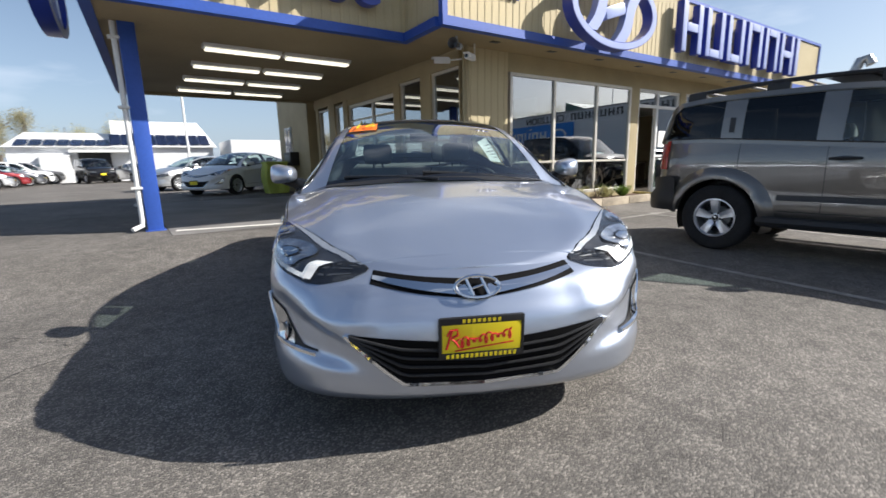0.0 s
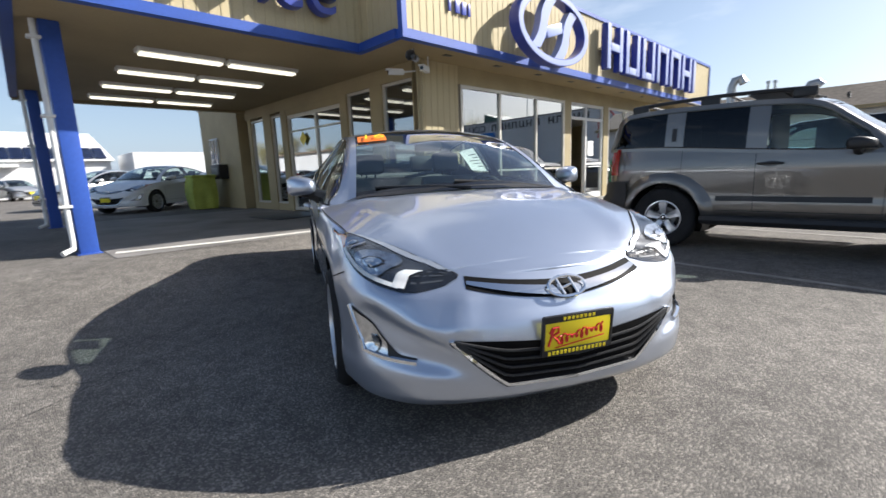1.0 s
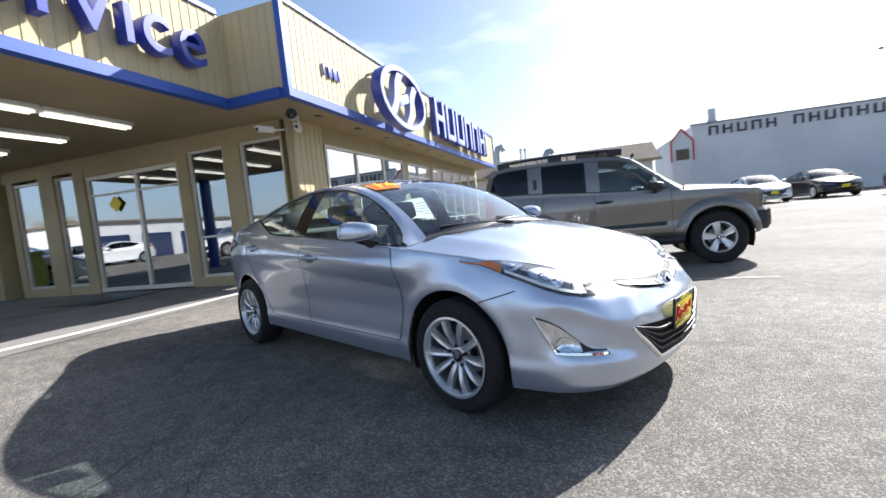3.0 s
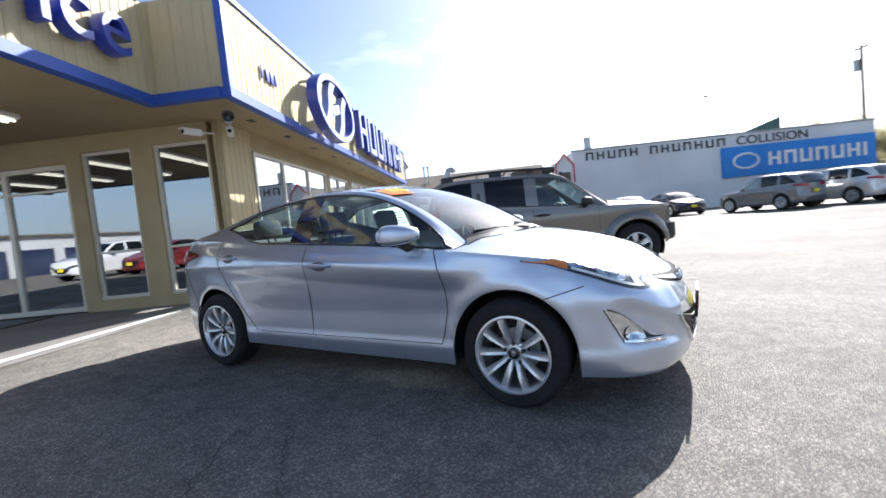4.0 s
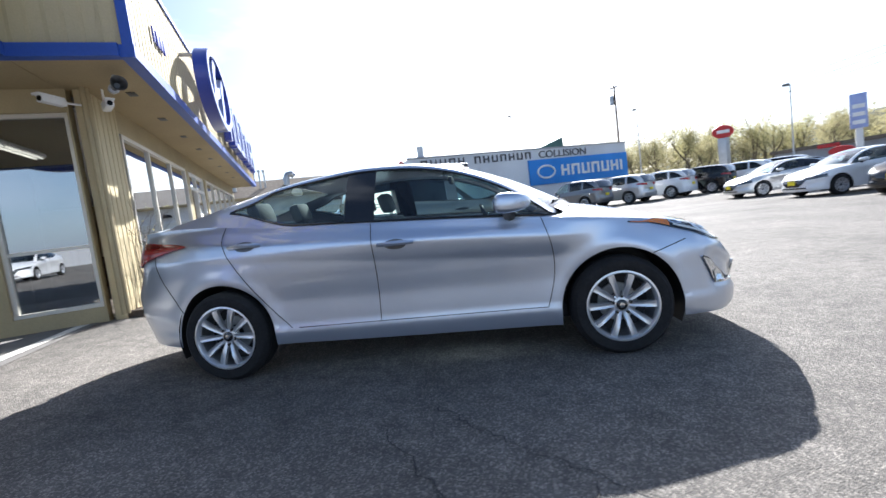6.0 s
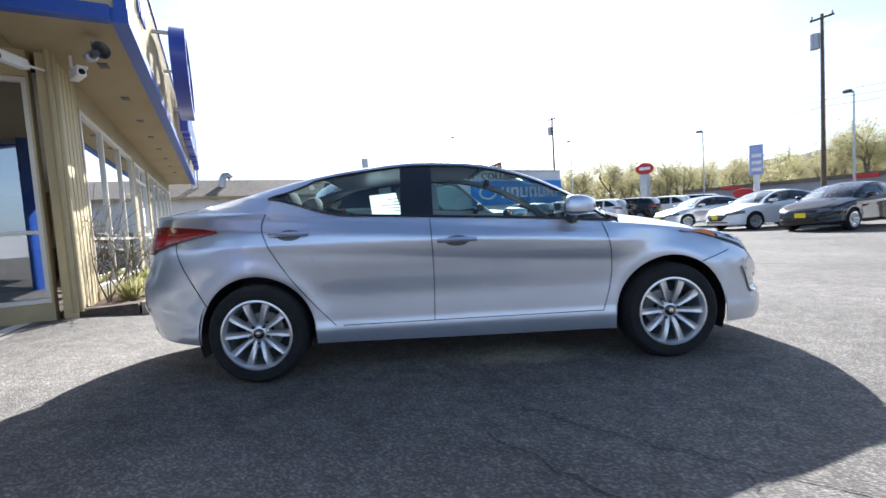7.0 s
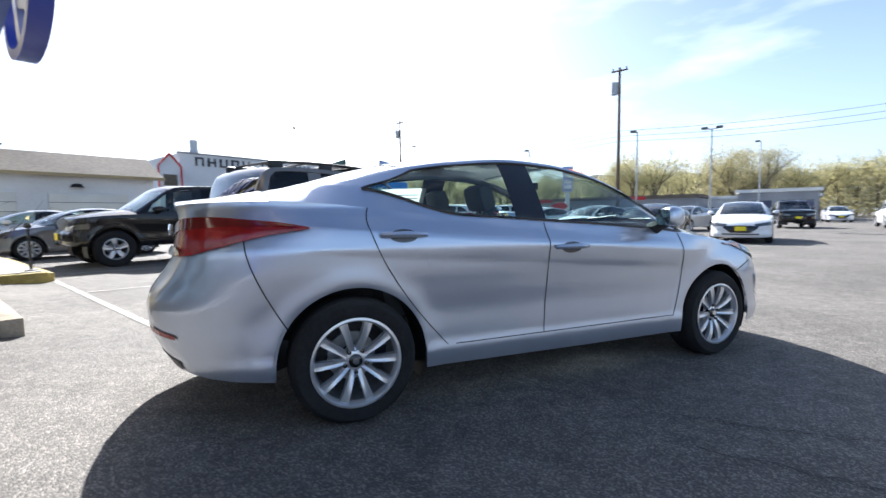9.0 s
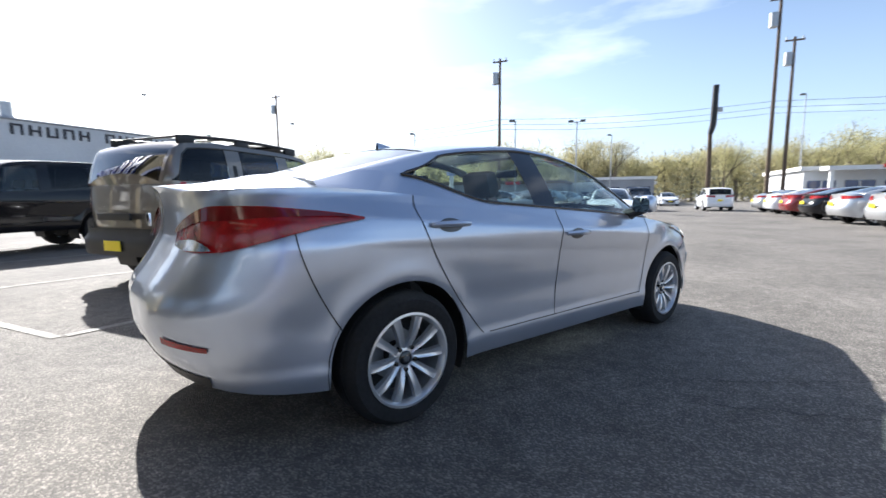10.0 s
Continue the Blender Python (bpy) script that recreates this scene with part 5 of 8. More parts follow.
def lamp_group(B, car, s0, s1, lo, side_set=(1, -1)):
    """A headlamp on each side that wraps from the flank over the hood's edge: housing, bowls, light guide, amber tip and clear cover."""
    def surf(a, v, off):
        s = s0 + (s1 - s0) * a
        zs = B.c["shoulder"](B.base(s)[0].x) - 0.024 * smooth01(a, 0.8, 0.93)
        z0 = min(lo(a), zs - 0.003)
        n = B.base(s)[1]
        k = smooth01(v, 0.3, 0.75)
        lift = Vector((n.x * (1 - k), n.y * (1 - k), k)).normalized() * off
        if v < 0.5:
            return B.sz(s, z0 + (zs - z0) * v / 0.5) + lift
        if a > 0.84:
            return B.sz(s, zs + 0.001 * (v - 0.5)) + lift
        return B.hood(s, 1 - (1 - lamp_inner(a)) * (v - 0.5) / 0.5) + lift

    def sheet(a0, a1, v0, v1, off, nu, nv, k):
        bm = bmesh.new()
        both(bm, lambda u, v: surf(a0 + (a1 - a0) * u, v0(u) + (v1(u) - v0(u)) * v, off), nu, nv, (k,))
        return face_out(bm)

    for k in side_set:
        hl = part("headlamp", sheet(0, 1, lambda u: 0, lambda u: 1, 0.004, 30, 12, k), M["lamp_housing"], car, "clear headlamp with bright reflectors")
        part("dark_wedge", sheet(0.0, 0.27, lambda u: 0.02, lambda u: 0.93, 0.006, 10, 6, k), M["gloss_black"], hl)
        for f in (0.3, 0.5, 0.7):
            part("wedge_fin", sheet(0.07, 0.24, lambda u, f=f: f, lambda u, f=f: f + 0.06, 0.0085, 8, 1, k), M["alloy_dark"], hl)
        part("dark_floor", sheet(0.26, 0.74, lambda u: 0.0, lambda u: 0.1, 0.0065, 16, 2, k), M["gloss_black"], hl)
        part("rim_trim", sheet(0.1, 0.98, lambda u: 0.9, lambda u: 0.99, 0.007, 24, 2, k), M["alloy"], hl)
        part("light_guide", sheet(0.29, 0.72, lambda u: 0.1 + 0.08 * u, lambda u: 0.23 + 0.1 * u, 0.0135, 18, 2, k), M["paper"], hl)
        part("light_guide", sheet(0.26, 0.325, lambda u: 0.14, lambda u: 0.7 - 0.1 * u, 0.0138, 4, 6, k), M["paper"], hl)
        for a0, v0, ra, rv, lens in ((0.49, 0.53, 0.105, 0.3, "lens_clear"), (0.7, 0.56, 0.055, 0.24, "lens_clear")):
            bm = bmesh.new()
            both(bm, lambda u, v, a0=a0, v0=v0, ra=ra, rv=rv: surf(a0 + ra * v * math.cos(2 * math.pi * u), v0 + rv * v * math.sin(2 * math.pi * u), 0.0055 + 0.007 * v ** 2), 30, 6, (k,))
            bowl = part("reflector_bowl", face_out(bm), M["fog_bowl"], hl)
            bm = bmesh.new()
            both(bm, lambda u, v, a0=a0, v0=v0, ra=ra, rv=rv: surf(a0 + ra * 0.5 * v * math.cos(2 * math.pi * u), v0 + rv * 0.5 * v * math.sin(2 * math.pi * u), 0.0105 - 0.003 * v ** 2), 20, 3, (k,))
            part("projector_ring", face_out(bm), M["gloss_black"], bowl)
            bm = bmesh.new()
            both(bm, lambda u, v, a0=a0, v0=v0, ra=ra, rv=rv: surf(a0 + ra * 0.36 * v * math.cos(2 * math.pi * u), v0 + rv * 0.36 * v * math.sin(2 * math.pi * u), 0.0135 - 0.003 * v ** 2), 18, 3, (k,))
            part("projector_lens", face_out(bm), M["chrome"], bowl)
        part("amber_marker", sheet(0.74, 0.985, lambda u: 0.06 + 0.14 * u, lambda u: 0.5 - 0.02 * u, 0.009, 14, 3, k), M["lens_amber"], hl)
        part("lamp_cover", sheet(0, 1, lambda u: 0, lambda u: 1, 0.015, 30, 12, k), M["lens_clear"], hl).visible_shadow = False


def number_plate(car, at, frame_mt, bars=True):
    """A dealer's plate in a frame; the wording is only bars."""
    pl = part("number_plate", box((-0.004, -0.155, -0.078), (0.004, 0.155, 0.078), 0.003), M["plate_yellow"], car, "yellow plate in a black frame", m=at)
    for lo, hi in (((-0.006, -0.155, 0.055), (0.008, 0.155, 0.082)), ((-0.006, -0.155, -0.082), (0.008, 0.155, -0.058)), ((-0.006, -0.16, -0.08), (0.008, -0.148, 0.08)), ((-0.006, 0.148, -0.08), (0.008, 0.16, 0.08))):
        part("plate_frame", box(lo, hi, 0.002), frame_mt, pl)
    if bars:
        for y0, y1, z0, z1 in ((-0.075, 0.075, 0.062, 0.075), (-0.135, 0.135, -0.078, -0.063)):
            n = int((y1 - y0) / 0.017)
            for i in range(n):
                a = y0 + (y1 - y0) * i / n
                part("letter_bar", box((0.008, a + 0.002, z0), (0.0095, a + 0.013, z1)), M["plate_yellow"], pl, smooth=False)
        wave = [Vector((0.0065, -0.09 + 0.205 * i / 170 - 0.009 * math.cos(i * 0.34), -0.008 + (0.013 + 0.008 * math.sin(i * 0.085)) * math.sin(i * 0.34) + 0.03 * (i / 170 - 0.4))) for i in range(171)]
        initial = [(-0.128, 0.012), (-0.118, 0.034), (-0.092, 0.036), (-0.09, 0.014), (-0.116, 0.002), (-0.098, -0.012), (-0.084, -0.036)]
        part("script_bar", tube([Vector((0.0065, y_, z_)) for y_, z_ in initial], 0.0045, 6), M["plate_red"], pl)
        part("script_bar", tube([Vector((0.0065, -0.11, 0.036)), Vector((0.0065, -0.132, -0.04))], 0.0045, 6), M["plate_red"], pl)
        part("script_bar", tube(wave, 0.0034, 6), M["plate_red"], pl, "red script, shown as a wavy bar")
        part("script_bar", tube([Vector((0.006, -0.1, -0.05)), Vector((0.006, 0.12, -0.026))], 0.0026, 6), M["plate_red"], pl)


def emblem(car, at, scale, mt):
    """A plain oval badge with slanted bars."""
    bm = bmesh.new()
    ring = [Vector((0.0, 0.085 * math.cos(a), 0.043 * math.sin(a))) for a in (2 * math.pi * i / 36 for i in range(37))]
    add_tube(bm, ring, 0.007, 6, False)
    for y in (-0.03, 0.03):
        add_tube(bm, [Vector((-0.002, y - 0.012, 0.034)), Vector((0.0, y + 0.012, -0.034))], [0.006, 0.0065], 6)
    add_tube(bm, [Vector((-0.001, -0.028, -0.008)), Vector((-0.001, 0.0, 0.0)), Vector((-0.001, 0.028, 0.008))], 0.005, 6)
    return part("badge", bm, mt, car, "oval chrome badge", m=at @ Matrix.Diagonal((0.5 * scale, scale, scale, 1.0)))


def sedan_details(car, B, near=True, paint="silver", plate=True):
    """Lamps, grilles, trims and small fittings of the compact sedan."""
    p = B.p
    sh0, sh1 = 0.081, B.s_at(1.42)
    lo = curve([(0.0, 0.69), (0.08, 0.664), (0.22, 0.652), (0.38, 0.672), (0.65, 0.752), (0.85, 0.812), (1.0, 0.856)])
    lamp_group(B, car, sh0, sh1, lo)
    # upper grille: flush sheet, near-black for the opening's inner shade, with a winged chrome bar
    sg = 0.076
    part("upper_grille", shell_patch(B, 0.0, sg, lambda u: 0.6 + 0.056 * u ** 1.5, lambda u: 0.662 + 0.03 * u ** 1.5, 0.004, 18, 6), M["grille_void"], car)
    part("grille_bar", shell_patch(B, 0.006, sg * 0.99, lambda u: 0.612 + 0.058 * u ** 1.2, lambda u: 0.646 + 0.034 * u ** 1.2, 0.014, 18, 3), M["chrome"], car)
    emblem(car, Matrix.Translation((2.168, -0.008, 0.642)) @ Matrix.Rotation(radians(-30), 4, "Y"), 1.0, M["chrome"])
    # lower grille, the same painted shade behind it, with slats and a chrome lip
    sl = 0.089
    zl = lambda u: 0.29 + 0.012 * u + 0.182 * (max(u - 0.58, 0) / 0.42) ** 1.1
    zh = lambda u: max(0.445 + 0.042 * u, zl(u) + 0.002)
    part("lower_grille", shell_patch(B, 0.0, sl, zl, zh, 0.003, 22, 5), M["grille_void"], car)
    for f in (0.2, 0.4, 0.6, 0.8):
        for k in (1, -1):
            bm = bmesh.new()
            pts = [B.sz(sl * 0.97 * i / 16, zl(0.97 * i / 16) + (zh(0.97 * i / 16) - zl(0.97 * i / 16)) * f, 0.008) for i in range(17)]
            add_tube(bm, [c if k > 0 else flipy(c) for c in pts], 0.006, 6)
            part("grille_slat", bm, M["black_plastic"], car)
    for k in (1, -1):
        pts = [B.sz(sl * i / 24, zl(i / 24) - 0.004, 0.006) for i in range(25)] + [B.sz(sl, zh(1.0), 0.006)]
        part("grille_chrome", tube([c if k > 0 else flipy(c) for c in pts], 0.011, 6), M["chrome"], car)
        # fog lamp pocket with a chrome hook
        s0, s1, s_low = B.s_at(2.125), B.s_at(1.85), B.s_at(1.945)
        fl = lambda u: 0.388 + 0.018 * u
        fh = lambda u: 0.404 + 0.03 * u + 0.145 * smooth01(u, 0.25, 1.0)

        def pocket(u, z, off):
            """A place in the lamp's pocket, whose outer edge leans back as it rises."""
            edge_s = s_low + (s1 - s_low) * min(max((z - 0.4) / 0.18, 0.0), 1.0)
            return B.sz(s0 + (edge_s - s0) * u, z, off)

        def pocket_sheet(u0, u1, v0, v1, off, nu, nv):
            bm = bmesh.new()
            both(bm, lambda u, v: pocket(u0 + (u1 - u0) * u, fl(u0 + (u1 - u0) * u) + (fh(u0 + (u1 - u0) * u) - fl(u0 + (u1 - u0) * u)) * (v0 + (v1 - v0) * v), off), nu, nv, (k,))
            return face_out(bm)
        fog = part("fog_lamp", pocket_sheet(0, 1, 0, 1, 0.003, 18, 8), M["black_plastic"], car)
        part("fog_housing", pocket_sheet(0.5, 0.97, 0.1, 0.94, 0.006, 10, 6), M["fog_bowl"], fog)
        sc, zc = s0 + (s_low - s0) * 0.84, 0.442
        for rr, mt, lift in ((0.034, "chrome", 0.014), (0.022, "lens_clear", 0.017)):
            bm = bmesh.new()
            both(bm, lambda u, v, rr=rr, lift=lift: B.sz(sc + rr / 4.6 * v * math.cos(2 * math.pi * u), zc + rr * v * math.sin(2 * math.pi * u), lift - 0.006 * (1 - v)), 22, 4, (k,))
            part("fog_reflector" if mt == "chrome" else "fog_lens", face_out(bm), M[mt], fog)
        edge = [pocket(i / 14, fl(i / 14), 0.006) for i in range(15)]
        edge += [pocket(1.0, fl(1) + (fh(1) - fl(1)) * i / 8, 0.004) for i in range(1, 9)]
        part("fog_trim", tube([c if k > 0 else flipy(c) for c in edge], [0.012] * 13 + [0.011, 0.01] + [0.0095] * 8, 6), M["chrome"], fog)
        # bumper crease and seam beside the lamp
        seam = [B.sz(B.s_at(1.545 + 0.215 * i / 10), 0.632 + 0.066 * i / 10, 0.002) for i in range(11)]
        part("bumper_seam", ribbon([c if k > 0 else flipy(c) for c in seam], 0.006), M["seam"], car, smooth=False)
        # tail lamp: swept from the boot to the flank
        st0, st1 = B.s_at(-1.555), 0.94
        tl = curve([(0.0, 0.976), (0.2, 0.943), (0.4, 0.893), (0.6, 0.85), (0.8, 0.843), (1.0, 0.872)])
        th = curve([(0.0, 0.984), (0.1, 1.002), (0.25, 1.017), (0.45, 1.03), (0.65, 1.028), (0.85, 0.985), (1.0, 0.92)])
        tp = part("tail_lamp", shell_patch(B, st0, st1, tl, th, 0.012, 26, 6, (k,), dome=0.012), M["lens_red"], car, "swept red tail lamp")
        part("lamp_band", shell_patch(B, st0 + (st1 - st0) * 0.05, st0 + (st1 - st0) * 0.97, lambda u: tl(0.05 + 0.92 * u) + (th(0.05 + 0.92 * u) - tl(0.05 + 0.92 * u)) * 0.68, lambda u: th(0.05 + 0.92 * u) - 0.003, 0.0235, 22, 2, (k,)), M["lens_dark_red"], tp)
        part("reversing_lens", shell_patch(B, st0 + (st1 - st0) * 0.62, st0 + (st1 - st0) * 0.93, lambda u: tl(0.62 + 0.31 * u) + 0.008, lambda u: tl(0.62 + 0.31 * u) + 0.012 + 0.04 * math.sin(math.pi * u) ** 0.7, 0.03, 14, 3, (k,)), M["fog_bowl"], tp)
        part("rear_reflector", shell_patch(B, B.s_at(-2.26), B.s_at(-2.145), lambda u: 0.48 - 0.02 * u, lambda u: 0.508 - 0.028 * u, 0.006, 8, 2, (k,)), M["lens_red"], car)
        # rear bumper seam, fuel-door side seam
        seam = [B.sz(B.s_at(-1.84 + 0.18 * (i / 14) ** 1.5), 0.925 - 0.425 * i / 14, 0.002) for i in range(15)]
        part("bumper_seam", ribbon([c if k > 0 else flipy(c) for c in seam], 0.006), M["seam"], car, smooth=False)
    # dark lower valance at the back
    part("rear_valance", shell_patch(B, B.s_at(-2.16), 1.0, lambda u: 0.3 + 0.03 * u, lambda u: 0.345 + 0.06 * u, 0.004, 18, 3), M["black_plastic"], car)
    rp = part("rear_badge", box((-2.235, -0.06, 0.93), (-2.225, 0.06, 0.99), 0.004), M["chrome"], car)
    # hood shut line down each side
    for k in (1, -1):
        line = [B.hood(s_, lamp_inner((s_ - sh0) / (sh1 - sh0)) - 0.004) + Vector((0, 0, 0.003)) for s_ in (sh0 + (B.s_at(1.02) - sh0) * i / 40 for i in range(41))]
        part("hood_seam", ribbon([c if k > 0 else flipy(c) for c in line], 0.007, Vector((0, 0, 1))), M["seam"], car, smooth=False)
        # cowl and wipers
    cw = bmesh.new()
    add_grid(cw, lambda u, v: B.top(p["cowl"] - 0.03, 0.9 * (2 * v - 1)).lerp(B.hood(B.s_at(p["cowl"]), 0.86 * (2 * v - 1)), u) + Vector((0.01 * u, 0, 0.004)), 3, 20)
    part("cowl", face_out(cw), M["black_plastic"], car)
    for y0, y1 in ((0.5, -0.1), (-0.02, -0.55)):
        a, b = B.top(p["cowl"] - 0.0, y0 / 0.73, 0.012), B.top(p["cowl"] - 0.06, y1 / 0.71, 0.012)
        wp = bmesh.new()
        pts = [a.lerp(b, i / 10) for i in range(11)]
        for i, c in enumerate(pts):
            f = c.y / 0.72
            c.z = max(c.z, B.top(p["cowl"] - 0.06 * i / 10, f, 0.012).z)
        add_tube(wp, pts, 0.009, 6)
        part("wiper", wp, M["black_plastic"], car)
    # aerial fin
    fin = bmesh.new()
    add_grid(fin, lambda u, v: Vector((-0.78 - 0.19 * u, 0.026 * math.cos(math.pi * v) * (1 - 0.35 * u), 1.395 - 0.03 * u + 0.062 * math.sin(math.pi * v) * u ** 1.1)), 8, 8)
    part("aerial_fin", face_out(fin, (0, 0, 1.3)), PAINT[paint], car)


hero, HB = make_car("silver_sedan", "polished silver compact sedan with ten-spoke alloy wheels", SEDAN, PAINT["silver"], HERO_AT, 2)
sedan_details(hero, HB)
number_plate(hero, Matrix.Translation((2.25, -0.012, 0.476)) @ Matrix.Rotation(radians(4), 4, "Y"), M["black_plastic"])
# price-year sticker at the top of the screen, and a paper in the far rear window
st = bmesh.new()
add_grid(st, lambda u, v: HB.top(0.2 + 0.17 * u, -0.9 + 0.32 * v, 0.006), 3, 8)
stk = part("year_sticker", face_out(st), M["orange"], hero, "orange year sticker with yellow numerals")
fc = bpy.data.curves.new("year_numerals", "FONT")
fc.body, fc.size, fc.align_x, fc.align_y = "16", 0.185, "CENTER", "CENTER"
tmp = new("year_numerals", fc)
me = bpy.data.meshes.new_from_object(tmp.evaluated_get(bpy.context.evaluated_depsgraph_get()))
bpy.data.objects.remove(tmp)
me.materials.append(M["plate_yellow"])
tx = new("year_numerals", me)
tx.parent = stk
c0, c1, c2 = HB.top(0.297, -0.73, 0.018), HB.top(0.297, -0.6, 0.018), HB.top(0.227, -0.73, 0.018)
ex = (c1 - c0).normalized()
ey = (c2 - c0).normalized()
ez = ex.cross(ey)
tx.matrix_basis = Matrix(((ex.x, ey.x, ez.x, c0.x), (ex.y, ey.y, ez.y, c0.y), (ex.z, ey.z, ez.z, c0.z), (0, 0, 0, 1)))
pp = bmesh.new()
both(pp, lambda u, v: HB.side(-0.36 - 0.42 * u, 0.13 + 0.6 * v, -0.016), 4, 3, (1,))
pap = part("window_paper", pp, M["sheet_paper"], hero, "white price sheet behind the far rear window")
for i in range(5):
    z = 0.25 + 0.08 * i
    bm = bmesh.new()
    both(bm, lambda u, v, z=z, i=i: HB.side(-0.42 - (0.14 + 0.06 * (i % 3)) * u, z + 0.02 * v, -0.018), 3, 1, (1,))
    part("text_bar", bm, M["ink"], pap, smooth=False)
shelf = bmesh.new()
add_grid(shelf, lambda u, v: Vector((-0.98 - 0.86 * u, (0.63 - 0.02 * u) * (2 * v - 1), 1.02 + 0.045 * u)), 4, 6)
add_grid(shelf, lambda u, v: Vector((-0.9 - 0.08 * u, 0.63 * (2 * v - 1), 0.4 + 0.62 * u)), 3, 6)
part("parcel_shelf", shelf, M["interior"], hero)

suv, UB = make_car("grey_suv", "warm grey four-wheel-drive wagon with a black roof rack", SUV, PAINT["pewter"], pose(6.46, 0.95, -0.022, 0, 0, -90), 1, glass="car_glass_dark", spokes=5, tail_style="rugged")


def suv_details(car, B):
    p = B.p
    for k in (1, -1):
        # roof rack side rail on feet, flares, running board, lower cladding, lamps
        rail = bmesh.new()
        pts = [Vector((0.06 - 1.86 * i / 16, k * 0.61, 1.852 + 0.03 * math.sin(math.pi * i / 16))) for i in range(17)]
        add_tube(rail, pts, 0.024, 8)
        rk = part("roof_rail", rail, M["black_plastic"], car)
        for x in (0.02, -0.9, -1.74):
            part("rail_foot", box((x - 0.11, k * 0.61 - 0.03, 1.76), (x + 0.11, k * 0.61 + 0.03, 1.872), 0.025), M["black_plastic"], rk)
        for ax in p["axles"]:
            fl = bmesh.new()

            def ff(u, v, ax=ax):
                a = math.pi * (0.02 + 0.96 * u)
                r = p["arch_r"] + 0.13 * v * (1 + 0.12 * abs(math.sin(2 * a)))
                x, z = ax + r * math.cos(a), p["wheel_r"] + r * math.sin(a)
                c = B.sz(B.s_at(x), z, 0.055 - 0.053 * v ** 2.5)
                return c
            both(fl, ff, 28, 6, (k,))
            part("wheel_flare", face_out(fl), PAINT["pewter"], car)
        rb = bmesh.new()
        add_tube(rb, [Vector((0.85, k * 0.9, 0.39)), Vector((0.75, k * 0.95, 0.39)), Vector((-0.75, k * 0.95, 0.39)), Vector((-0.85, k * 0.9, 0.39))], 0.06, 8)
        part("running_board", rb, M["black_plastic"], car)
        part("door_cladding", shell_patch(B, B.s_at(0.66), B.s_at(-0.72), lambda u: 0.62, lambda u: 0.68, 0.012, 20, 2, (k,)), M["black_plastic"], car)
        part("tail_lamp", shell_patch(B, B.s_at(-1.93), B.s_at(-2.1), lambda u: 0.95, lambda u: 1.3, 0.012, 8, 4, (k,)), M["lens_red"], car)
        part("headlamp", shell_patch(B, B.s_at(2.07), B.s_at(1.95), lambda u: 0.83, lambda u: 0.98, 0.01, 10, 4, (k,)), M["chrome"], car)
        # upright vent in the pillar
        vb = bmesh.new()
        both(vb, lambda u, v: B.side(-1.26 + 0.055 * u, 0.22 + 0.3 * v, 0.005), 1, 3, (k,))
        part("pillar_vent", face_out(vb), M["black_plastic"], car)
    for i in range(4):
        x = -0.2 - 0.5 * i
        part("rack_bar", tube([Vector((x, -0.61, 1.872)), Vector((x, 0.61, 1.872))], 0.016, 8), M["black_plastic"], car)
    fa = bmesh.new()
    add_grid(fa, lambda u, v: Vector((0.14 - 0.7 * u, 0.54 * (2 * v - 1) * (1 - 0.12 * (1 - u)), 1.79 + 0.11 * math.sin(math.pi * min(u, 0.62)) ** 0.8 - 0.05 * max(u - 0.62, 0) - 0.02 * (2 * v - 1) ** 4)), 10, 10)
    bmesh.ops.solidify(fa, geom=fa.faces[:], thickness=0.03)
    part("rack_fairing", fa, M["black_plastic"], car)
    part("rear_bumper", shell_patch(B, B.s_at(-1.79), 1.0, lambda u: 0.44, lambda u: 0.86 - 0.1 * smooth01(u, 0.2, 0.5), 0.06, 30, 6), M["black_plastic"], car)
    part("front_bumper", shell_patch(B, 0.0, B.s_at(1.85), lambda u: 0.45, lambda u: 0.72, 0.03, 24, 4), M["black_plastic"], car)
    part("front_grille", shell_patch(B, 0.0, 0.06, lambda u: 0.78, lambda u: 0.97, 0.006, 12, 4), M["chrome"], car)
    part("rear_plate", box((-2.31, -0.15, 0.5), (-2.3, 0.15, 0.62), 0.003), M["plate_yellow"], car)
    part("hatch_latch", box((-2.27, -0.3, 0.86), (-2.235, 0.3, 0.94), 0.01), M["black_plastic"], car)


suv_details(suv, UB)


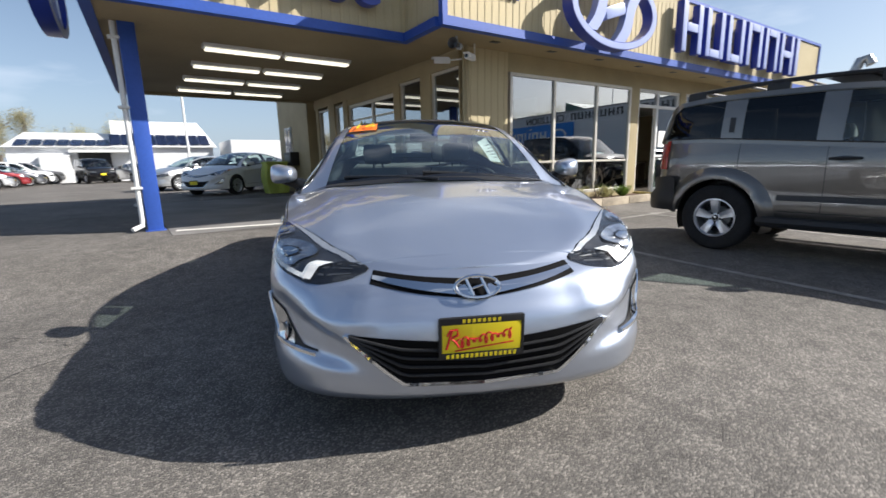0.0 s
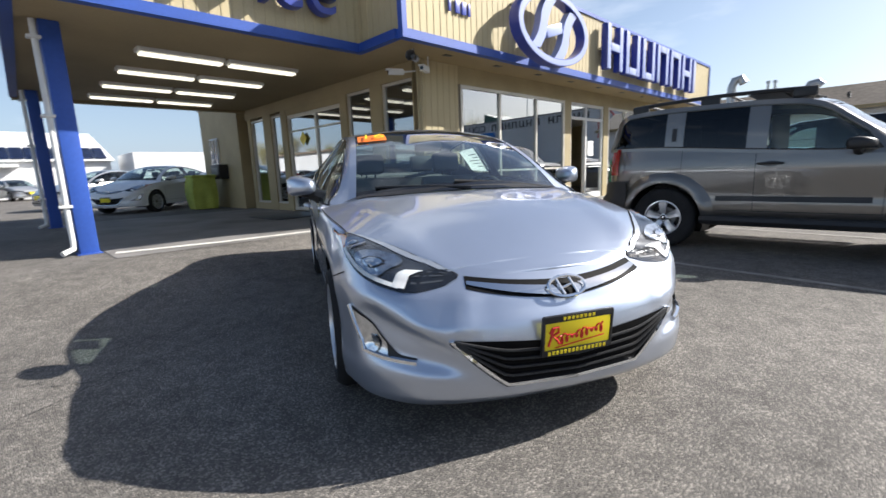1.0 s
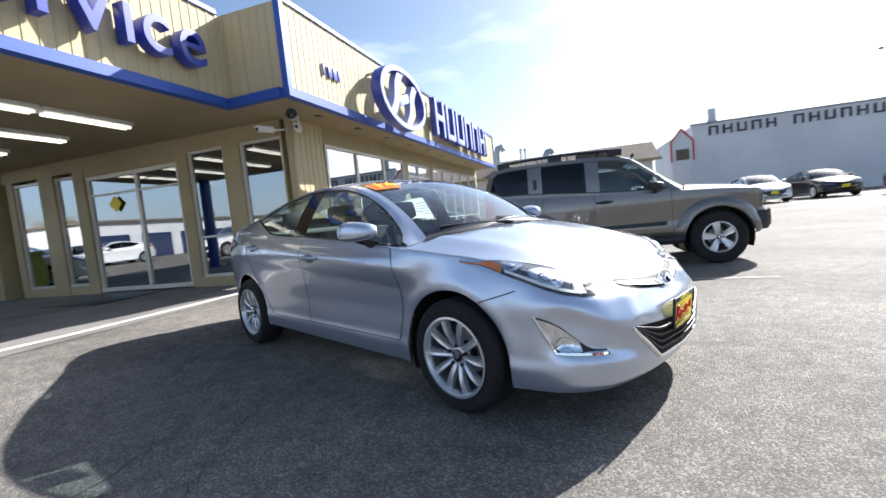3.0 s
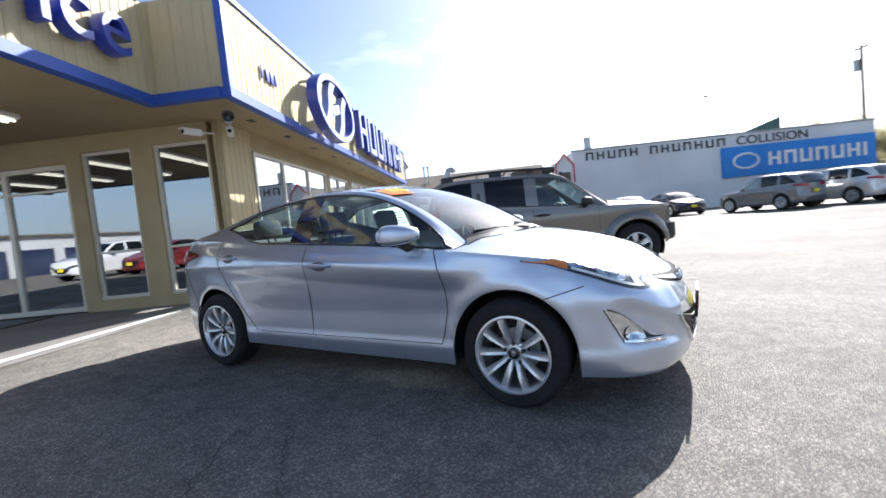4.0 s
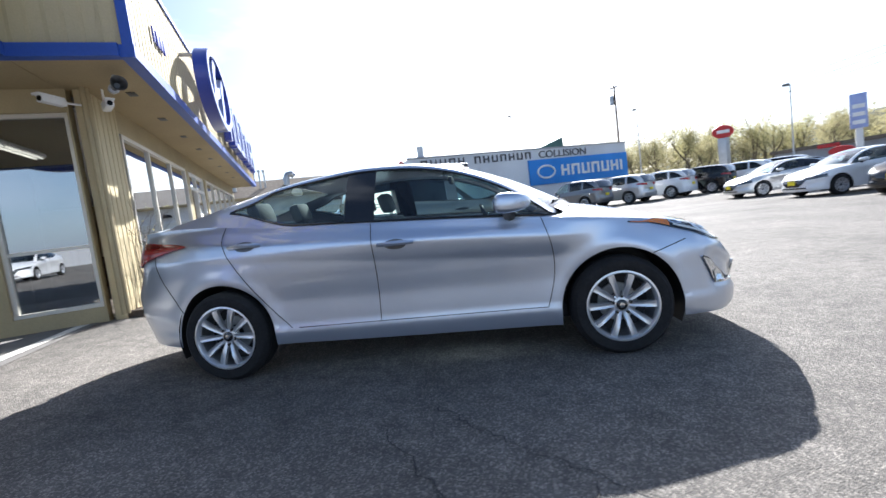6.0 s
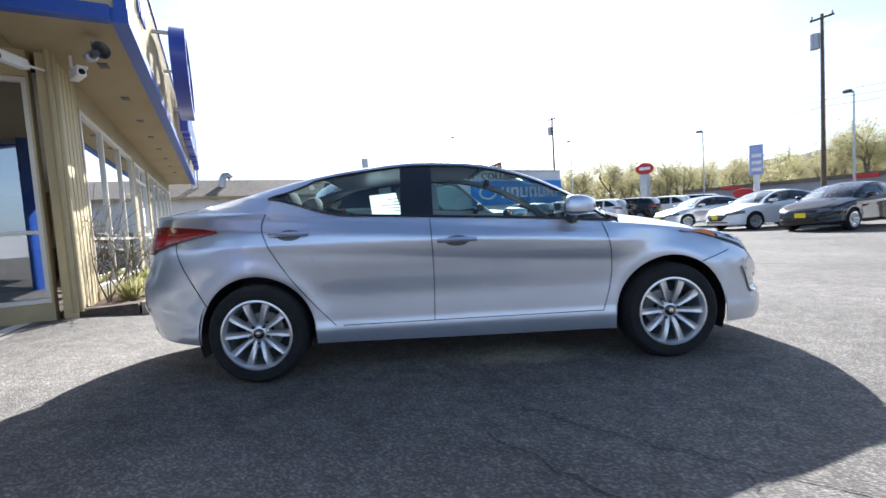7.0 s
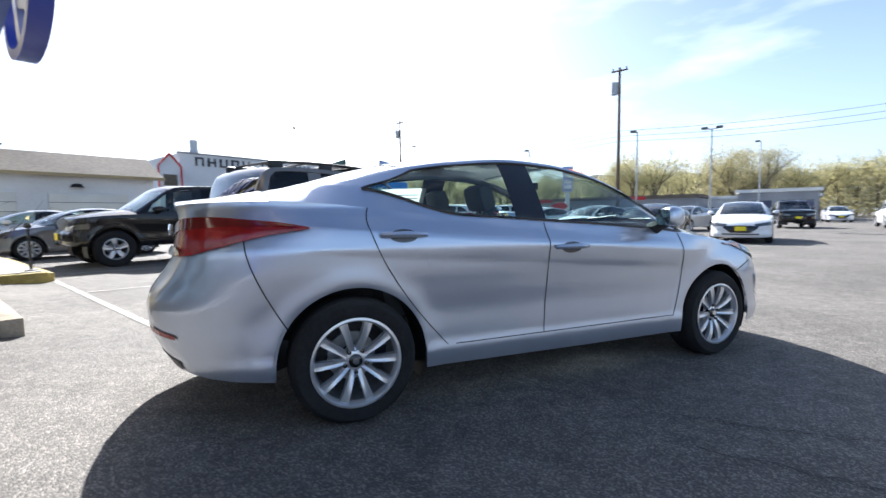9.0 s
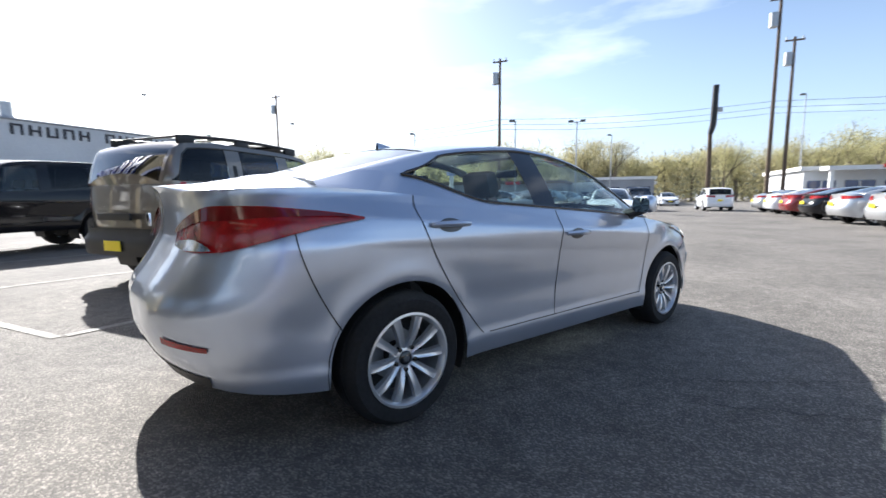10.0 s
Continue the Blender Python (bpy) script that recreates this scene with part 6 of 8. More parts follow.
# ---- signs on the showroom ----
def oval_sign(label, m):
    """A deep oval ring with a slanted letter-like mark, as plain shapes; faces towards -y, centred on m."""
    sg = thing("oval_sign", label, "sign", m)
    A, H, D = 1.19, 0.645, 0.2

    def ring(bm, a0, h0, a1, h1, y0, y1):
        n = 56
        loops = []
        for (a, h, y) in ((a0, h0, y1), (a0, h0, y0), (a1, h1, y0), (a1, h1, y1)):
            loops.append([bm.verts.new((a * math.cos(2 * math.pi * k / n), y, h * math.sin(2 * math.pi * k / n))) for k in range(n)])
        for i in range(4):
            p, q = loops[i], loops[(i + 1) % 4]
            for k in range(n):
                bm.faces.new((p[k], p[(k + 1) % n], q[(k + 1) % n], q[k]))
        bmesh.ops.recalc_face_normals(bm, faces=bm.faces)
        return bm
    part("ring", ring(bmesh.new(), A, H, A - 0.15, H - 0.125, -D, 0.0), M["sign_blue"], sg)
    part("ring_face", ring(bmesh.new(), A - 0.012, H - 0.012, A - 0.138, H - 0.113, -D - 0.006, -D), M["sign_face"], sg)

    def bar(x0, z0, x1, z1, w):
        bm = bmesh.new()
        n = 12
        for i in range(n + 1):
            f = i / n
            c = Vector((x0 + (x1 - x0) * f + 0.06 * math.sin(math.pi * 2 * f), 0, z0 + (z1 - z0) * f))
            ww = w * (0.75 + 0.5 * abs(f - 0.5))
            for dx, y in ((-ww, -D + 0.02), (ww, -D + 0.02), (ww, -0.04), (-ww, -0.04)):
                bm.verts.new(c + Vector((dx, y, 0)))
        bm.verts.ensure_lookup_table()
        for i in range(n):
            for k in range(4):
                a, b = i * 4 + k, i * 4 + (k + 1) % 4
                bm.faces.new((bm.verts[a], bm.verts[b], bm.verts[b + 4], bm.verts[a + 4]))
        bmesh.ops.recalc_face_normals(bm, faces=bm.faces)
        return bm
    part("slant_bar", bar(-0.66, -0.4, -0.1, 0.53, 0.15), M["sign_face"], sg)
    part("slant_bar", bar(0.1, -0.53, 0.66, 0.4, 0.15), M["sign_face"], sg)
    part("cross_bar", box((-0.28, -D + 0.03, -0.11), (0.28, -0.05, 0.09), 0.03, Matrix.Rotation(radians(-18), 4, "Y")), M["sign_face"], sg)
    for x in (-0.85, 0.85):
        part("standoff", tube([(x, -0.05, 0.36), (x, 0.37, 0.36)], 0.03), M["steel"], sg)
    return sg


oval_sign("deep blue oval ring sign with a slanted mark on the fascia", Matrix.Translation((7.3, FY - 0.22, 3.63)))
oval_sign("deep blue oval ring sign on the canopy's end", Matrix.Translation((CX0 - 0.36, 8.3, 3.62)) @ Matrix.Rotation(radians(-90), 4, "Z"))

# row of block shapes standing in for the maker's lettering
nl = 7
for i in range(nl):
    x = 9.72 + i * (16.55 - 9.72) / nl
    w, z0, z1, d = 0.80, 3.27, 4.26, 0.16
    if i == nl - 1:
        bars = [((0, z0), (0.2, z1))]
    else:
        cross = ((0.18, 3.68), (0.62, 3.86)) if i in (0, 5) else (((0.18, z0), (0.62, z0 + 0.18)) if i in (1, 2) else ((0.18, z1 - 0.18), (0.62, z1)))
        bars = [((0, z0), (0.18, z1)), ((0.62, z0), (w, z1)), cross]
    sg = thing("sign_block", "raised blue sign block with pale face on the fascia", "sign", Matrix.Translation((x, FY - 0.08, 0)), "fascia sign blocks")
    for (a, b), (c, e) in bars:
        s1 = part("block", box((a, -d, b), (c, -0.01, e), 0.008), M["sign_blue"], sg)
        part("standoff", tube([((a + c) / 2, -0.02, (b + e) / 2), ((a + c) / 2, 0.1, (b + e) / 2)], 0.02, 6), M["steel"], s1)
        part("block_face", box((a + 0.012, -d - 0.008, b + 0.012), (c - 0.012, -d - 0.001, e - 0.012), 0.003), M["sign_face"], s1)


def lettering(name, text, size, depth, material, m, label, align="LEFT", parent=None):
    c = bpy.data.curves.new(name, "FONT")
    c.body, c.size, c.extrude, c.align_x, c.bevel_depth = text, size, depth / 2, align, 0.004
    c.resolution_u = 6
    t = new(name, c)
    me = bpy.data.meshes.new_from_object(t.evaluated_get(bpy.context.evaluated_depsgraph_get()))
    bpy.data.objects.remove(t)
    me.materials.clear()
    me.materials.append(material)
    ob = new(name, me)
    ob.matrix_basis = m
    if parent is not None:
        ob.parent = parent
        return ob
    return tagged(ob, label, "sign")


# the word on the canopy fascia, letter by letter
x = 3.44
for ch, w in (("e", 0.52), ("c", 0.49), ("i", 0.24), ("v", 0.5), ("r", 0.36), ("e", 0.53), ("S", 0.62)):
    x -= w
    lettering("sign_letter", ch, 0.98, 0.16, M["sign_blue"], pose(x, SY - 0.13, 3.41, 90, 0, 0), "raised blue letter on the canopy fascia")["group"] = "canopy lettering"
# street number, as bars
for i in range(4):
    tagged(part("number_bar", box((4.83 + 0.15 * i, FY - 0.04, 3.55), (4.83 + 0.15 * i + (0.05 if i in (0, 3) else 0.1), FY - 0.015, 3.74), 0.004), M["sign_blue"]),
           "dark raised number bar on the cream fascia", "sign", "number bars")

# ---- canopy posts, downpipes and lights ----
for px, py in ((0.2, 7.62), (0.3, 12.9)):
    po = thing("canopy_post", "square blue steel post holding up the canopy", "post", group="canopy posts")
    zb = terrain(px, py)
    part("shaft", box((px - 0.1, py - 0.1, zb - 0.02), (px + 0.1, py + 0.1, ZS), 0.012), M["blue"], po)
    part("base_plate", box((px - 0.13, py - 0.13, zb - 0.005), (px + 0.13, py + 0.13, zb + 0.015), 0.004), M["blue"], po)
    pi = thing("downpipe", "white rainwater downpipe strapped beside a blue post", "pipe", group="downpipes")
    part("pipe", tube([(px - 0.15, py - 0.06, ZS - 0.01), (px - 0.15, py - 0.06, zb + 0.2), (px - 0.16, py - 0.08, zb + 0.09), (px - 0.28, py - 0.16, zb + 0.045)], 0.034, 10), M["white_metal"], pi)
    for z in (0.8, 1.9, 2.8):
        part("strap", box((px - 0.225, py - 0.115, z), (px - 0.09, py - 0.005, z + 0.035), 0.004), M["white_metal"], pi)
for y in (8.2, 9.65, 11.15, 12.65):
    for x0 in (1.2, 2.48):
        li = thing("ceiling_light", "twin fluorescent strip light on the tan canopy ceiling", "light", Matrix.Translation((x0, y, ZS)), "canopy strip lights")
        part("housing", box((0, -0.11, -0.06), (1.22, 0.11, 0.0), 0.008), M["white_metal"], li)
        for dy in (-0.05, 0.05):
            part("tube", tube([(0.03, dy, -0.085), (1.19, dy, -0.085)], 0.019, 8), M["tube"], li)
# corner loudspeaker, cameras, conduits
ho = thing("horn_speaker", "grey horn loudspeaker under the soffit corner", "speaker", Matrix.Translation((4.36, 5.68, 2.87)) @ Matrix.Rotation(radians(-62), 4, "Z"))
part("horn", add_lathe(bmesh.new(), [(0.03, 0.1), (0.035, 0.0), (0.05, -0.06), (0.078, -0.11), (0.083, -0.12), (0.07, -0.11), (0.03, -0.02), (0.001, -0.02)], 24), M["alloy_dark"], ho)
part("driver", add_lathe(bmesh.new(), [(0.001, 0.17), (0.05, 0.165), (0.055, 0.1), (0.03, 0.09)], 16), M["steel"], ho)
part("bracket", box((-0.015, 0.02, 0.0), (0.015, 0.06, 0.13)), M["steel"], ho)
for cx_, cy_, rz, arm in ((4.6, 6.355, -28, [(0.1, 0, 0.01), (0.22, 0, 0.02), (0.4, 0, 0.04)]), (4.86, 5.93, 25, [(0.1, 0, 0.03), (0.15, 0, 0.1), (0.15, 0, 0.25)])):
    cm = thing("security_camera", "white bullet security camera on a wall bracket", "camera", pose(cx_, cy_, 2.785, 0, 0, rz), "corner cameras")
    part("camera_body", box((-0.16, -0.045, -0.04), (0.12, 0.045, 0.045), 0.02), M["white_metal"], cm)
    part("lens_hood", box((-0.2, -0.05, 0.03), (0.1, 0.05, 0.055), 0.01), M["white_metal"], cm)
    part("lens", tube([(-0.165, 0, 0), (-0.16, 0, 0)], 0.03, 12), M["gloss_black"], cm)
    part("arm", tube(arm, 0.014), M["white_metal"], cm)
for dx in (0.0, 0.09):
    cd = thing("conduit", "cream painted conduit running down the corner pier", "pipe", group="corner conduits")
    part("pipe", tube([(4.9 + dx * 0.4, 6.17 - dx * 0.4, ZS), (4.9 + dx * 0.4, 6.17 - dx * 0.4, 0.25)], 0.03, 8), M["cream_trim"], cd)
# the front and the roof stand two degrees off the glazed wall
SWING = Matrix.Translation((3.91, 5.38, 0)) @ Matrix.Rotation(radians(-2.15), 4, "Z") @ Matrix.Translation((-3.91, -5.4, 0))
FRONT = ("fascia_", "trim", "roof_deck", "canopy_roof", "ceiling_soffit", "ceiling_canopy", "ceiling_showroom", "floor_showroom", "soffit_vent", "oval_sign", "sign_block",
         "sign_letter", "number_bar", "wall_front", "wall_pier_door", "wall_corner", "wall_end", "window_1", "window_2", "door_1")
for ob in list(bpy.data.objects):
    if ob.parent is None and ob.name.startswith(FRONT) and not ob.name.startswith("trim_rear"):
        ob.matrix_basis = SWING @ ob.matrix_basis
# fittings on the rear block
wb = thing("wall_window", "small white-framed window in the rear block", "window")
part("window_frame", box((4.7, 15.5, 1.5), (4.75, 16.2, 2.4), 0.01), M["white_metal"], wb)
part("pane", box((4.69, 15.55, 1.55), (4.699, 16.15, 2.35)), M["solar"], wb)
part("window_bar", box((4.68, 15.83, 1.55), (4.698, 15.87, 2.35)), M["white_metal"], wb)
ac = thing("wall_box", "black metal box fixed to the rear block's wall", "cabinet")
part("casing", box((4.45, 14.9, 1.1), (4.75, 15.6, 1.55), 0.02), M["black_plastic"], ac)
part("vent_panel", box((4.442, 15.0, 1.2), (4.452, 15.5, 1.45), 0.004), M["alloy_dark"], ac)
# lime-green covered bin
gb = thing("covered_bin", "bin draped in a bright lime-green cover", "bin", Matrix.Translation((4.05, 15.4, terrain(4, 16))))
bm = bmesh.new()


def drape(u, v):
    a = 2 * math.pi * u
    sq = 1 / max(abs(math.cos(a)), abs(math.sin(a))) ** 0.75
    r = 0.37 * sq * (0.92 + 0.16 * math.sin(math.pi * v) + 0.05 * math.sin(5 * a + 4 * v) + 0.035 * math.sin(9 * a) * (1 - v))
    return Vector((r * math.cos(a), r * math.sin(a), 1.0 * v + 0.02))


add_grid(bm, drape, 48, 8)
part("cover", bm, M["green_cloth"], gb, weld=0.001)
part("lid", box((-0.36, -0.36, 0.97), (0.36, 0.36, 1.06), 0.06), M["green_cloth"], gb)
# door mat under the canopy
tagged(part("door_mat", box((3.5, 9.2, terrain(4, 9) + 0.006), (4.85, 10.6, terrain(4, 9) + 0.022), 0.006), M["black_plastic"]), "black rubber mat before the double doors", "mat")

# showroom furniture seen through the glass
for dx, dy in ((6.6, 8.4), (12.6, 8.2), (14.4, 9.0)):
    de = thing("desk", "plain wooden desk inside the showroom", "desk", Matrix.Translation((dx, dy, 0.2)), "showroom desks")
    part("desktop", box((-0.8, -0.4, 0.72), (0.8, 0.4, 0.76), 0.006), M["wood_pole"], de)
    for x in (-0.7, 0.7):
        part("leg_panel", box((x - 0.03, -0.36, 0), (x + 0.03, 0.36, 0.72), 0.004), M["wood_pole"], de)
    ch = thing("office_chair", "dark padded office chair behind a desk", "chair", Matrix.Translation((dx + 0.1, dy + 0.75, 0.2)), "showroom chairs")
    part("seat", box((-0.25, -0.25, 0.42), (0.25, 0.25, 0.5), 0.03), M["dash"], ch)
    part("backrest", box((-0.23, 0.2, 0.5), (0.23, 0.28, 1.05), 0.04), M["dash"], ch)
    part("stem", tube([(0, 0, 0.08), (0, 0, 0.43)], 0.03), M["steel"], ch)
    for k in range(5):
        a = 2 * math.pi * k / 5
        part("foot", tube([(0, 0, 0.1), (0.28 * math.cos(a), 0.28 * math.sin(a), 0.04)], 0.02), M["steel"], ch)

# ---- planter, walkway, kerbs ----
def kerb(name, p0, p1, material, label, width=0.15, h=0.15):
    """A run of kerb stones, each a bevelled piece."""
    p0, p1 = Vector(p0), Vector(p1)
    L = (p1 - p0).length
    n = max(1, round(L / 0.9))
    root = thing(name, label, "kerb", kind="structure")
    ang = math.atan2(p1.y - p0.y, p1.x - p0.x)
    me = mesh_of("kerb_stone", box((-L / n / 2 + 0.004, -width / 2, -0.1), (L / n / 2 - 0.004, width / 2, h), 0.02), material)
    for i in range(n):
        c = p0.lerp(p1, (i + 0.5) / n)
        o = new("kerb_stone", me)
        o.parent = root
        o.matrix_basis = Matrix.Translation((c.x, c.y, terrain(c.x, c.y))) @ Matrix.Rotation(ang, 4, "Z")
    return root


kerb("kerb", (5.06, 5.53), (9.95, 5.5), M["kerb_tan"], "tan weathered kerb along the planter bed")
# end kerb's colour holds the shade of a face turned from the sun
kerb("kerb_end", (5.1, 5.62), (5.1, 6.24), M["kerb_shaded"], "timber kerb closing the planter bed, coloured dark for its shaded side", h=0.1)
kerb("kerb_walk_end", (10.05, 4.5), (10.05, 6.1), M["yellow_kerb"], "kerb with worn yellow paint at the walkway's end")
kerb("kerb_walk", (10.14, 4.48), (17.0, 4.48), M["yellow_kerb"], "kerb with worn yellow paint along the walkway")
slab("walkway", (10.13, 4.56, -0.05), (17.6, 6.2, 0.2), M["concrete"], "raised grey concrete walkway before the showroom door", "pavement", 0.01)
bed = bmesh.new()
add_grid(bed, lambda u, v: Vector((5.18 + 4.8 * u, 5.6 + 0.64 * v, 0.24 + 0.03 * noise.noise(Vector((u * 18, v * 4, 0))))), 50, 8)
tagged(part("planting_bed", bed, M["mulch"]), "planting bed of dark bark mulch", "soil", kind="structure")


def leafy(bm, c, n, r, size, rng, up=0.4):
    """Adds n small leaf blades round c."""
    for _ in range(n):
        d = Vector((rng.gauss(0, 1), rng.gauss(0, 1), rng.gauss(0, 0.8)))
        if d.length < 1e-3:
            continue
        p = c + d.normalized() * r * rng.random() ** 0.5
        a, b = Vector((rng.gauss(0, 1), rng.gauss(0, 1), rng.gauss(0, 1))).normalized(), Vector((rng.gauss(0, 1), rng.gauss(0, 1), rng.gauss(0, 1) + up)).normalized()
        s = size * rng.uniform(0.6, 1.3)
        a, b = a * s * 0.5, b * s
        bm.faces.new([bm.verts.new(q) for q in (p - a, p + b * 0.4 - a * 0.3, p + b, p + a)])


def branchy(bm, p, d, length, radius, depth, rng, tips, spread=0.6):
    q = p + d * length
    add_tube(bm, [p, p.lerp(q, 0.5) + Vector((rng.uniform(-1, 1), rng.uniform(-1, 1), 0)) * length * 0.05, q], [radius, radius * 0.85, radius * 0.65], 6 if depth > 1 else 4, False)
    if depth == 0:
        tips.append(q)
        return
    tips.append(q)
    for _ in range(rng.choice((2, 3))):
        nd = (d + Vector((rng.gauss(0, spread), rng.gauss(0, spread), rng.gauss(0.12, 0.3)))).normalized()
        branchy(bm, q if rng.random() < 0.6 else p.lerp(q, rng.uniform(0.5, 0.95)), nd, length * rng.uniform(0.62, 0.85), radius * 0.6, depth - 1, rng, tips, spread)


rng = random.Random(5)
for bx, by, hgt in ((5.5, 5.95, 0.56), (5.95, 5.86, 0.5), (6.45, 5.9, 0.44), (7.2, 5.85, 0.34), (8.3, 5.8, 0.3)):
    sh = thing("bare_shrub", "spring shrub with thin bare stems and few leaves", "shrub", Matrix.Translation((bx, by, 0.23)), "planter shrubs")
    tips = []
    for _ in range(4):
        bm = bmesh.new()
        branchy(bm, Vector((rng.uniform(-0.06, 0.06), rng.uniform(-0.06, 0.06), 0)), Vector((rng.gauss(0, 0.3), rng.gauss(0, 0.25), 1)).normalized(), hgt, 0.009, 3, rng, tips, 0.5)
        part("stem", bm, M["bark"], sh)
    lf = bmesh.new()
    for t in tips:
        if rng.random() < 0.12:
            leafy(lf, t, 2, 0.04, 0.035, rng)
    part("foliage", lf, M["leaf_spring"], sh, smooth=False)
for bx, by in ((5.65, 5.75), (5.95, 5.7), (6.3, 5.75), (6.9, 5.8), (7.6, 5.75), (8.6, 5.8), (9.2, 5.75)):
    gr = thing("leafy_clump", "low clump of yellow-green spring leaves", "plant", Matrix.Translation((bx, by, 0.24)), "planter clumps")
    bm = bmesh.new()
    for _ in range(130):
        a, r = rng.uniform(0, 2 * math.pi), rng.uniform(0.02, 0.16)
        p0 = Vector((r * 0.4 * math.cos(a), r * 0.4 * math.sin(a), 0))
        p1 = p0 + Vector((math.cos(a) * r, math.sin(a) * r, rng.uniform(0.08, 0.24)))
        w = Vector((-math.sin(a), math.cos(a), 0)) * 0.012
        bm.faces.new([bm.verts.new(q) for q in (p0 - w, p0 + w, p1 + w * 0.6, p1 + Vector((0.01, 0, 0.03)), p1 - w * 0.6)])
    part("blade_tuft", bm, M["leaf_spring"] if rng.random() < 0.6 else M["leaf_green"], gr, smooth=False)
bo = thing("bollard", "dark green steel bollard at the walkway", "bollard", Matrix.Translation((11.6, 5.5, 0.2)))
part("post", tube([(0, 0, 0), (0, 0, 0.95)], 0.11, 16), M["green_paint"], bo)
part("cap", add_lathe(bmesh.new(), [(0.11, 0.95), (0.1, 1.0), (0.05, 1.03), (0.001, 1.04)], 16, "z"), M["green_paint"], bo)
sp_ = thing("marker_post", "slim black marker post at the kerb's end", "post", Matrix.Translation((10.4, 4.66, 0.2)))
part("post", tube([(0, 0, 0), (0, 0, 0.72)], 0.02, 10), M["black_plastic"], sp_)
part("knob", add_lathe(bmesh.new(), [(0.001, 0.72), (0.05, 0.74), (0.055, 0.78), (0.03, 0.82), (0.001, 0.825)], 14, "z"), M["black_plastic"], sp_)
part("foot_plate", tube([(0, 0, 0), (0, 0, 0.02)], 0.09, 14), M["steel"], sp_)


# ---- other vehicles ----
def basic_lamps(car, B, kind, plate_at=None):
    """Lamps, grille and plates of a car seen from some way off."""
    p = B.p
    low = p["sill"][2][1]
    zf = p["front"][-3][0]
    xf, xr = p["outline"][0][0], p["outline"][-1][0]
    for k in (1, -1):
        zt = p["shoulder"][0][1]
        part("headlamp", shell_patch(B, 0.07, B.s_at(1.75), lambda u: zf - 0.13 + 0.05 * u, lambda u: zf - 0.045 + 0.07 * u, 0.014, 10, 3, (k,)), M["headlamp_dark"], car)
        part("tail_lamp", shell_patch(B, B.s_at(xr + (0.55 if kind == "sedan" else 0.35)), 0.945, lambda u: zt - 0.1 - 0.08 * u, lambda u: zt - 0.03, 0.014, 10, 3, (k,)), M["lens_red"], car)
    part("grille", shell_patch(B, 0.0, 0.085, lambda u: low + 0.1 + 0.16 * max(u - 0.55, 0) / 0.45, lambda u: zf - 0.1 - 0.02 * u, 0.008, 14, 4), M["gloss_black"], car)
    part("lower_intake", shell_patch(B, 0.0, 0.09, lambda u: low + 0.03, lambda u: low + 0.075, 0.008, 10, 2), M["black_plastic"], car)
    part("front_plate", box((xf + 0.015, -0.155, low + 0.17), (xf + 0.025, 0.155, low + 0.31), 0.003), M["plate_yellow"], car)
    part("rear_plate", box((xr - 0.03, -0.155, low + 0.42), (xr - 0.01, 0.155, low + 0.56), 0.003), M["plate_yellow"], car)


BUILT = {}


def park(kind, colour, x, y, heading, label, group="lot cars", scale=1.0):
    """Parks a car of a kind and colour; later ones of the same sort are copies."""
    m = pose(x, y, terrain(x, y), 0, 0, heading) @ Matrix.Scale(scale, 4)
    if (kind, colour) in BUILT:
        return tagged(copy_thing(BUILT[kind, colour], m), label, "car", group)
    base = {"sedan": SEDAN, "crossover": CROSSOVER, "wagon": SUV, "pickup": PICKUP}[kind]
    car, B = make_car("parked_" + kind, label, base, PAINT[colour], m, 0, group, glass="car_glass_dark", spokes=5 if kind == "wagon" else 10, tail_style=kind)
    basic_lamps(car, B, kind)
    BUILT[kind, colour] = car
    return car


# behind the canopy
wc, WB = make_car("white_sedan", "white compact sedan parked behind the canopy", SEDAN, PAINT["white"], pose(3.4, 17.5, 0.19, 0, 0, 220), 1)
sedan_details(wc, WB, False, "white")
number_plate(wc, Matrix.Translation((2.262, 0.0, 0.43)), M["black_plastic"], False)
park("crossover", "navy", 6.9, 20.8, 195, "dark blue crossover parked behind a white sedan", "cars behind the canopy")
park("sedan", "pale", 2.6, 22.3, 203, "pale silver sedan parked behind the canopy", "cars behind the canopy")
for i, (col, kd) in enumerate((("white", "sedan"), ("black", "sedan"), ("pale", "sedan"), ("red", "sedan"), ("grey", "sedan"), ("white", "crossover"), ("grey", "crossover"), ("white", "crossover"))):
    park(kd, col, -8.2 + 0.35 * i, 29.0 + 2.75 * i, 12, f"{col} {kd} in the far row of stock cars", "far stock row")
park("wagon", "black", -1.9, 41.8, -75, "black off-roader parked before a white garage", "cars at the garage")
park("sedan", "pale", 0.6, 42.6, -70, "pale sedan parked before a white garage", "cars at the garage")
park("sedan", "grey", 4.6, 41.5, -70, "dark sedan parked before a white garage", "cars at the garage")
park("sedan", "red", 6.9, 40.5, -70, "dark red sedan parked before a white garage", "cars at the garage")
park("sedan", "red", -8.6, 16.6, 12, "dark red sedan in the stock row by the drive", "near stock row")
park("crossover", "white", -8.3, 19.6, 12, "white crossover in the stock row by the drive", "near stock row")
# nosed in beyond the grey wagon
park("wagon", "black", 13.1, 1.55, 90, "large black off-roader parked nose-in", "cars by the walkway", 1.08)
park("sedan", "grey", 16.9, 2.55, 90, "dark grey sedan parked nose-in", "cars by the walkway")
park("sedan", "pale", 20.3, 3.2, 90, "pale silver sedan parked nose-in", "cars by the walkway")
park("sedan", "white", 24.6, -7.4, 180, "white sedan parked by the body shop", "cars by the body shop")
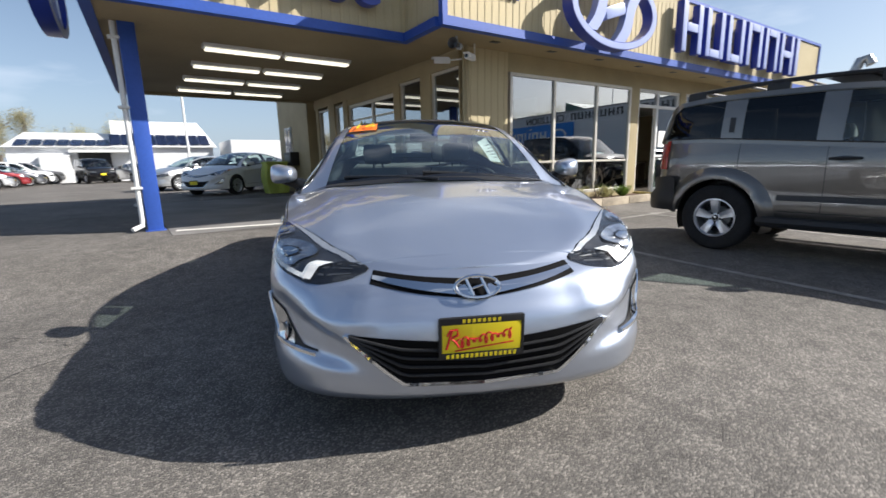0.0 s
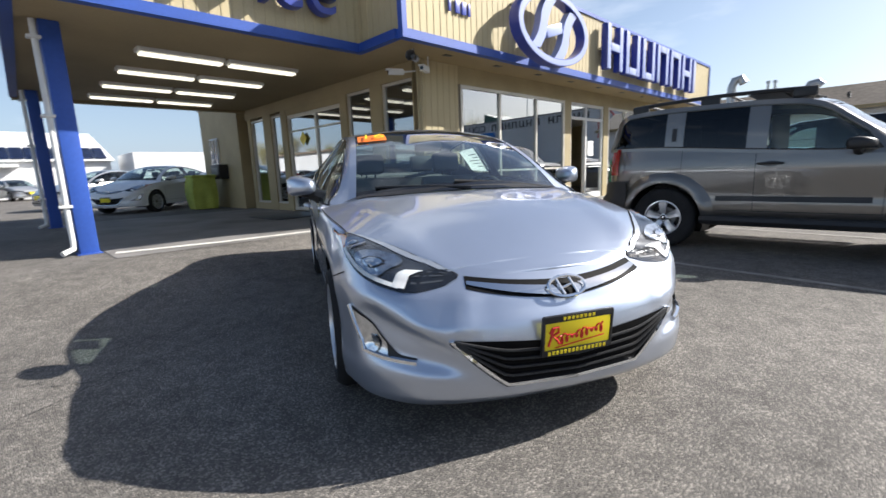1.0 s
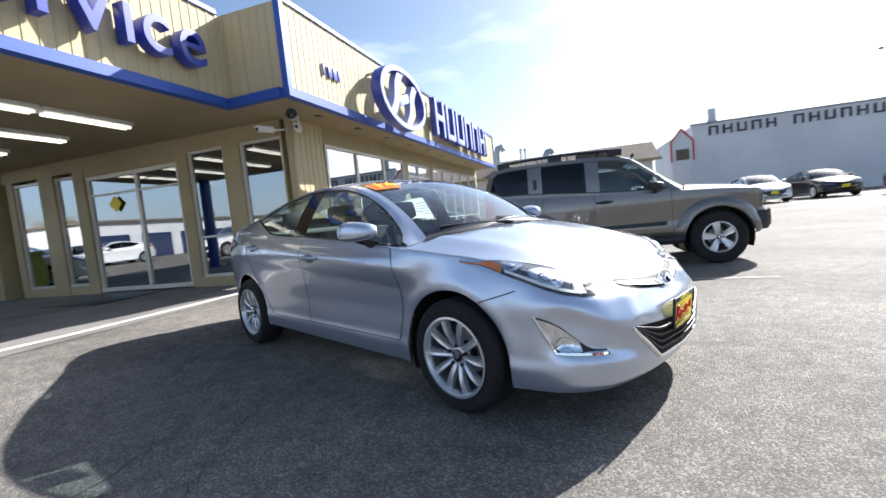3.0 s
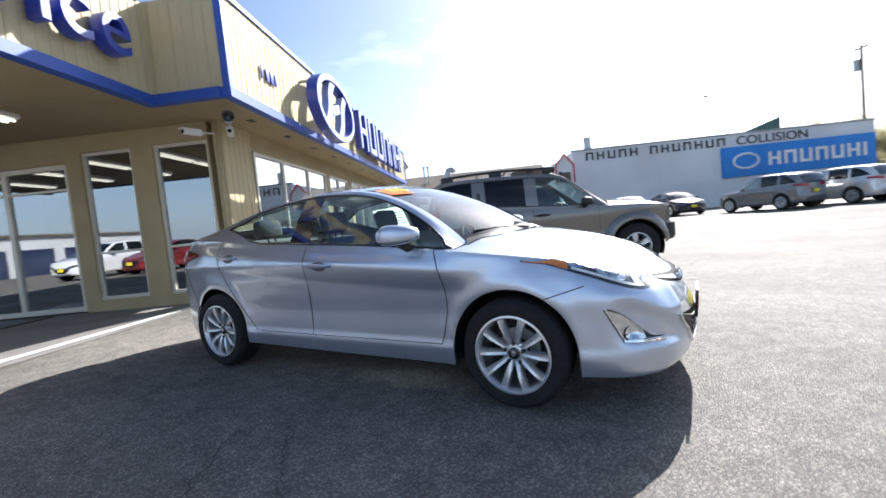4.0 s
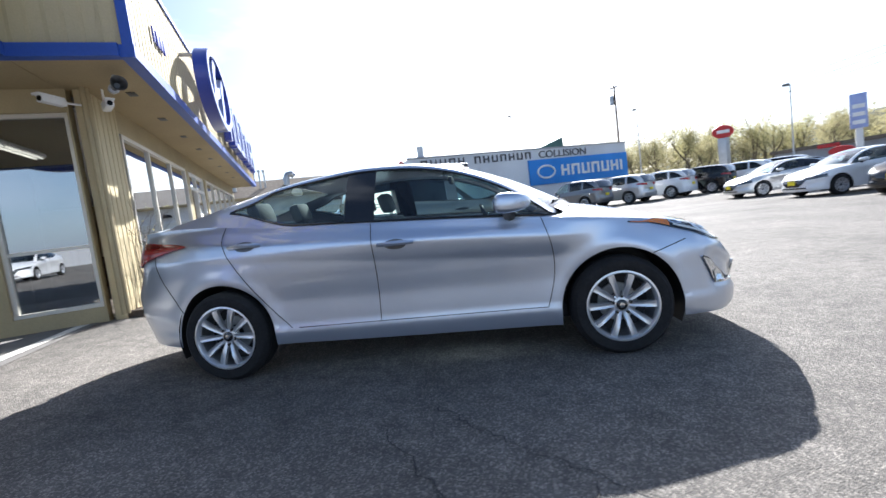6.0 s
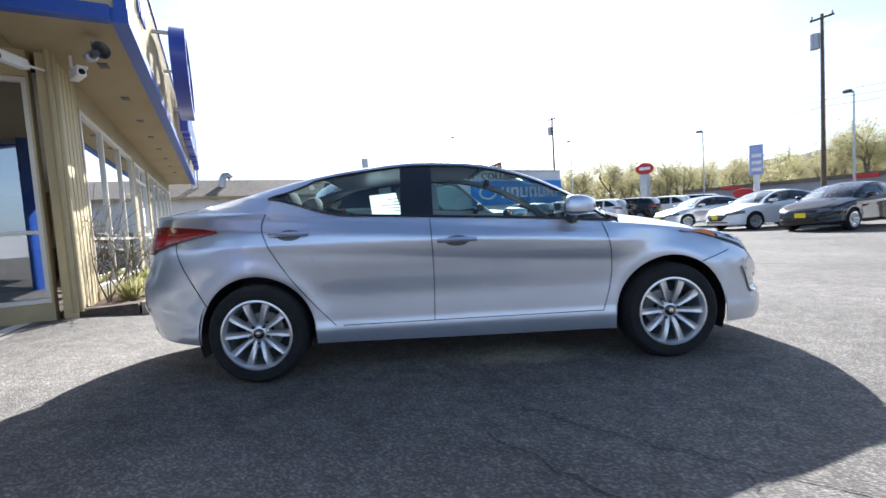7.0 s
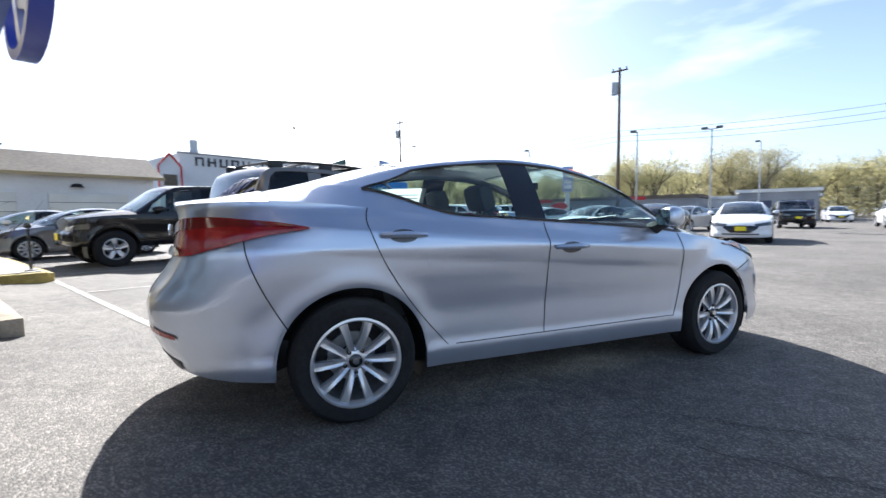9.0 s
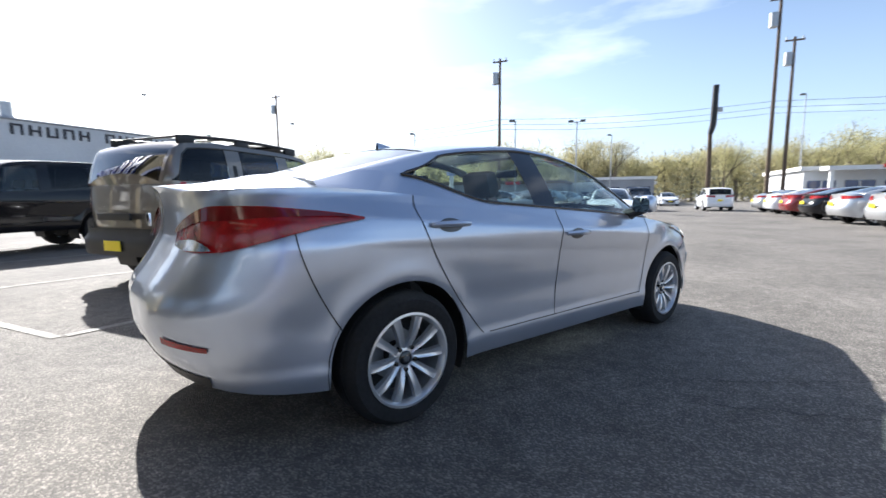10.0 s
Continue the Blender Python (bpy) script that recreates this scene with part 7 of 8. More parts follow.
park("sedan", "black", 25.2, -10.4, 180, "black sedan parked by the body shop", "cars by the body shop")
# crossovers with their tails to the lane
for i, (col, kd) in enumerate((("grey", "crossover"), ("pale", "crossover"), ("white", "crossover"), ("black", "crossover"), ("white", "crossover"), ("navy", "crossover"))):
    park(kd, col, 19.9 - 0.5 * i, -12.3 - 2.65 * i, 16, f"{col} crossover with its tail to the lane", "crossover row")
# sedans facing the lane
for col, x, y, h in (("black", 4.6, -13.1, 80), ("white", 7.3, -14.2, 68), ("pale", 11.0, -16.3, 66)):
    park("sedan", col, x, y, h, f"{col} sedan facing the lane in the middle row", "middle row")
park("sedan", "white", 1.6, -13.6, 93, "white sedan with a dark grille facing the lane", "middle row")
for i, col in enumerate(("pale", "white", "black", "pale")):
    park("sedan", col, 14.0 - 3.0 * i, -22.2 - 0.2 * i, 75, f"{col} sedan in the second row of the lot", "second row")
park("pickup", "black", 0.2, -29.5, 100, "black pickup parked across the lot", "far lot")
park("crossover", "white", -4.9, -31.0, -88, "white crossover standing in the lane", "far lot")
for i, col in enumerate(("black", "pale", "pale", "black", "red", "white", "pale")):
    park("sedan", col, -8.3 - 0.1 * i, -8.2 - 3.3 * i, 186, f"{col} sedan with its tail to the lane", "tail-out row")
for i, col in enumerate(("white", "grey", "white", "pale", "black", "white")):
    park("sedan", col, -3.0 + 3.1 * i - (8 if i > 3 else 0), -47.0 + 0.6 * (i % 2), 95, f"{col} sedan far across the lot", "far lot")
# stock facing the showroom glass
for i, (col, kd) in enumerate((("white", "sedan"), ("pale", "crossover"), ("red", "sedan"), ("white", "crossover"), ("grey", "sedan"))):
    park(kd, col, -17.0, 16.5 + 3.0 * i, 0, f"{col} {kd} in the row across the drive", "row across the drive")


# ---- buildings round the lot ----
def prism(name, lo, hi, z0, z1, mt, label, category="building"):
    b = thing(name, label, category)
    part("wall_block", box((lo[0], lo[1], z0), (hi[0], hi[1], z1)), mt, b, smooth=False)
    return b


# body shop: long white wall with wording and a blue banner
SX = 36.0
shop = prism("body_shop", (SX, -32.0), (SX + 16, -7.4), 0, 5.98, M["pale_wall"], "long white body shop with a blue banner on its wall")
part("parapet", box((SX - 0.1, -32.1, 5.98), (SX + 0.3, -7.3, 6.1), 0.02), M["grey_wall"], shop)
word = lettering("wall_word", "COLLISION", 0.98, 0.06, M["ink"], pose(SX - 0.03, -20.9, 5.12, 90, 0, -90), "", parent=shop)
word.scale.x = 1.18
y = -8.5
for n in (5, 7):
    for i in range(n):
        lb = new("letter_shape")
        lb.parent = shop
        pieces = [((SX - 0.08, y - 0.15, 5.12), (SX, y, 5.78)), ((SX - 0.08, y - 0.62, 5.12), (SX, y - 0.5, 5.78)), ((SX - 0.08, y - 0.5, (5.66, 5.38, 5.12)[i % 3]), (SX, y - 0.15, (5.78, 5.5, 5.24)[i % 3]))]
        for lo, hi in pieces:
            part("bar", box(lo, hi), M["ink"], lb, smooth=False)
        y -= 0.92
    y -= 0.75
bn = thing("banner", "blue banner with white plain shapes on a white wall", "banner")
part("sheet", box((SX - 0.2, -31.9, 2.45), (SX + 0.01, -19.6, 4.95), 0.01), M["banner"], bn)
oval = bmesh.new()
ring = [Vector((SX - 0.24, -21.5 + 1.0 * math.cos(a), 3.7 + 0.6 * math.sin(a))) for a in (2 * math.pi * i / 32 for i in range(33))]
add_tube(oval, ring, 0.1, 6, False)
part("oval", oval, M["white_paint"], bn)
for i in range(7):
    yy = -23.3 - 1.26 * i
    s_ = part("white_block", box((SX - 0.26, yy - 0.26, 3.15), (SX - 0.21, yy, 4.25)), M["white_paint"], bn, smooth=False)
    if i < 6:
        zc = (3.6, 4.02, 3.15, 4.02, 3.15, 3.6)[i]
        part("white_bar", box((SX - 0.26, yy - 0.98, 3.15), (SX - 0.21, yy - 0.72, 4.25)), M["white_paint"], s_, smooth=False)
        part("white_bar", box((SX - 0.26, yy - 0.72, zc), (SX - 0.21, yy - 0.26, zc + 0.23)), M["white_paint"], s_, smooth=False)
gr = thing("green_gable_roof", "dark green gable end behind the body shop", "roof")
bm = bmesh.new()
vs = [bm.verts.new(c) for c in ((52, -22, 5), (52, -36, 5), (52, -36, 9.6), (58, -22, 5), (58, -36, 5), (58, -36, 9.6))]
for f in ((0, 1, 2), (3, 5, 4), (0, 2, 5, 3), (1, 4, 5, 2), (0, 3, 4, 1)):
    bm.faces.new([vs[i] for i in f])
part("gable", bm, M["dark_green"], gr, smooth=False)
vt = thing("roof_vent", "grey sheet-metal vent stack on a roof", "vent", Matrix.Translation((38.3, -9.4, 5.9)), "roof vents")
part("duct", tube([(0, 0, 0), (0, 0, 0.7), (0, 0, 1.5)], [0.42, 0.3, 0.3], 14), M["steel"], vt)
part("skirt", add_lathe(bmesh.new(), [(0.6, 0.0), (0.35, 0.6)], 16, "z"), M["steel"], vt)
# brown-roofed garage behind the showroom
ga = thing("garage_block", "low white garage block with a brown shingle roof", "building")
part("wall_block", box((29.5, -3.5, 0), (44, 32, 3.45)), M["pale_wall"], ga, smooth=False)
bm = bmesh.new()
vs = [bm.verts.new(c) for c in ((29.0, -3.9, 3.45), (29.0, 32.5, 3.45), (31.6, 32.5, 4.75), (31.6, -3.9, 4.75), (44.5, -3.9, 3.4), (44.5, 32.5, 3.4))]
for f in ((0, 3, 2, 1), (3, 4, 5, 2), (0, 4, 3), (1, 2, 5), (0, 1, 5, 4)):
    bm.faces.new([vs[i] for i in f])
part("roof", bm, M["roof_brown"], ga, smooth=False)
part("fascia_board", box((28.95, -3.95, 3.3), (29.06, 32.5, 3.47)), M["soffit"], ga, smooth=False)
for i in range(5):
    y0 = -2.2 + 4.6 * i
    d_ = part("garage_door", box((29.42, y0, 0.1), (29.52, y0 + 3.4, 2.45), 0.01), M["alu"], ga)
    for j in range(1, 5):
        part("panel_joint", box((29.405, y0, 0.1 + 0.47 * j), (29.43, y0 + 3.4, 0.1 + 0.47 * j + 0.03)), M["alloy_dark"], d_, smooth=False)
wl = thing("wall_lamp", "dark wall lamp on the white garage", "lamp", Matrix.Translation((29.4, 0.05, 2.85)))
part("shade", add_lathe(bmesh.new(), [(0.001, 0.14), (0.2, 0.1), (0.3, -0.08), (0.26, -0.08), (0.001, 0.06)], 16, "z"), M["black_plastic"], wl)
part("arm", tube([(0.15, 0, 0.1), (0, 0, 0.12)], 0.03), M["black_plastic"], wl)
for vx, vy, h in ((30.2, 6.6, 1.6), (30.6, 3.2, 0.9)):
    v2 = thing("roof_vent", "grey gooseneck vent on the garage roof", "vent", Matrix.Translation((vx, vy, 4.0)), "roof vents")
    part("duct", tube([(0, 0, 0), (0, 0, h * 0.75), (0.05, -0.12, h), (0.05, -0.4, h * 1.05), (0.05, -0.55, h * 0.85)], 0.22, 12), M["steel"], v2)
for vx, vy in ((30.3, 4.9), (30.4, 4.6)):
    v2 = thing("vent_pipe", "thin vent pipe on the garage roof", "vent", Matrix.Translation((vx, vy, 4.0)), "roof pipes")
    part("pipe", tube([(0, 0, 0), (0, 0, 1.2)], 0.06, 8), M["steel"], v2)
    part("cap", tube([(0, 0, 1.2), (0, 0, 1.32)], 0.1, 8), M["steel"], v2)
gt = thing("gabled_sign", "white gabled sign with red edging beside the body shop", "sign", Matrix.Translation((35.5, -6.55, 0)))
bm = bmesh.new()
shape = ((-0.75, 0), (0.75, 0), (0.75, 4.9), (0.0, 5.8), (-0.75, 4.9))
vs = [bm.verts.new((x_, y_, z_)) for x_ in (0.0, 0.2) for y_, z_ in shape]
bm.faces.new(vs[:5])
bm.faces.new(vs[5:][::-1])
for i in range(5):
    bm.faces.new((vs[i], vs[i + 5], vs[(i + 1) % 5 + 5], vs[(i + 1) % 5]))
bmesh.ops.recalc_face_normals(bm, faces=bm.faces)
part("panel", bm, M["pale_wall"], gt, smooth=False)
for i in range(1, 5):
    (y0, z0), (y1, z1) = shape[i], shape[(i + 1) % 5]
    part("edging", tube([(-0.03, y0, max(z0, 3.4)), (-0.03, y1, max(z1, 3.4))], 0.07, 6), M["sign_red"], gt)
part("arched_panel", box((-0.07, -0.45, 3.5), (-0.01, 0.45, 4.3), 0.02), M["roof_brown"], gt)


def low_building(name, x0, y0, x1, y1, h, mt, label, face_y, bays, roof_mt):
    b = thing(name, label, "building")
    part("wall_block", box((x0, y0, 0), (x1, y1, h)), mt, b, smooth=False)
    part("roof_edge", box((x0 - 0.3, y0 - 0.3, h), (x1 + 0.3, y1 + 0.3, h + 0.35)), roof_mt, b, smooth=False)
    w = (x1 - x0) / bays
    for i in range(bays):
        a = x0 + w * (i + 0.12)
        yy = y1 if face_y > 0 else y0
        wn_ = part("window", box((a, yy - 0.04, 0.7), (a + w * 0.76, yy + 0.04, h - 0.9)), M["solar"], b, smooth=False)
        part("window_frame", box((a + w * 0.36, yy - 0.06, 0.7), (a + w * 0.4, yy + 0.06, h - 0.9)), M["white_metal"], wn_, smooth=False)
    return b


lb1 = low_building("low_showroom", 8, -60, 30, -46.5, 2.6, M["grey_wall"], "low grey showroom with a dark roof edge", 1, 9, M["roof_brown"])
for x in (24.0, 13.0):
    part("red_sign", box((x, -46.3, 2.5), (x + 1.8, -46.1, 2.85), 0.03), M["sign_red"], lb1)
low_building("white_warehouse", -2, -72, 16, -54, 2.5, M["pale_wall"], "long white warehouse across the lot", 1, 6, M["white_paint"])
low_building("white_warehouse_end", -2, -70, 5, -53.6, 3.1, M["grey_wall"], "taller end of the white warehouse", 1, 2, M["white_paint"])
rs = low_building("glazed_showroom", -40, -54, -13.5, -42.5, 3.2, M["pale_wall"], "white glazed showroom with a canopy across the lot", 1, 10, M["white_paint"])
part("red_sign", box((-21, -40.2, 3.2), (-18, -40.1, 3.5), 0.03), M["sign_red"], rs)
for i in range(6):
    part("canopy_column", box((-38 + 4.6 * i, -40.7, 0), (-37.7 + 4.6 * i, -40.4, 3.1)), M["white_paint"], rs, smooth=False)
part("canopy", box((-41, -42.5, 3.1), (-14.5, -40.2, 3.45)), M["white_paint"], rs, smooth=False)
# white garage with solar panels, seen beneath the canopy
so = thing("solar_garage", "long white garage with solar panels along its roof", "building")
part("wall_block", box((-7.4, 47.5, 0), (7.0, 58, 3.1)), M["pale_wall"], so, smooth=False)
for x0, x1, zr in ((-7.6, -0.7, 4.5), (-0.7, 7.3, 5.7)):
    bm = bmesh.new()
    vs = [bm.verts.new(c) for c in ((x0, 47.1, 3.05), (x1, 47.1, 3.05), (x1 - (0.8 if x1 > 5 else 0), 52.5, zr), (x0 + (0.8 if x0 < -5 else 0), 52.5, zr), (x0, 58.4, 3.05), (x1, 58.4, 3.05))]
    for f in ((0, 1, 2, 3), (3, 2, 5, 4), (0, 3, 4), (1, 5, 2), (0, 4, 5, 1)):
        bm.faces.new([vs[i] for i in f])
    part("roof", bm, M["white_paint"], so, smooth=False)
for i in range(16):
    x0 = -6.9 + 0.86 * i
    zr = 4.5 if x0 < -0.9 else 5.7
    sl = (zr - 3.05) / 5.4
    bm = bmesh.new()
    vs = [bm.verts.new(c) for c in ((x0, 47.3, 3.05 + 0.2 * sl + 0.1), (x0 + 0.78, 47.3, 3.05 + 0.2 * sl + 0.1), (x0 + 0.78, 49.3, 3.05 + 2.2 * sl + 0.12), (x0, 49.3, 3.05 + 2.2 * sl + 0.12))]
    bm.faces.new(vs)
    bmesh.ops.solidify(bm, geom=bm.faces[:], thickness=0.05)
    part("solar_panel", bm, M["solar"], so, smooth=False)
part("garage_opening", box((-3.1, 47.35, 0.1), (-0.9, 47.52, 2.6)), M["black_plastic"], so, smooth=False)
part("awning", box((-3.6, 46.4, 2.6), (1.2, 47.5, 2.8)), M["white_paint"], so, smooth=False)
part("side_lean_to", box((-5.4, 46.2, 0), (-3.6, 47.5, 2.4)), M["pale_wall"], so, smooth=False)
prism("shed", (8.0, 44), (16, 50), 0, 3.6, M["pale_wall"], "plain white shed beyond the canopy")
fp = thing("flagpole", "tall white flagpole beyond the canopy", "pole", Matrix.Translation((4.1, 39.5, 0.19)))
part("pole", tube([(0, 0, 0), (0, 0, 6.6)], [0.1, 0.07], 10), M["white_metal"], fp)
part("finial", add_lathe(bmesh.new(), [(0.001, 6.6), (0.1, 6.68), (0.001, 6.8)], 10, "z"), M["white_metal"], fp)
# plain buildings that close the view behind the walk
prism("long_hall", (-62, -20), (-48, 45), 0, 2.4, M["grey_wall"], "plain long grey hall across the drive")
wh = prism("white_hall", (-36, 37), (-12, 50), 0, 3.3, M["pale_wall"], "long white hall with a dark roof edge across the drive")
part("roof_edge", box((-36.2, 36.8, 3.3), (-11.8, 50.2, 3.5)), M["roof_brown"], wh, smooth=False)
for i in range(6):
    part("hall_door", box((-35 + 3.9 * i, 36.9, 0.05), (-32.2 + 3.9 * i, 37.02, 2.3)), M["solar"], wh, smooth=False)
prism("grey_hall", (-60, -60), (-46, -26), 0, 4.8, M["grey_wall"], "plain grey hall across the drive")


# ---- poles, lamps and signs ----
def street_lamp(x, y, h, heads, label):
    s = thing("street_lamp", label, "lamp", Matrix.Translation((x, y, terrain(x, y))), "lot lamps")
    part("pole", tube([(0, 0, 0), (0, 0, h)], [0.08, 0.05], 8), M["steel"], s)
    part("base", tube([(0, 0, 0), (0, 0, 0.7)], 0.25, 12), M["concrete"], s)
    for i in range(heads):
        a = -0.5 + i * 1.0 if heads > 1 else 0.3
        part("arm", tube([(0, 0, h - 0.1), (a, 0, h)], 0.04, 6), M["steel"], s)
        part("lamp_head", box((a - 0.22, -0.16, h - 0.06), (a + 0.22, 0.16, h + 0.12), 0.04), M["alloy_dark"], s)
    return s


def utility_pole(x, y, h, label, lean=0.0, arm=True):
    s = thing("utility_pole", label, "pole", Matrix.Translation((x, y, terrain(x, y))), "utility poles")
    part("pole", tube([(0, 0, 0), (lean * 0.5, 0, h * 0.5), (lean, 0, h)], [0.15, 0.12, 0.09], 10), M["wood_pole"], s)
    if arm:
        part("crossarm", box((lean - 0.6, -0.05, h - 0.28), (lean + 0.6, 0.05, h - 0.17), 0.01), M["wood_pole"], s)
        for dx in (-0.5, 0.5):
            part("insulator", tube([(lean + dx, 0, h - 0.16), (lean + dx, 0, h + 0.02)], 0.05, 8), M["steel"], s)
        part("transformer", tube([(lean + 0.35, 0.1, h - 2.0), (lean + 0.35, 0.1, h - 1.1)], 0.26, 12), M["steel"], s)
    return s


utility_pole(37.3, -32.4, 12.3, "wooden utility pole with a crossarm and transformers")
utility_pole(10.9, -29.4, 12.2, "tall dark wooden utility pole with a transformer")
utility_pole(-7.95, -30.5, 14.2, "tall dark wooden utility pole by the lane")
utility_pole(-9.85, -34.2, 12.5, "dark wooden utility pole by the lane")
s = thing("cut_pole", "dark kinked pole with a thicker top", "pole", Matrix.Translation((-5.35, -37.1, -0.02)))
part("lower_pole", tube([(0, 0, 0), (0, 0, 3.5), (0.06, 0, 6.6)], [0.2, 0.18, 0.17], 10), M["wood_pole"], s)
part("upper_pole", tube([(0.06, 0, 6.2), (-0.12, 0, 7.0), (-0.17, 0, 10.2)], [0.2, 0.26, 0.24], 10), M["black_plastic"], s)
part("bracket", box((-0.75, -0.1, 8.0), (-0.3, 0.1, 8.35), 0.03), M["steel"], s)
street_lamp(10.0, -31.2, 7.5, 1, "dark single-headed lot lamp")
street_lamp(5.2, -33.6, 7.5, 2, "tall double-headed lot lamp")
street_lamp(-15.7, -51.2, 11.4, 1, "tall single-headed lot lamp far off")
street_lamp(22.0, -36.0, 7.6, 1, "slim single-headed lot lamp far off")
street_lamp(38.6, -36.6, 9.9, 1, "slim single-headed lot lamp behind the body shop")
street_lamp(53.0, -28.4, 13.0, 1, "slim single-headed lot lamp by the crossovers")
street_lamp(3.0, -52.0, 8.5, 1, "slim single-headed lot lamp by the warehouse")
for k_, (z_, sag) in enumerate(((6.6, 0.4), (7.0, 0.4), (7.4, 0.35))):
    wr = thing("overhead_wire", "thin dark overhead wire slung between poles", "wire", group="overhead wires")
    P = [(60, -26), (37.3, -32.4), (10.9, -29.4), (-8.0, -30.5), (-48, -34)]
    for (xa, ya), (xb, yb) in zip(P, P[1:]):
        part("span", tube([(xa + (xb - xa) * i / 12, ya + (yb - ya) * i / 12, z_ - sag * math.sin(math.pi * i / 12)) for i in range(13)], 0.014, 4), M["black_plastic"], wr)
rd = thing("pylon_sign", "red oval sign on a grey column", "sign", Matrix.Translation((33.6, -43.8, -0.02)))
part("column", box((-0.5, -0.3, 0), (0.5, 0.3, 5.3), 0.03), M["steel"], rd)
bm = bmesh.new()
add_lathe(bm, [(0.001, -0.16), (1.0, -0.14), (1.08, 0.0), (1.0, 0.14), (0.001, 0.16)], 28, "y")
bmesh.ops.transform(bm, matrix=Matrix.Translation((0, 0, 6.0)) @ Matrix.Rotation(radians(40), 4, "Z") @ Matrix.Diagonal((0.98, 1, 0.68, 1)), verts=bm.verts)
part("oval_panel", bm, M["sign_red"], rd)
part("white_bar", box((-0.6, 0.17, 5.82), (0.6, 0.2, 6.18), 0.01, Matrix.Rotation(radians(40), 4, "Z")), M["white_paint"], rd)
rd2 = thing("oval_board", "low red oval board beyond the crossovers", "sign", Matrix.Translation((17.5, -33.5, -0.02)))
bm = bmesh.new()
add_lathe(bm, [(0.001, -0.1), (0.95, -0.08), (1.0, 0.0), (0.95, 0.08), (0.001, 0.1)], 24, "y")
bmesh.ops.transform(bm, matrix=Matrix.Translation((0, 0, 1.8)) @ Matrix.Diagonal((0.8, 1, 0.36, 1)), verts=bm.verts)
part("oval_panel", bm, M["sign_red"], rd2)
part("leg", box((-0.1, -0.08, 0), (0.1, 0.08, 1.5), 0.01), M["steel"], rd2)
py_ = thing("pylon_sign", "slim blue and white pylon sign across the lot", "sign", pose(18.7, -38.2, -0.02, 0, 0, 30) @ Matrix.Diagonal((0.72, 0.72, 1.0, 1.0)))
part("column", box((-0.3, -0.15, 0), (0.3, 0.15, 4.0), 0.02), M["white_metal"], py_)
part("panel", box((-0.7, -0.2, 3.4), (0.7, 0.2, 6.0), 0.04), M["sign_face"], py_)
for z_ in (3.7, 4.3, 4.9):
    part("white_bar", box((-0.5, 0.2, z_), (0.5, 0.23, z_ + 0.3), 0.01), M["white_paint"], py_)

# ---- trees and hills ----
def make_tree(name, label, h, leaf, density, seed, bare=0.3):
    """A spring tree: tapered trunk, forking limbs and a ragged crown of small leaf blades."""
    r = random.Random(seed)
    t = thing(name, label, "tree", group="far trees")
    bm, tips = bmesh.new(), []
    branchy(bm, Vector((0, 0, -0.1)), Vector((r.uniform(-0.05, 0.05), r.uniform(-0.05, 0.05), 1)).normalized(), h * 0.3, h * 0.018, 4, r, tips, 0.42)
    part("trunk", bm, M["bark"], t)
    cr = bmesh.new()
    for c in tips:
        if c.z > h * 0.22 and r.random() > bare:
            leafy(cr, c, int(density * 3.2), h * 0.12, h * 0.013, r)
    part("crown", cr, leaf, t, smooth=False)
    return t


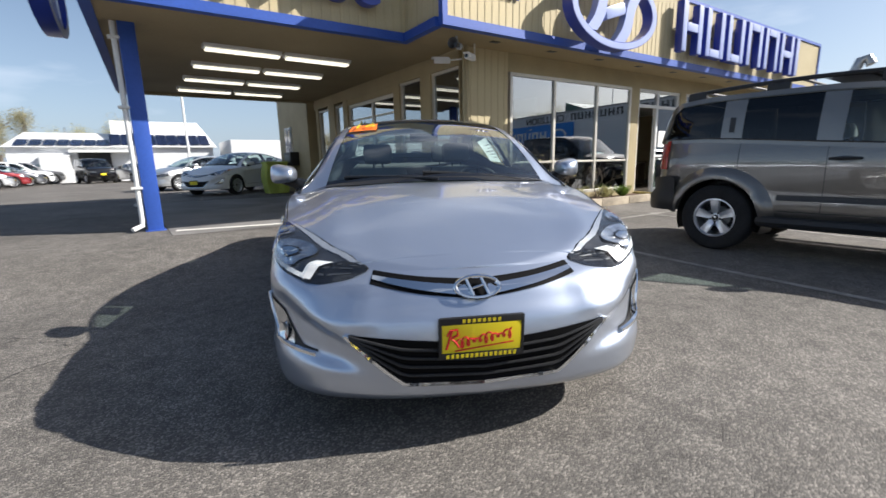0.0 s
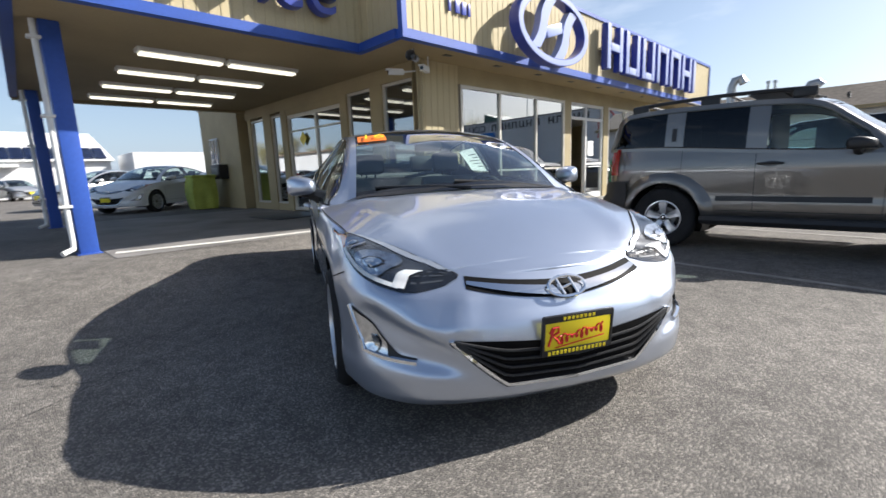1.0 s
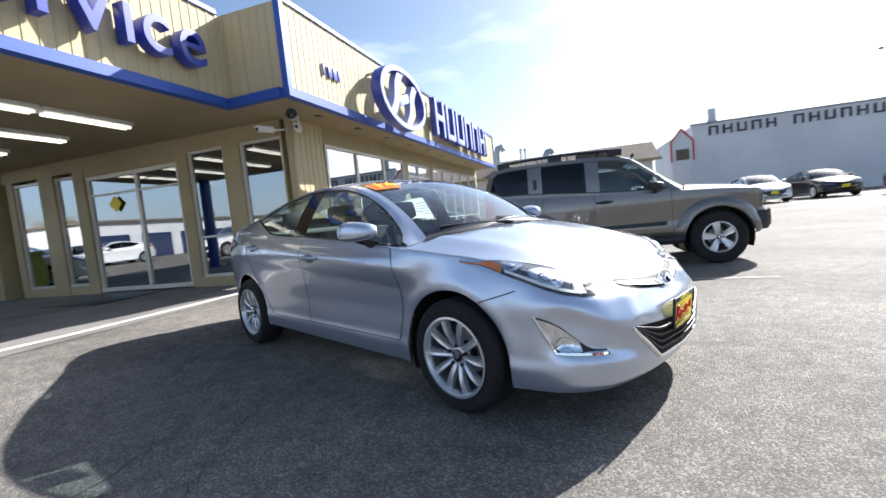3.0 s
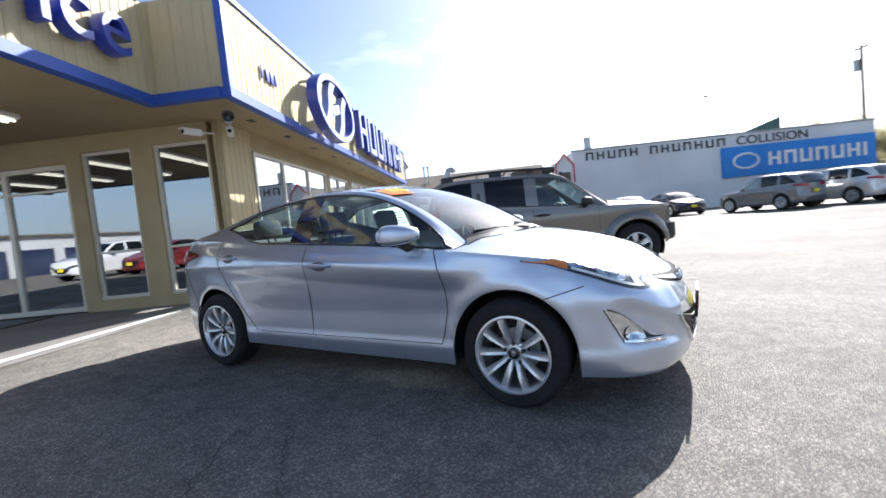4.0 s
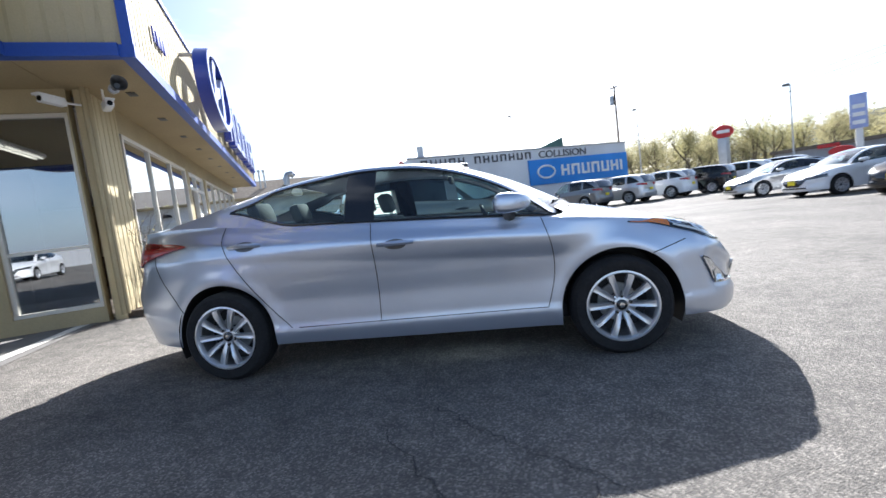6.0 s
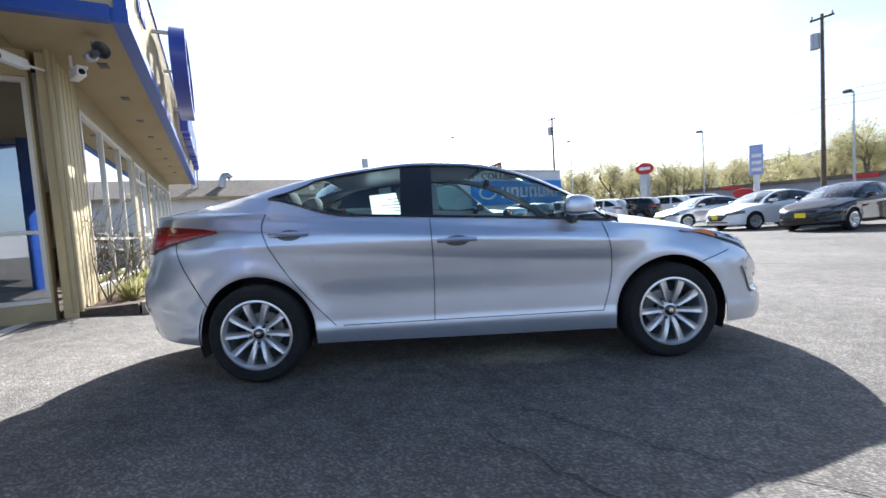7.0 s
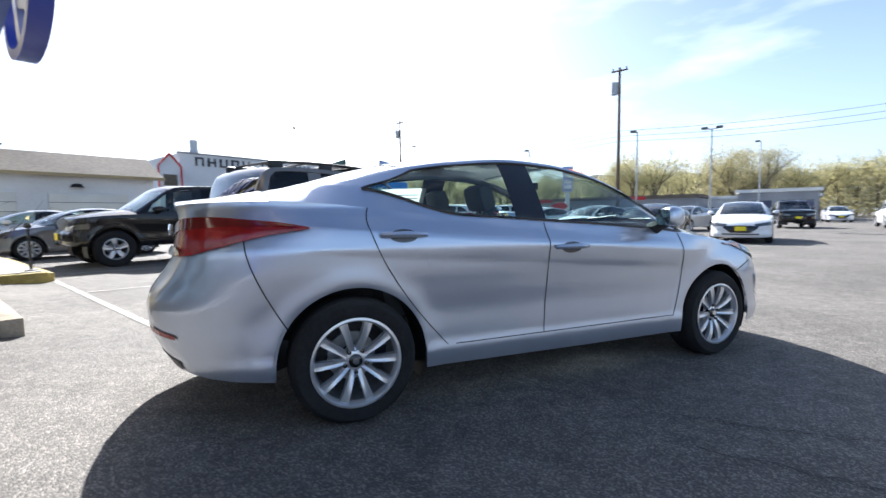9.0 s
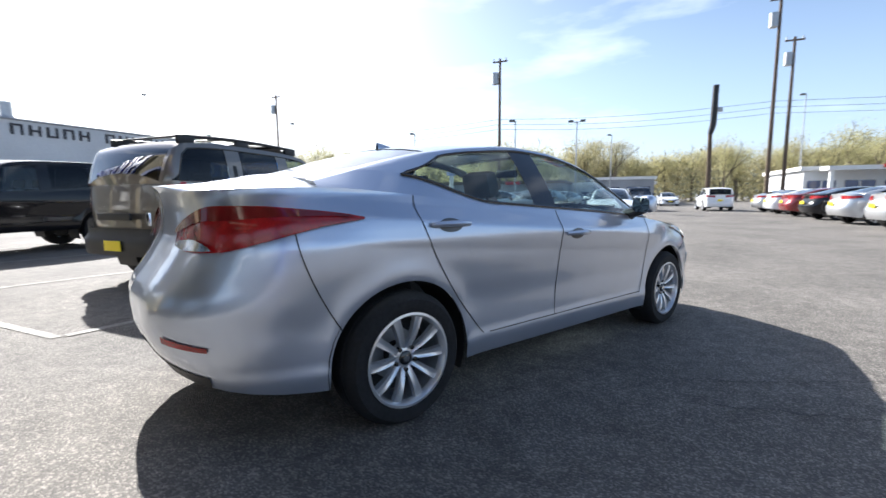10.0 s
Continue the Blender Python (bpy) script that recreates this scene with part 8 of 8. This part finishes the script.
kinds = [make_tree("tree", "spring tree with thin yellow-green leaves", 10.0, M["leaf_spring"], 34, 11, 0.35),
         make_tree("tree", "nearly bare brown tree with fine twigs", 9.0, M["leaf_brown"], 34, 12, 0.3),
         make_tree("tree", "spring tree with patchy olive leaves", 8.5, M["leaf_spring"], 40, 13, 0.25),
         make_tree("tree", "mixed brown and olive spring tree", 9.5, M["leaf_brown"], 36, 14, 0.3),
         make_tree("tree", "dark green leafy tree", 8.0, M["leaf_green"], 36, 15, 0.1)]
spots = []
tr = random.Random(21)
for i in range(120):
    a = radians(-28 - 104 * i / 119 + tr.uniform(-0.6, 0.6))
    d = tr.uniform(76, 104)
    spots.append((d * math.cos(a), d * math.sin(a), tr.uniform(0.85, 1.3)))
for x, y, s_ in ((22.0, -74, 1.3), (18.0, -73, 1.25), (23, -82, 1.4), (8, -84, 1.45), (3.5, -80, 1.2), (52, -60, 1.25), (60, -74, 1.35), (46, -70, 1.2)):
    spots.append((x, y, s_))
for i in range(16):
    spots.append((-32 + 2.6 * i + tr.uniform(-1, 1), 66 + tr.uniform(-3, 5), tr.uniform(0.65, 0.95) * (1.0 if i < 14 else 0.7)))
for i, (x, y, s_) in enumerate(spots):
    m = pose(x, y, 0.0, 0, 0, tr.uniform(0, 360)) @ Matrix.Scale(s_, 4)
    k = kinds[tr.choice((0, 1, 2, 0, 2, 3, 1)) if i > 4 else i]
    if i < 5:
        k.matrix_basis = m
    else:
        copy_thing(k, m)
hb = bmesh.new()
nx_ = 90


def hill(u, v):
    a = radians(-10 - 150 * u)
    d = 330 + 160 * v
    h = (14 + 15 * noise.noise(Vector((u * 5, 0.3, 0))) + 5 * noise.noise(Vector((u * 22, 1.3, 0))) + 1.6 * noise.noise(Vector((u * 90, 2.3, 0)))) * math.sin(math.pi * min(v, 0.5))
    return Vector((d * math.cos(a), d * math.sin(a), max(h, 0) + 18 * math.sin(math.pi * min(v, 0.5)) * smooth01(u, 0.1, 0.35) - 1))


add_grid(hb, hill, 260, 10)
tagged(part("hill", hb, M["hill"]), "low wooded hills on the horizon", "hill", kind="structure")
# understorey that fills the foot of the tree line
us = bmesh.new()
ur = random.Random(8)
for i in range(7000):
    a = radians(-26 - 104 * ur.random())
    d = ur.uniform(84, 106)
    leafy(us, Vector((d * math.cos(a), d * math.sin(a), ur.uniform(0.3, 7.5))), 7, 1.9, 0.5, ur)
tagged(part("thicket", us, M["leaf_brown"], smooth=False), "brown and olive thicket along the tree line", "bushes", kind="stuff")
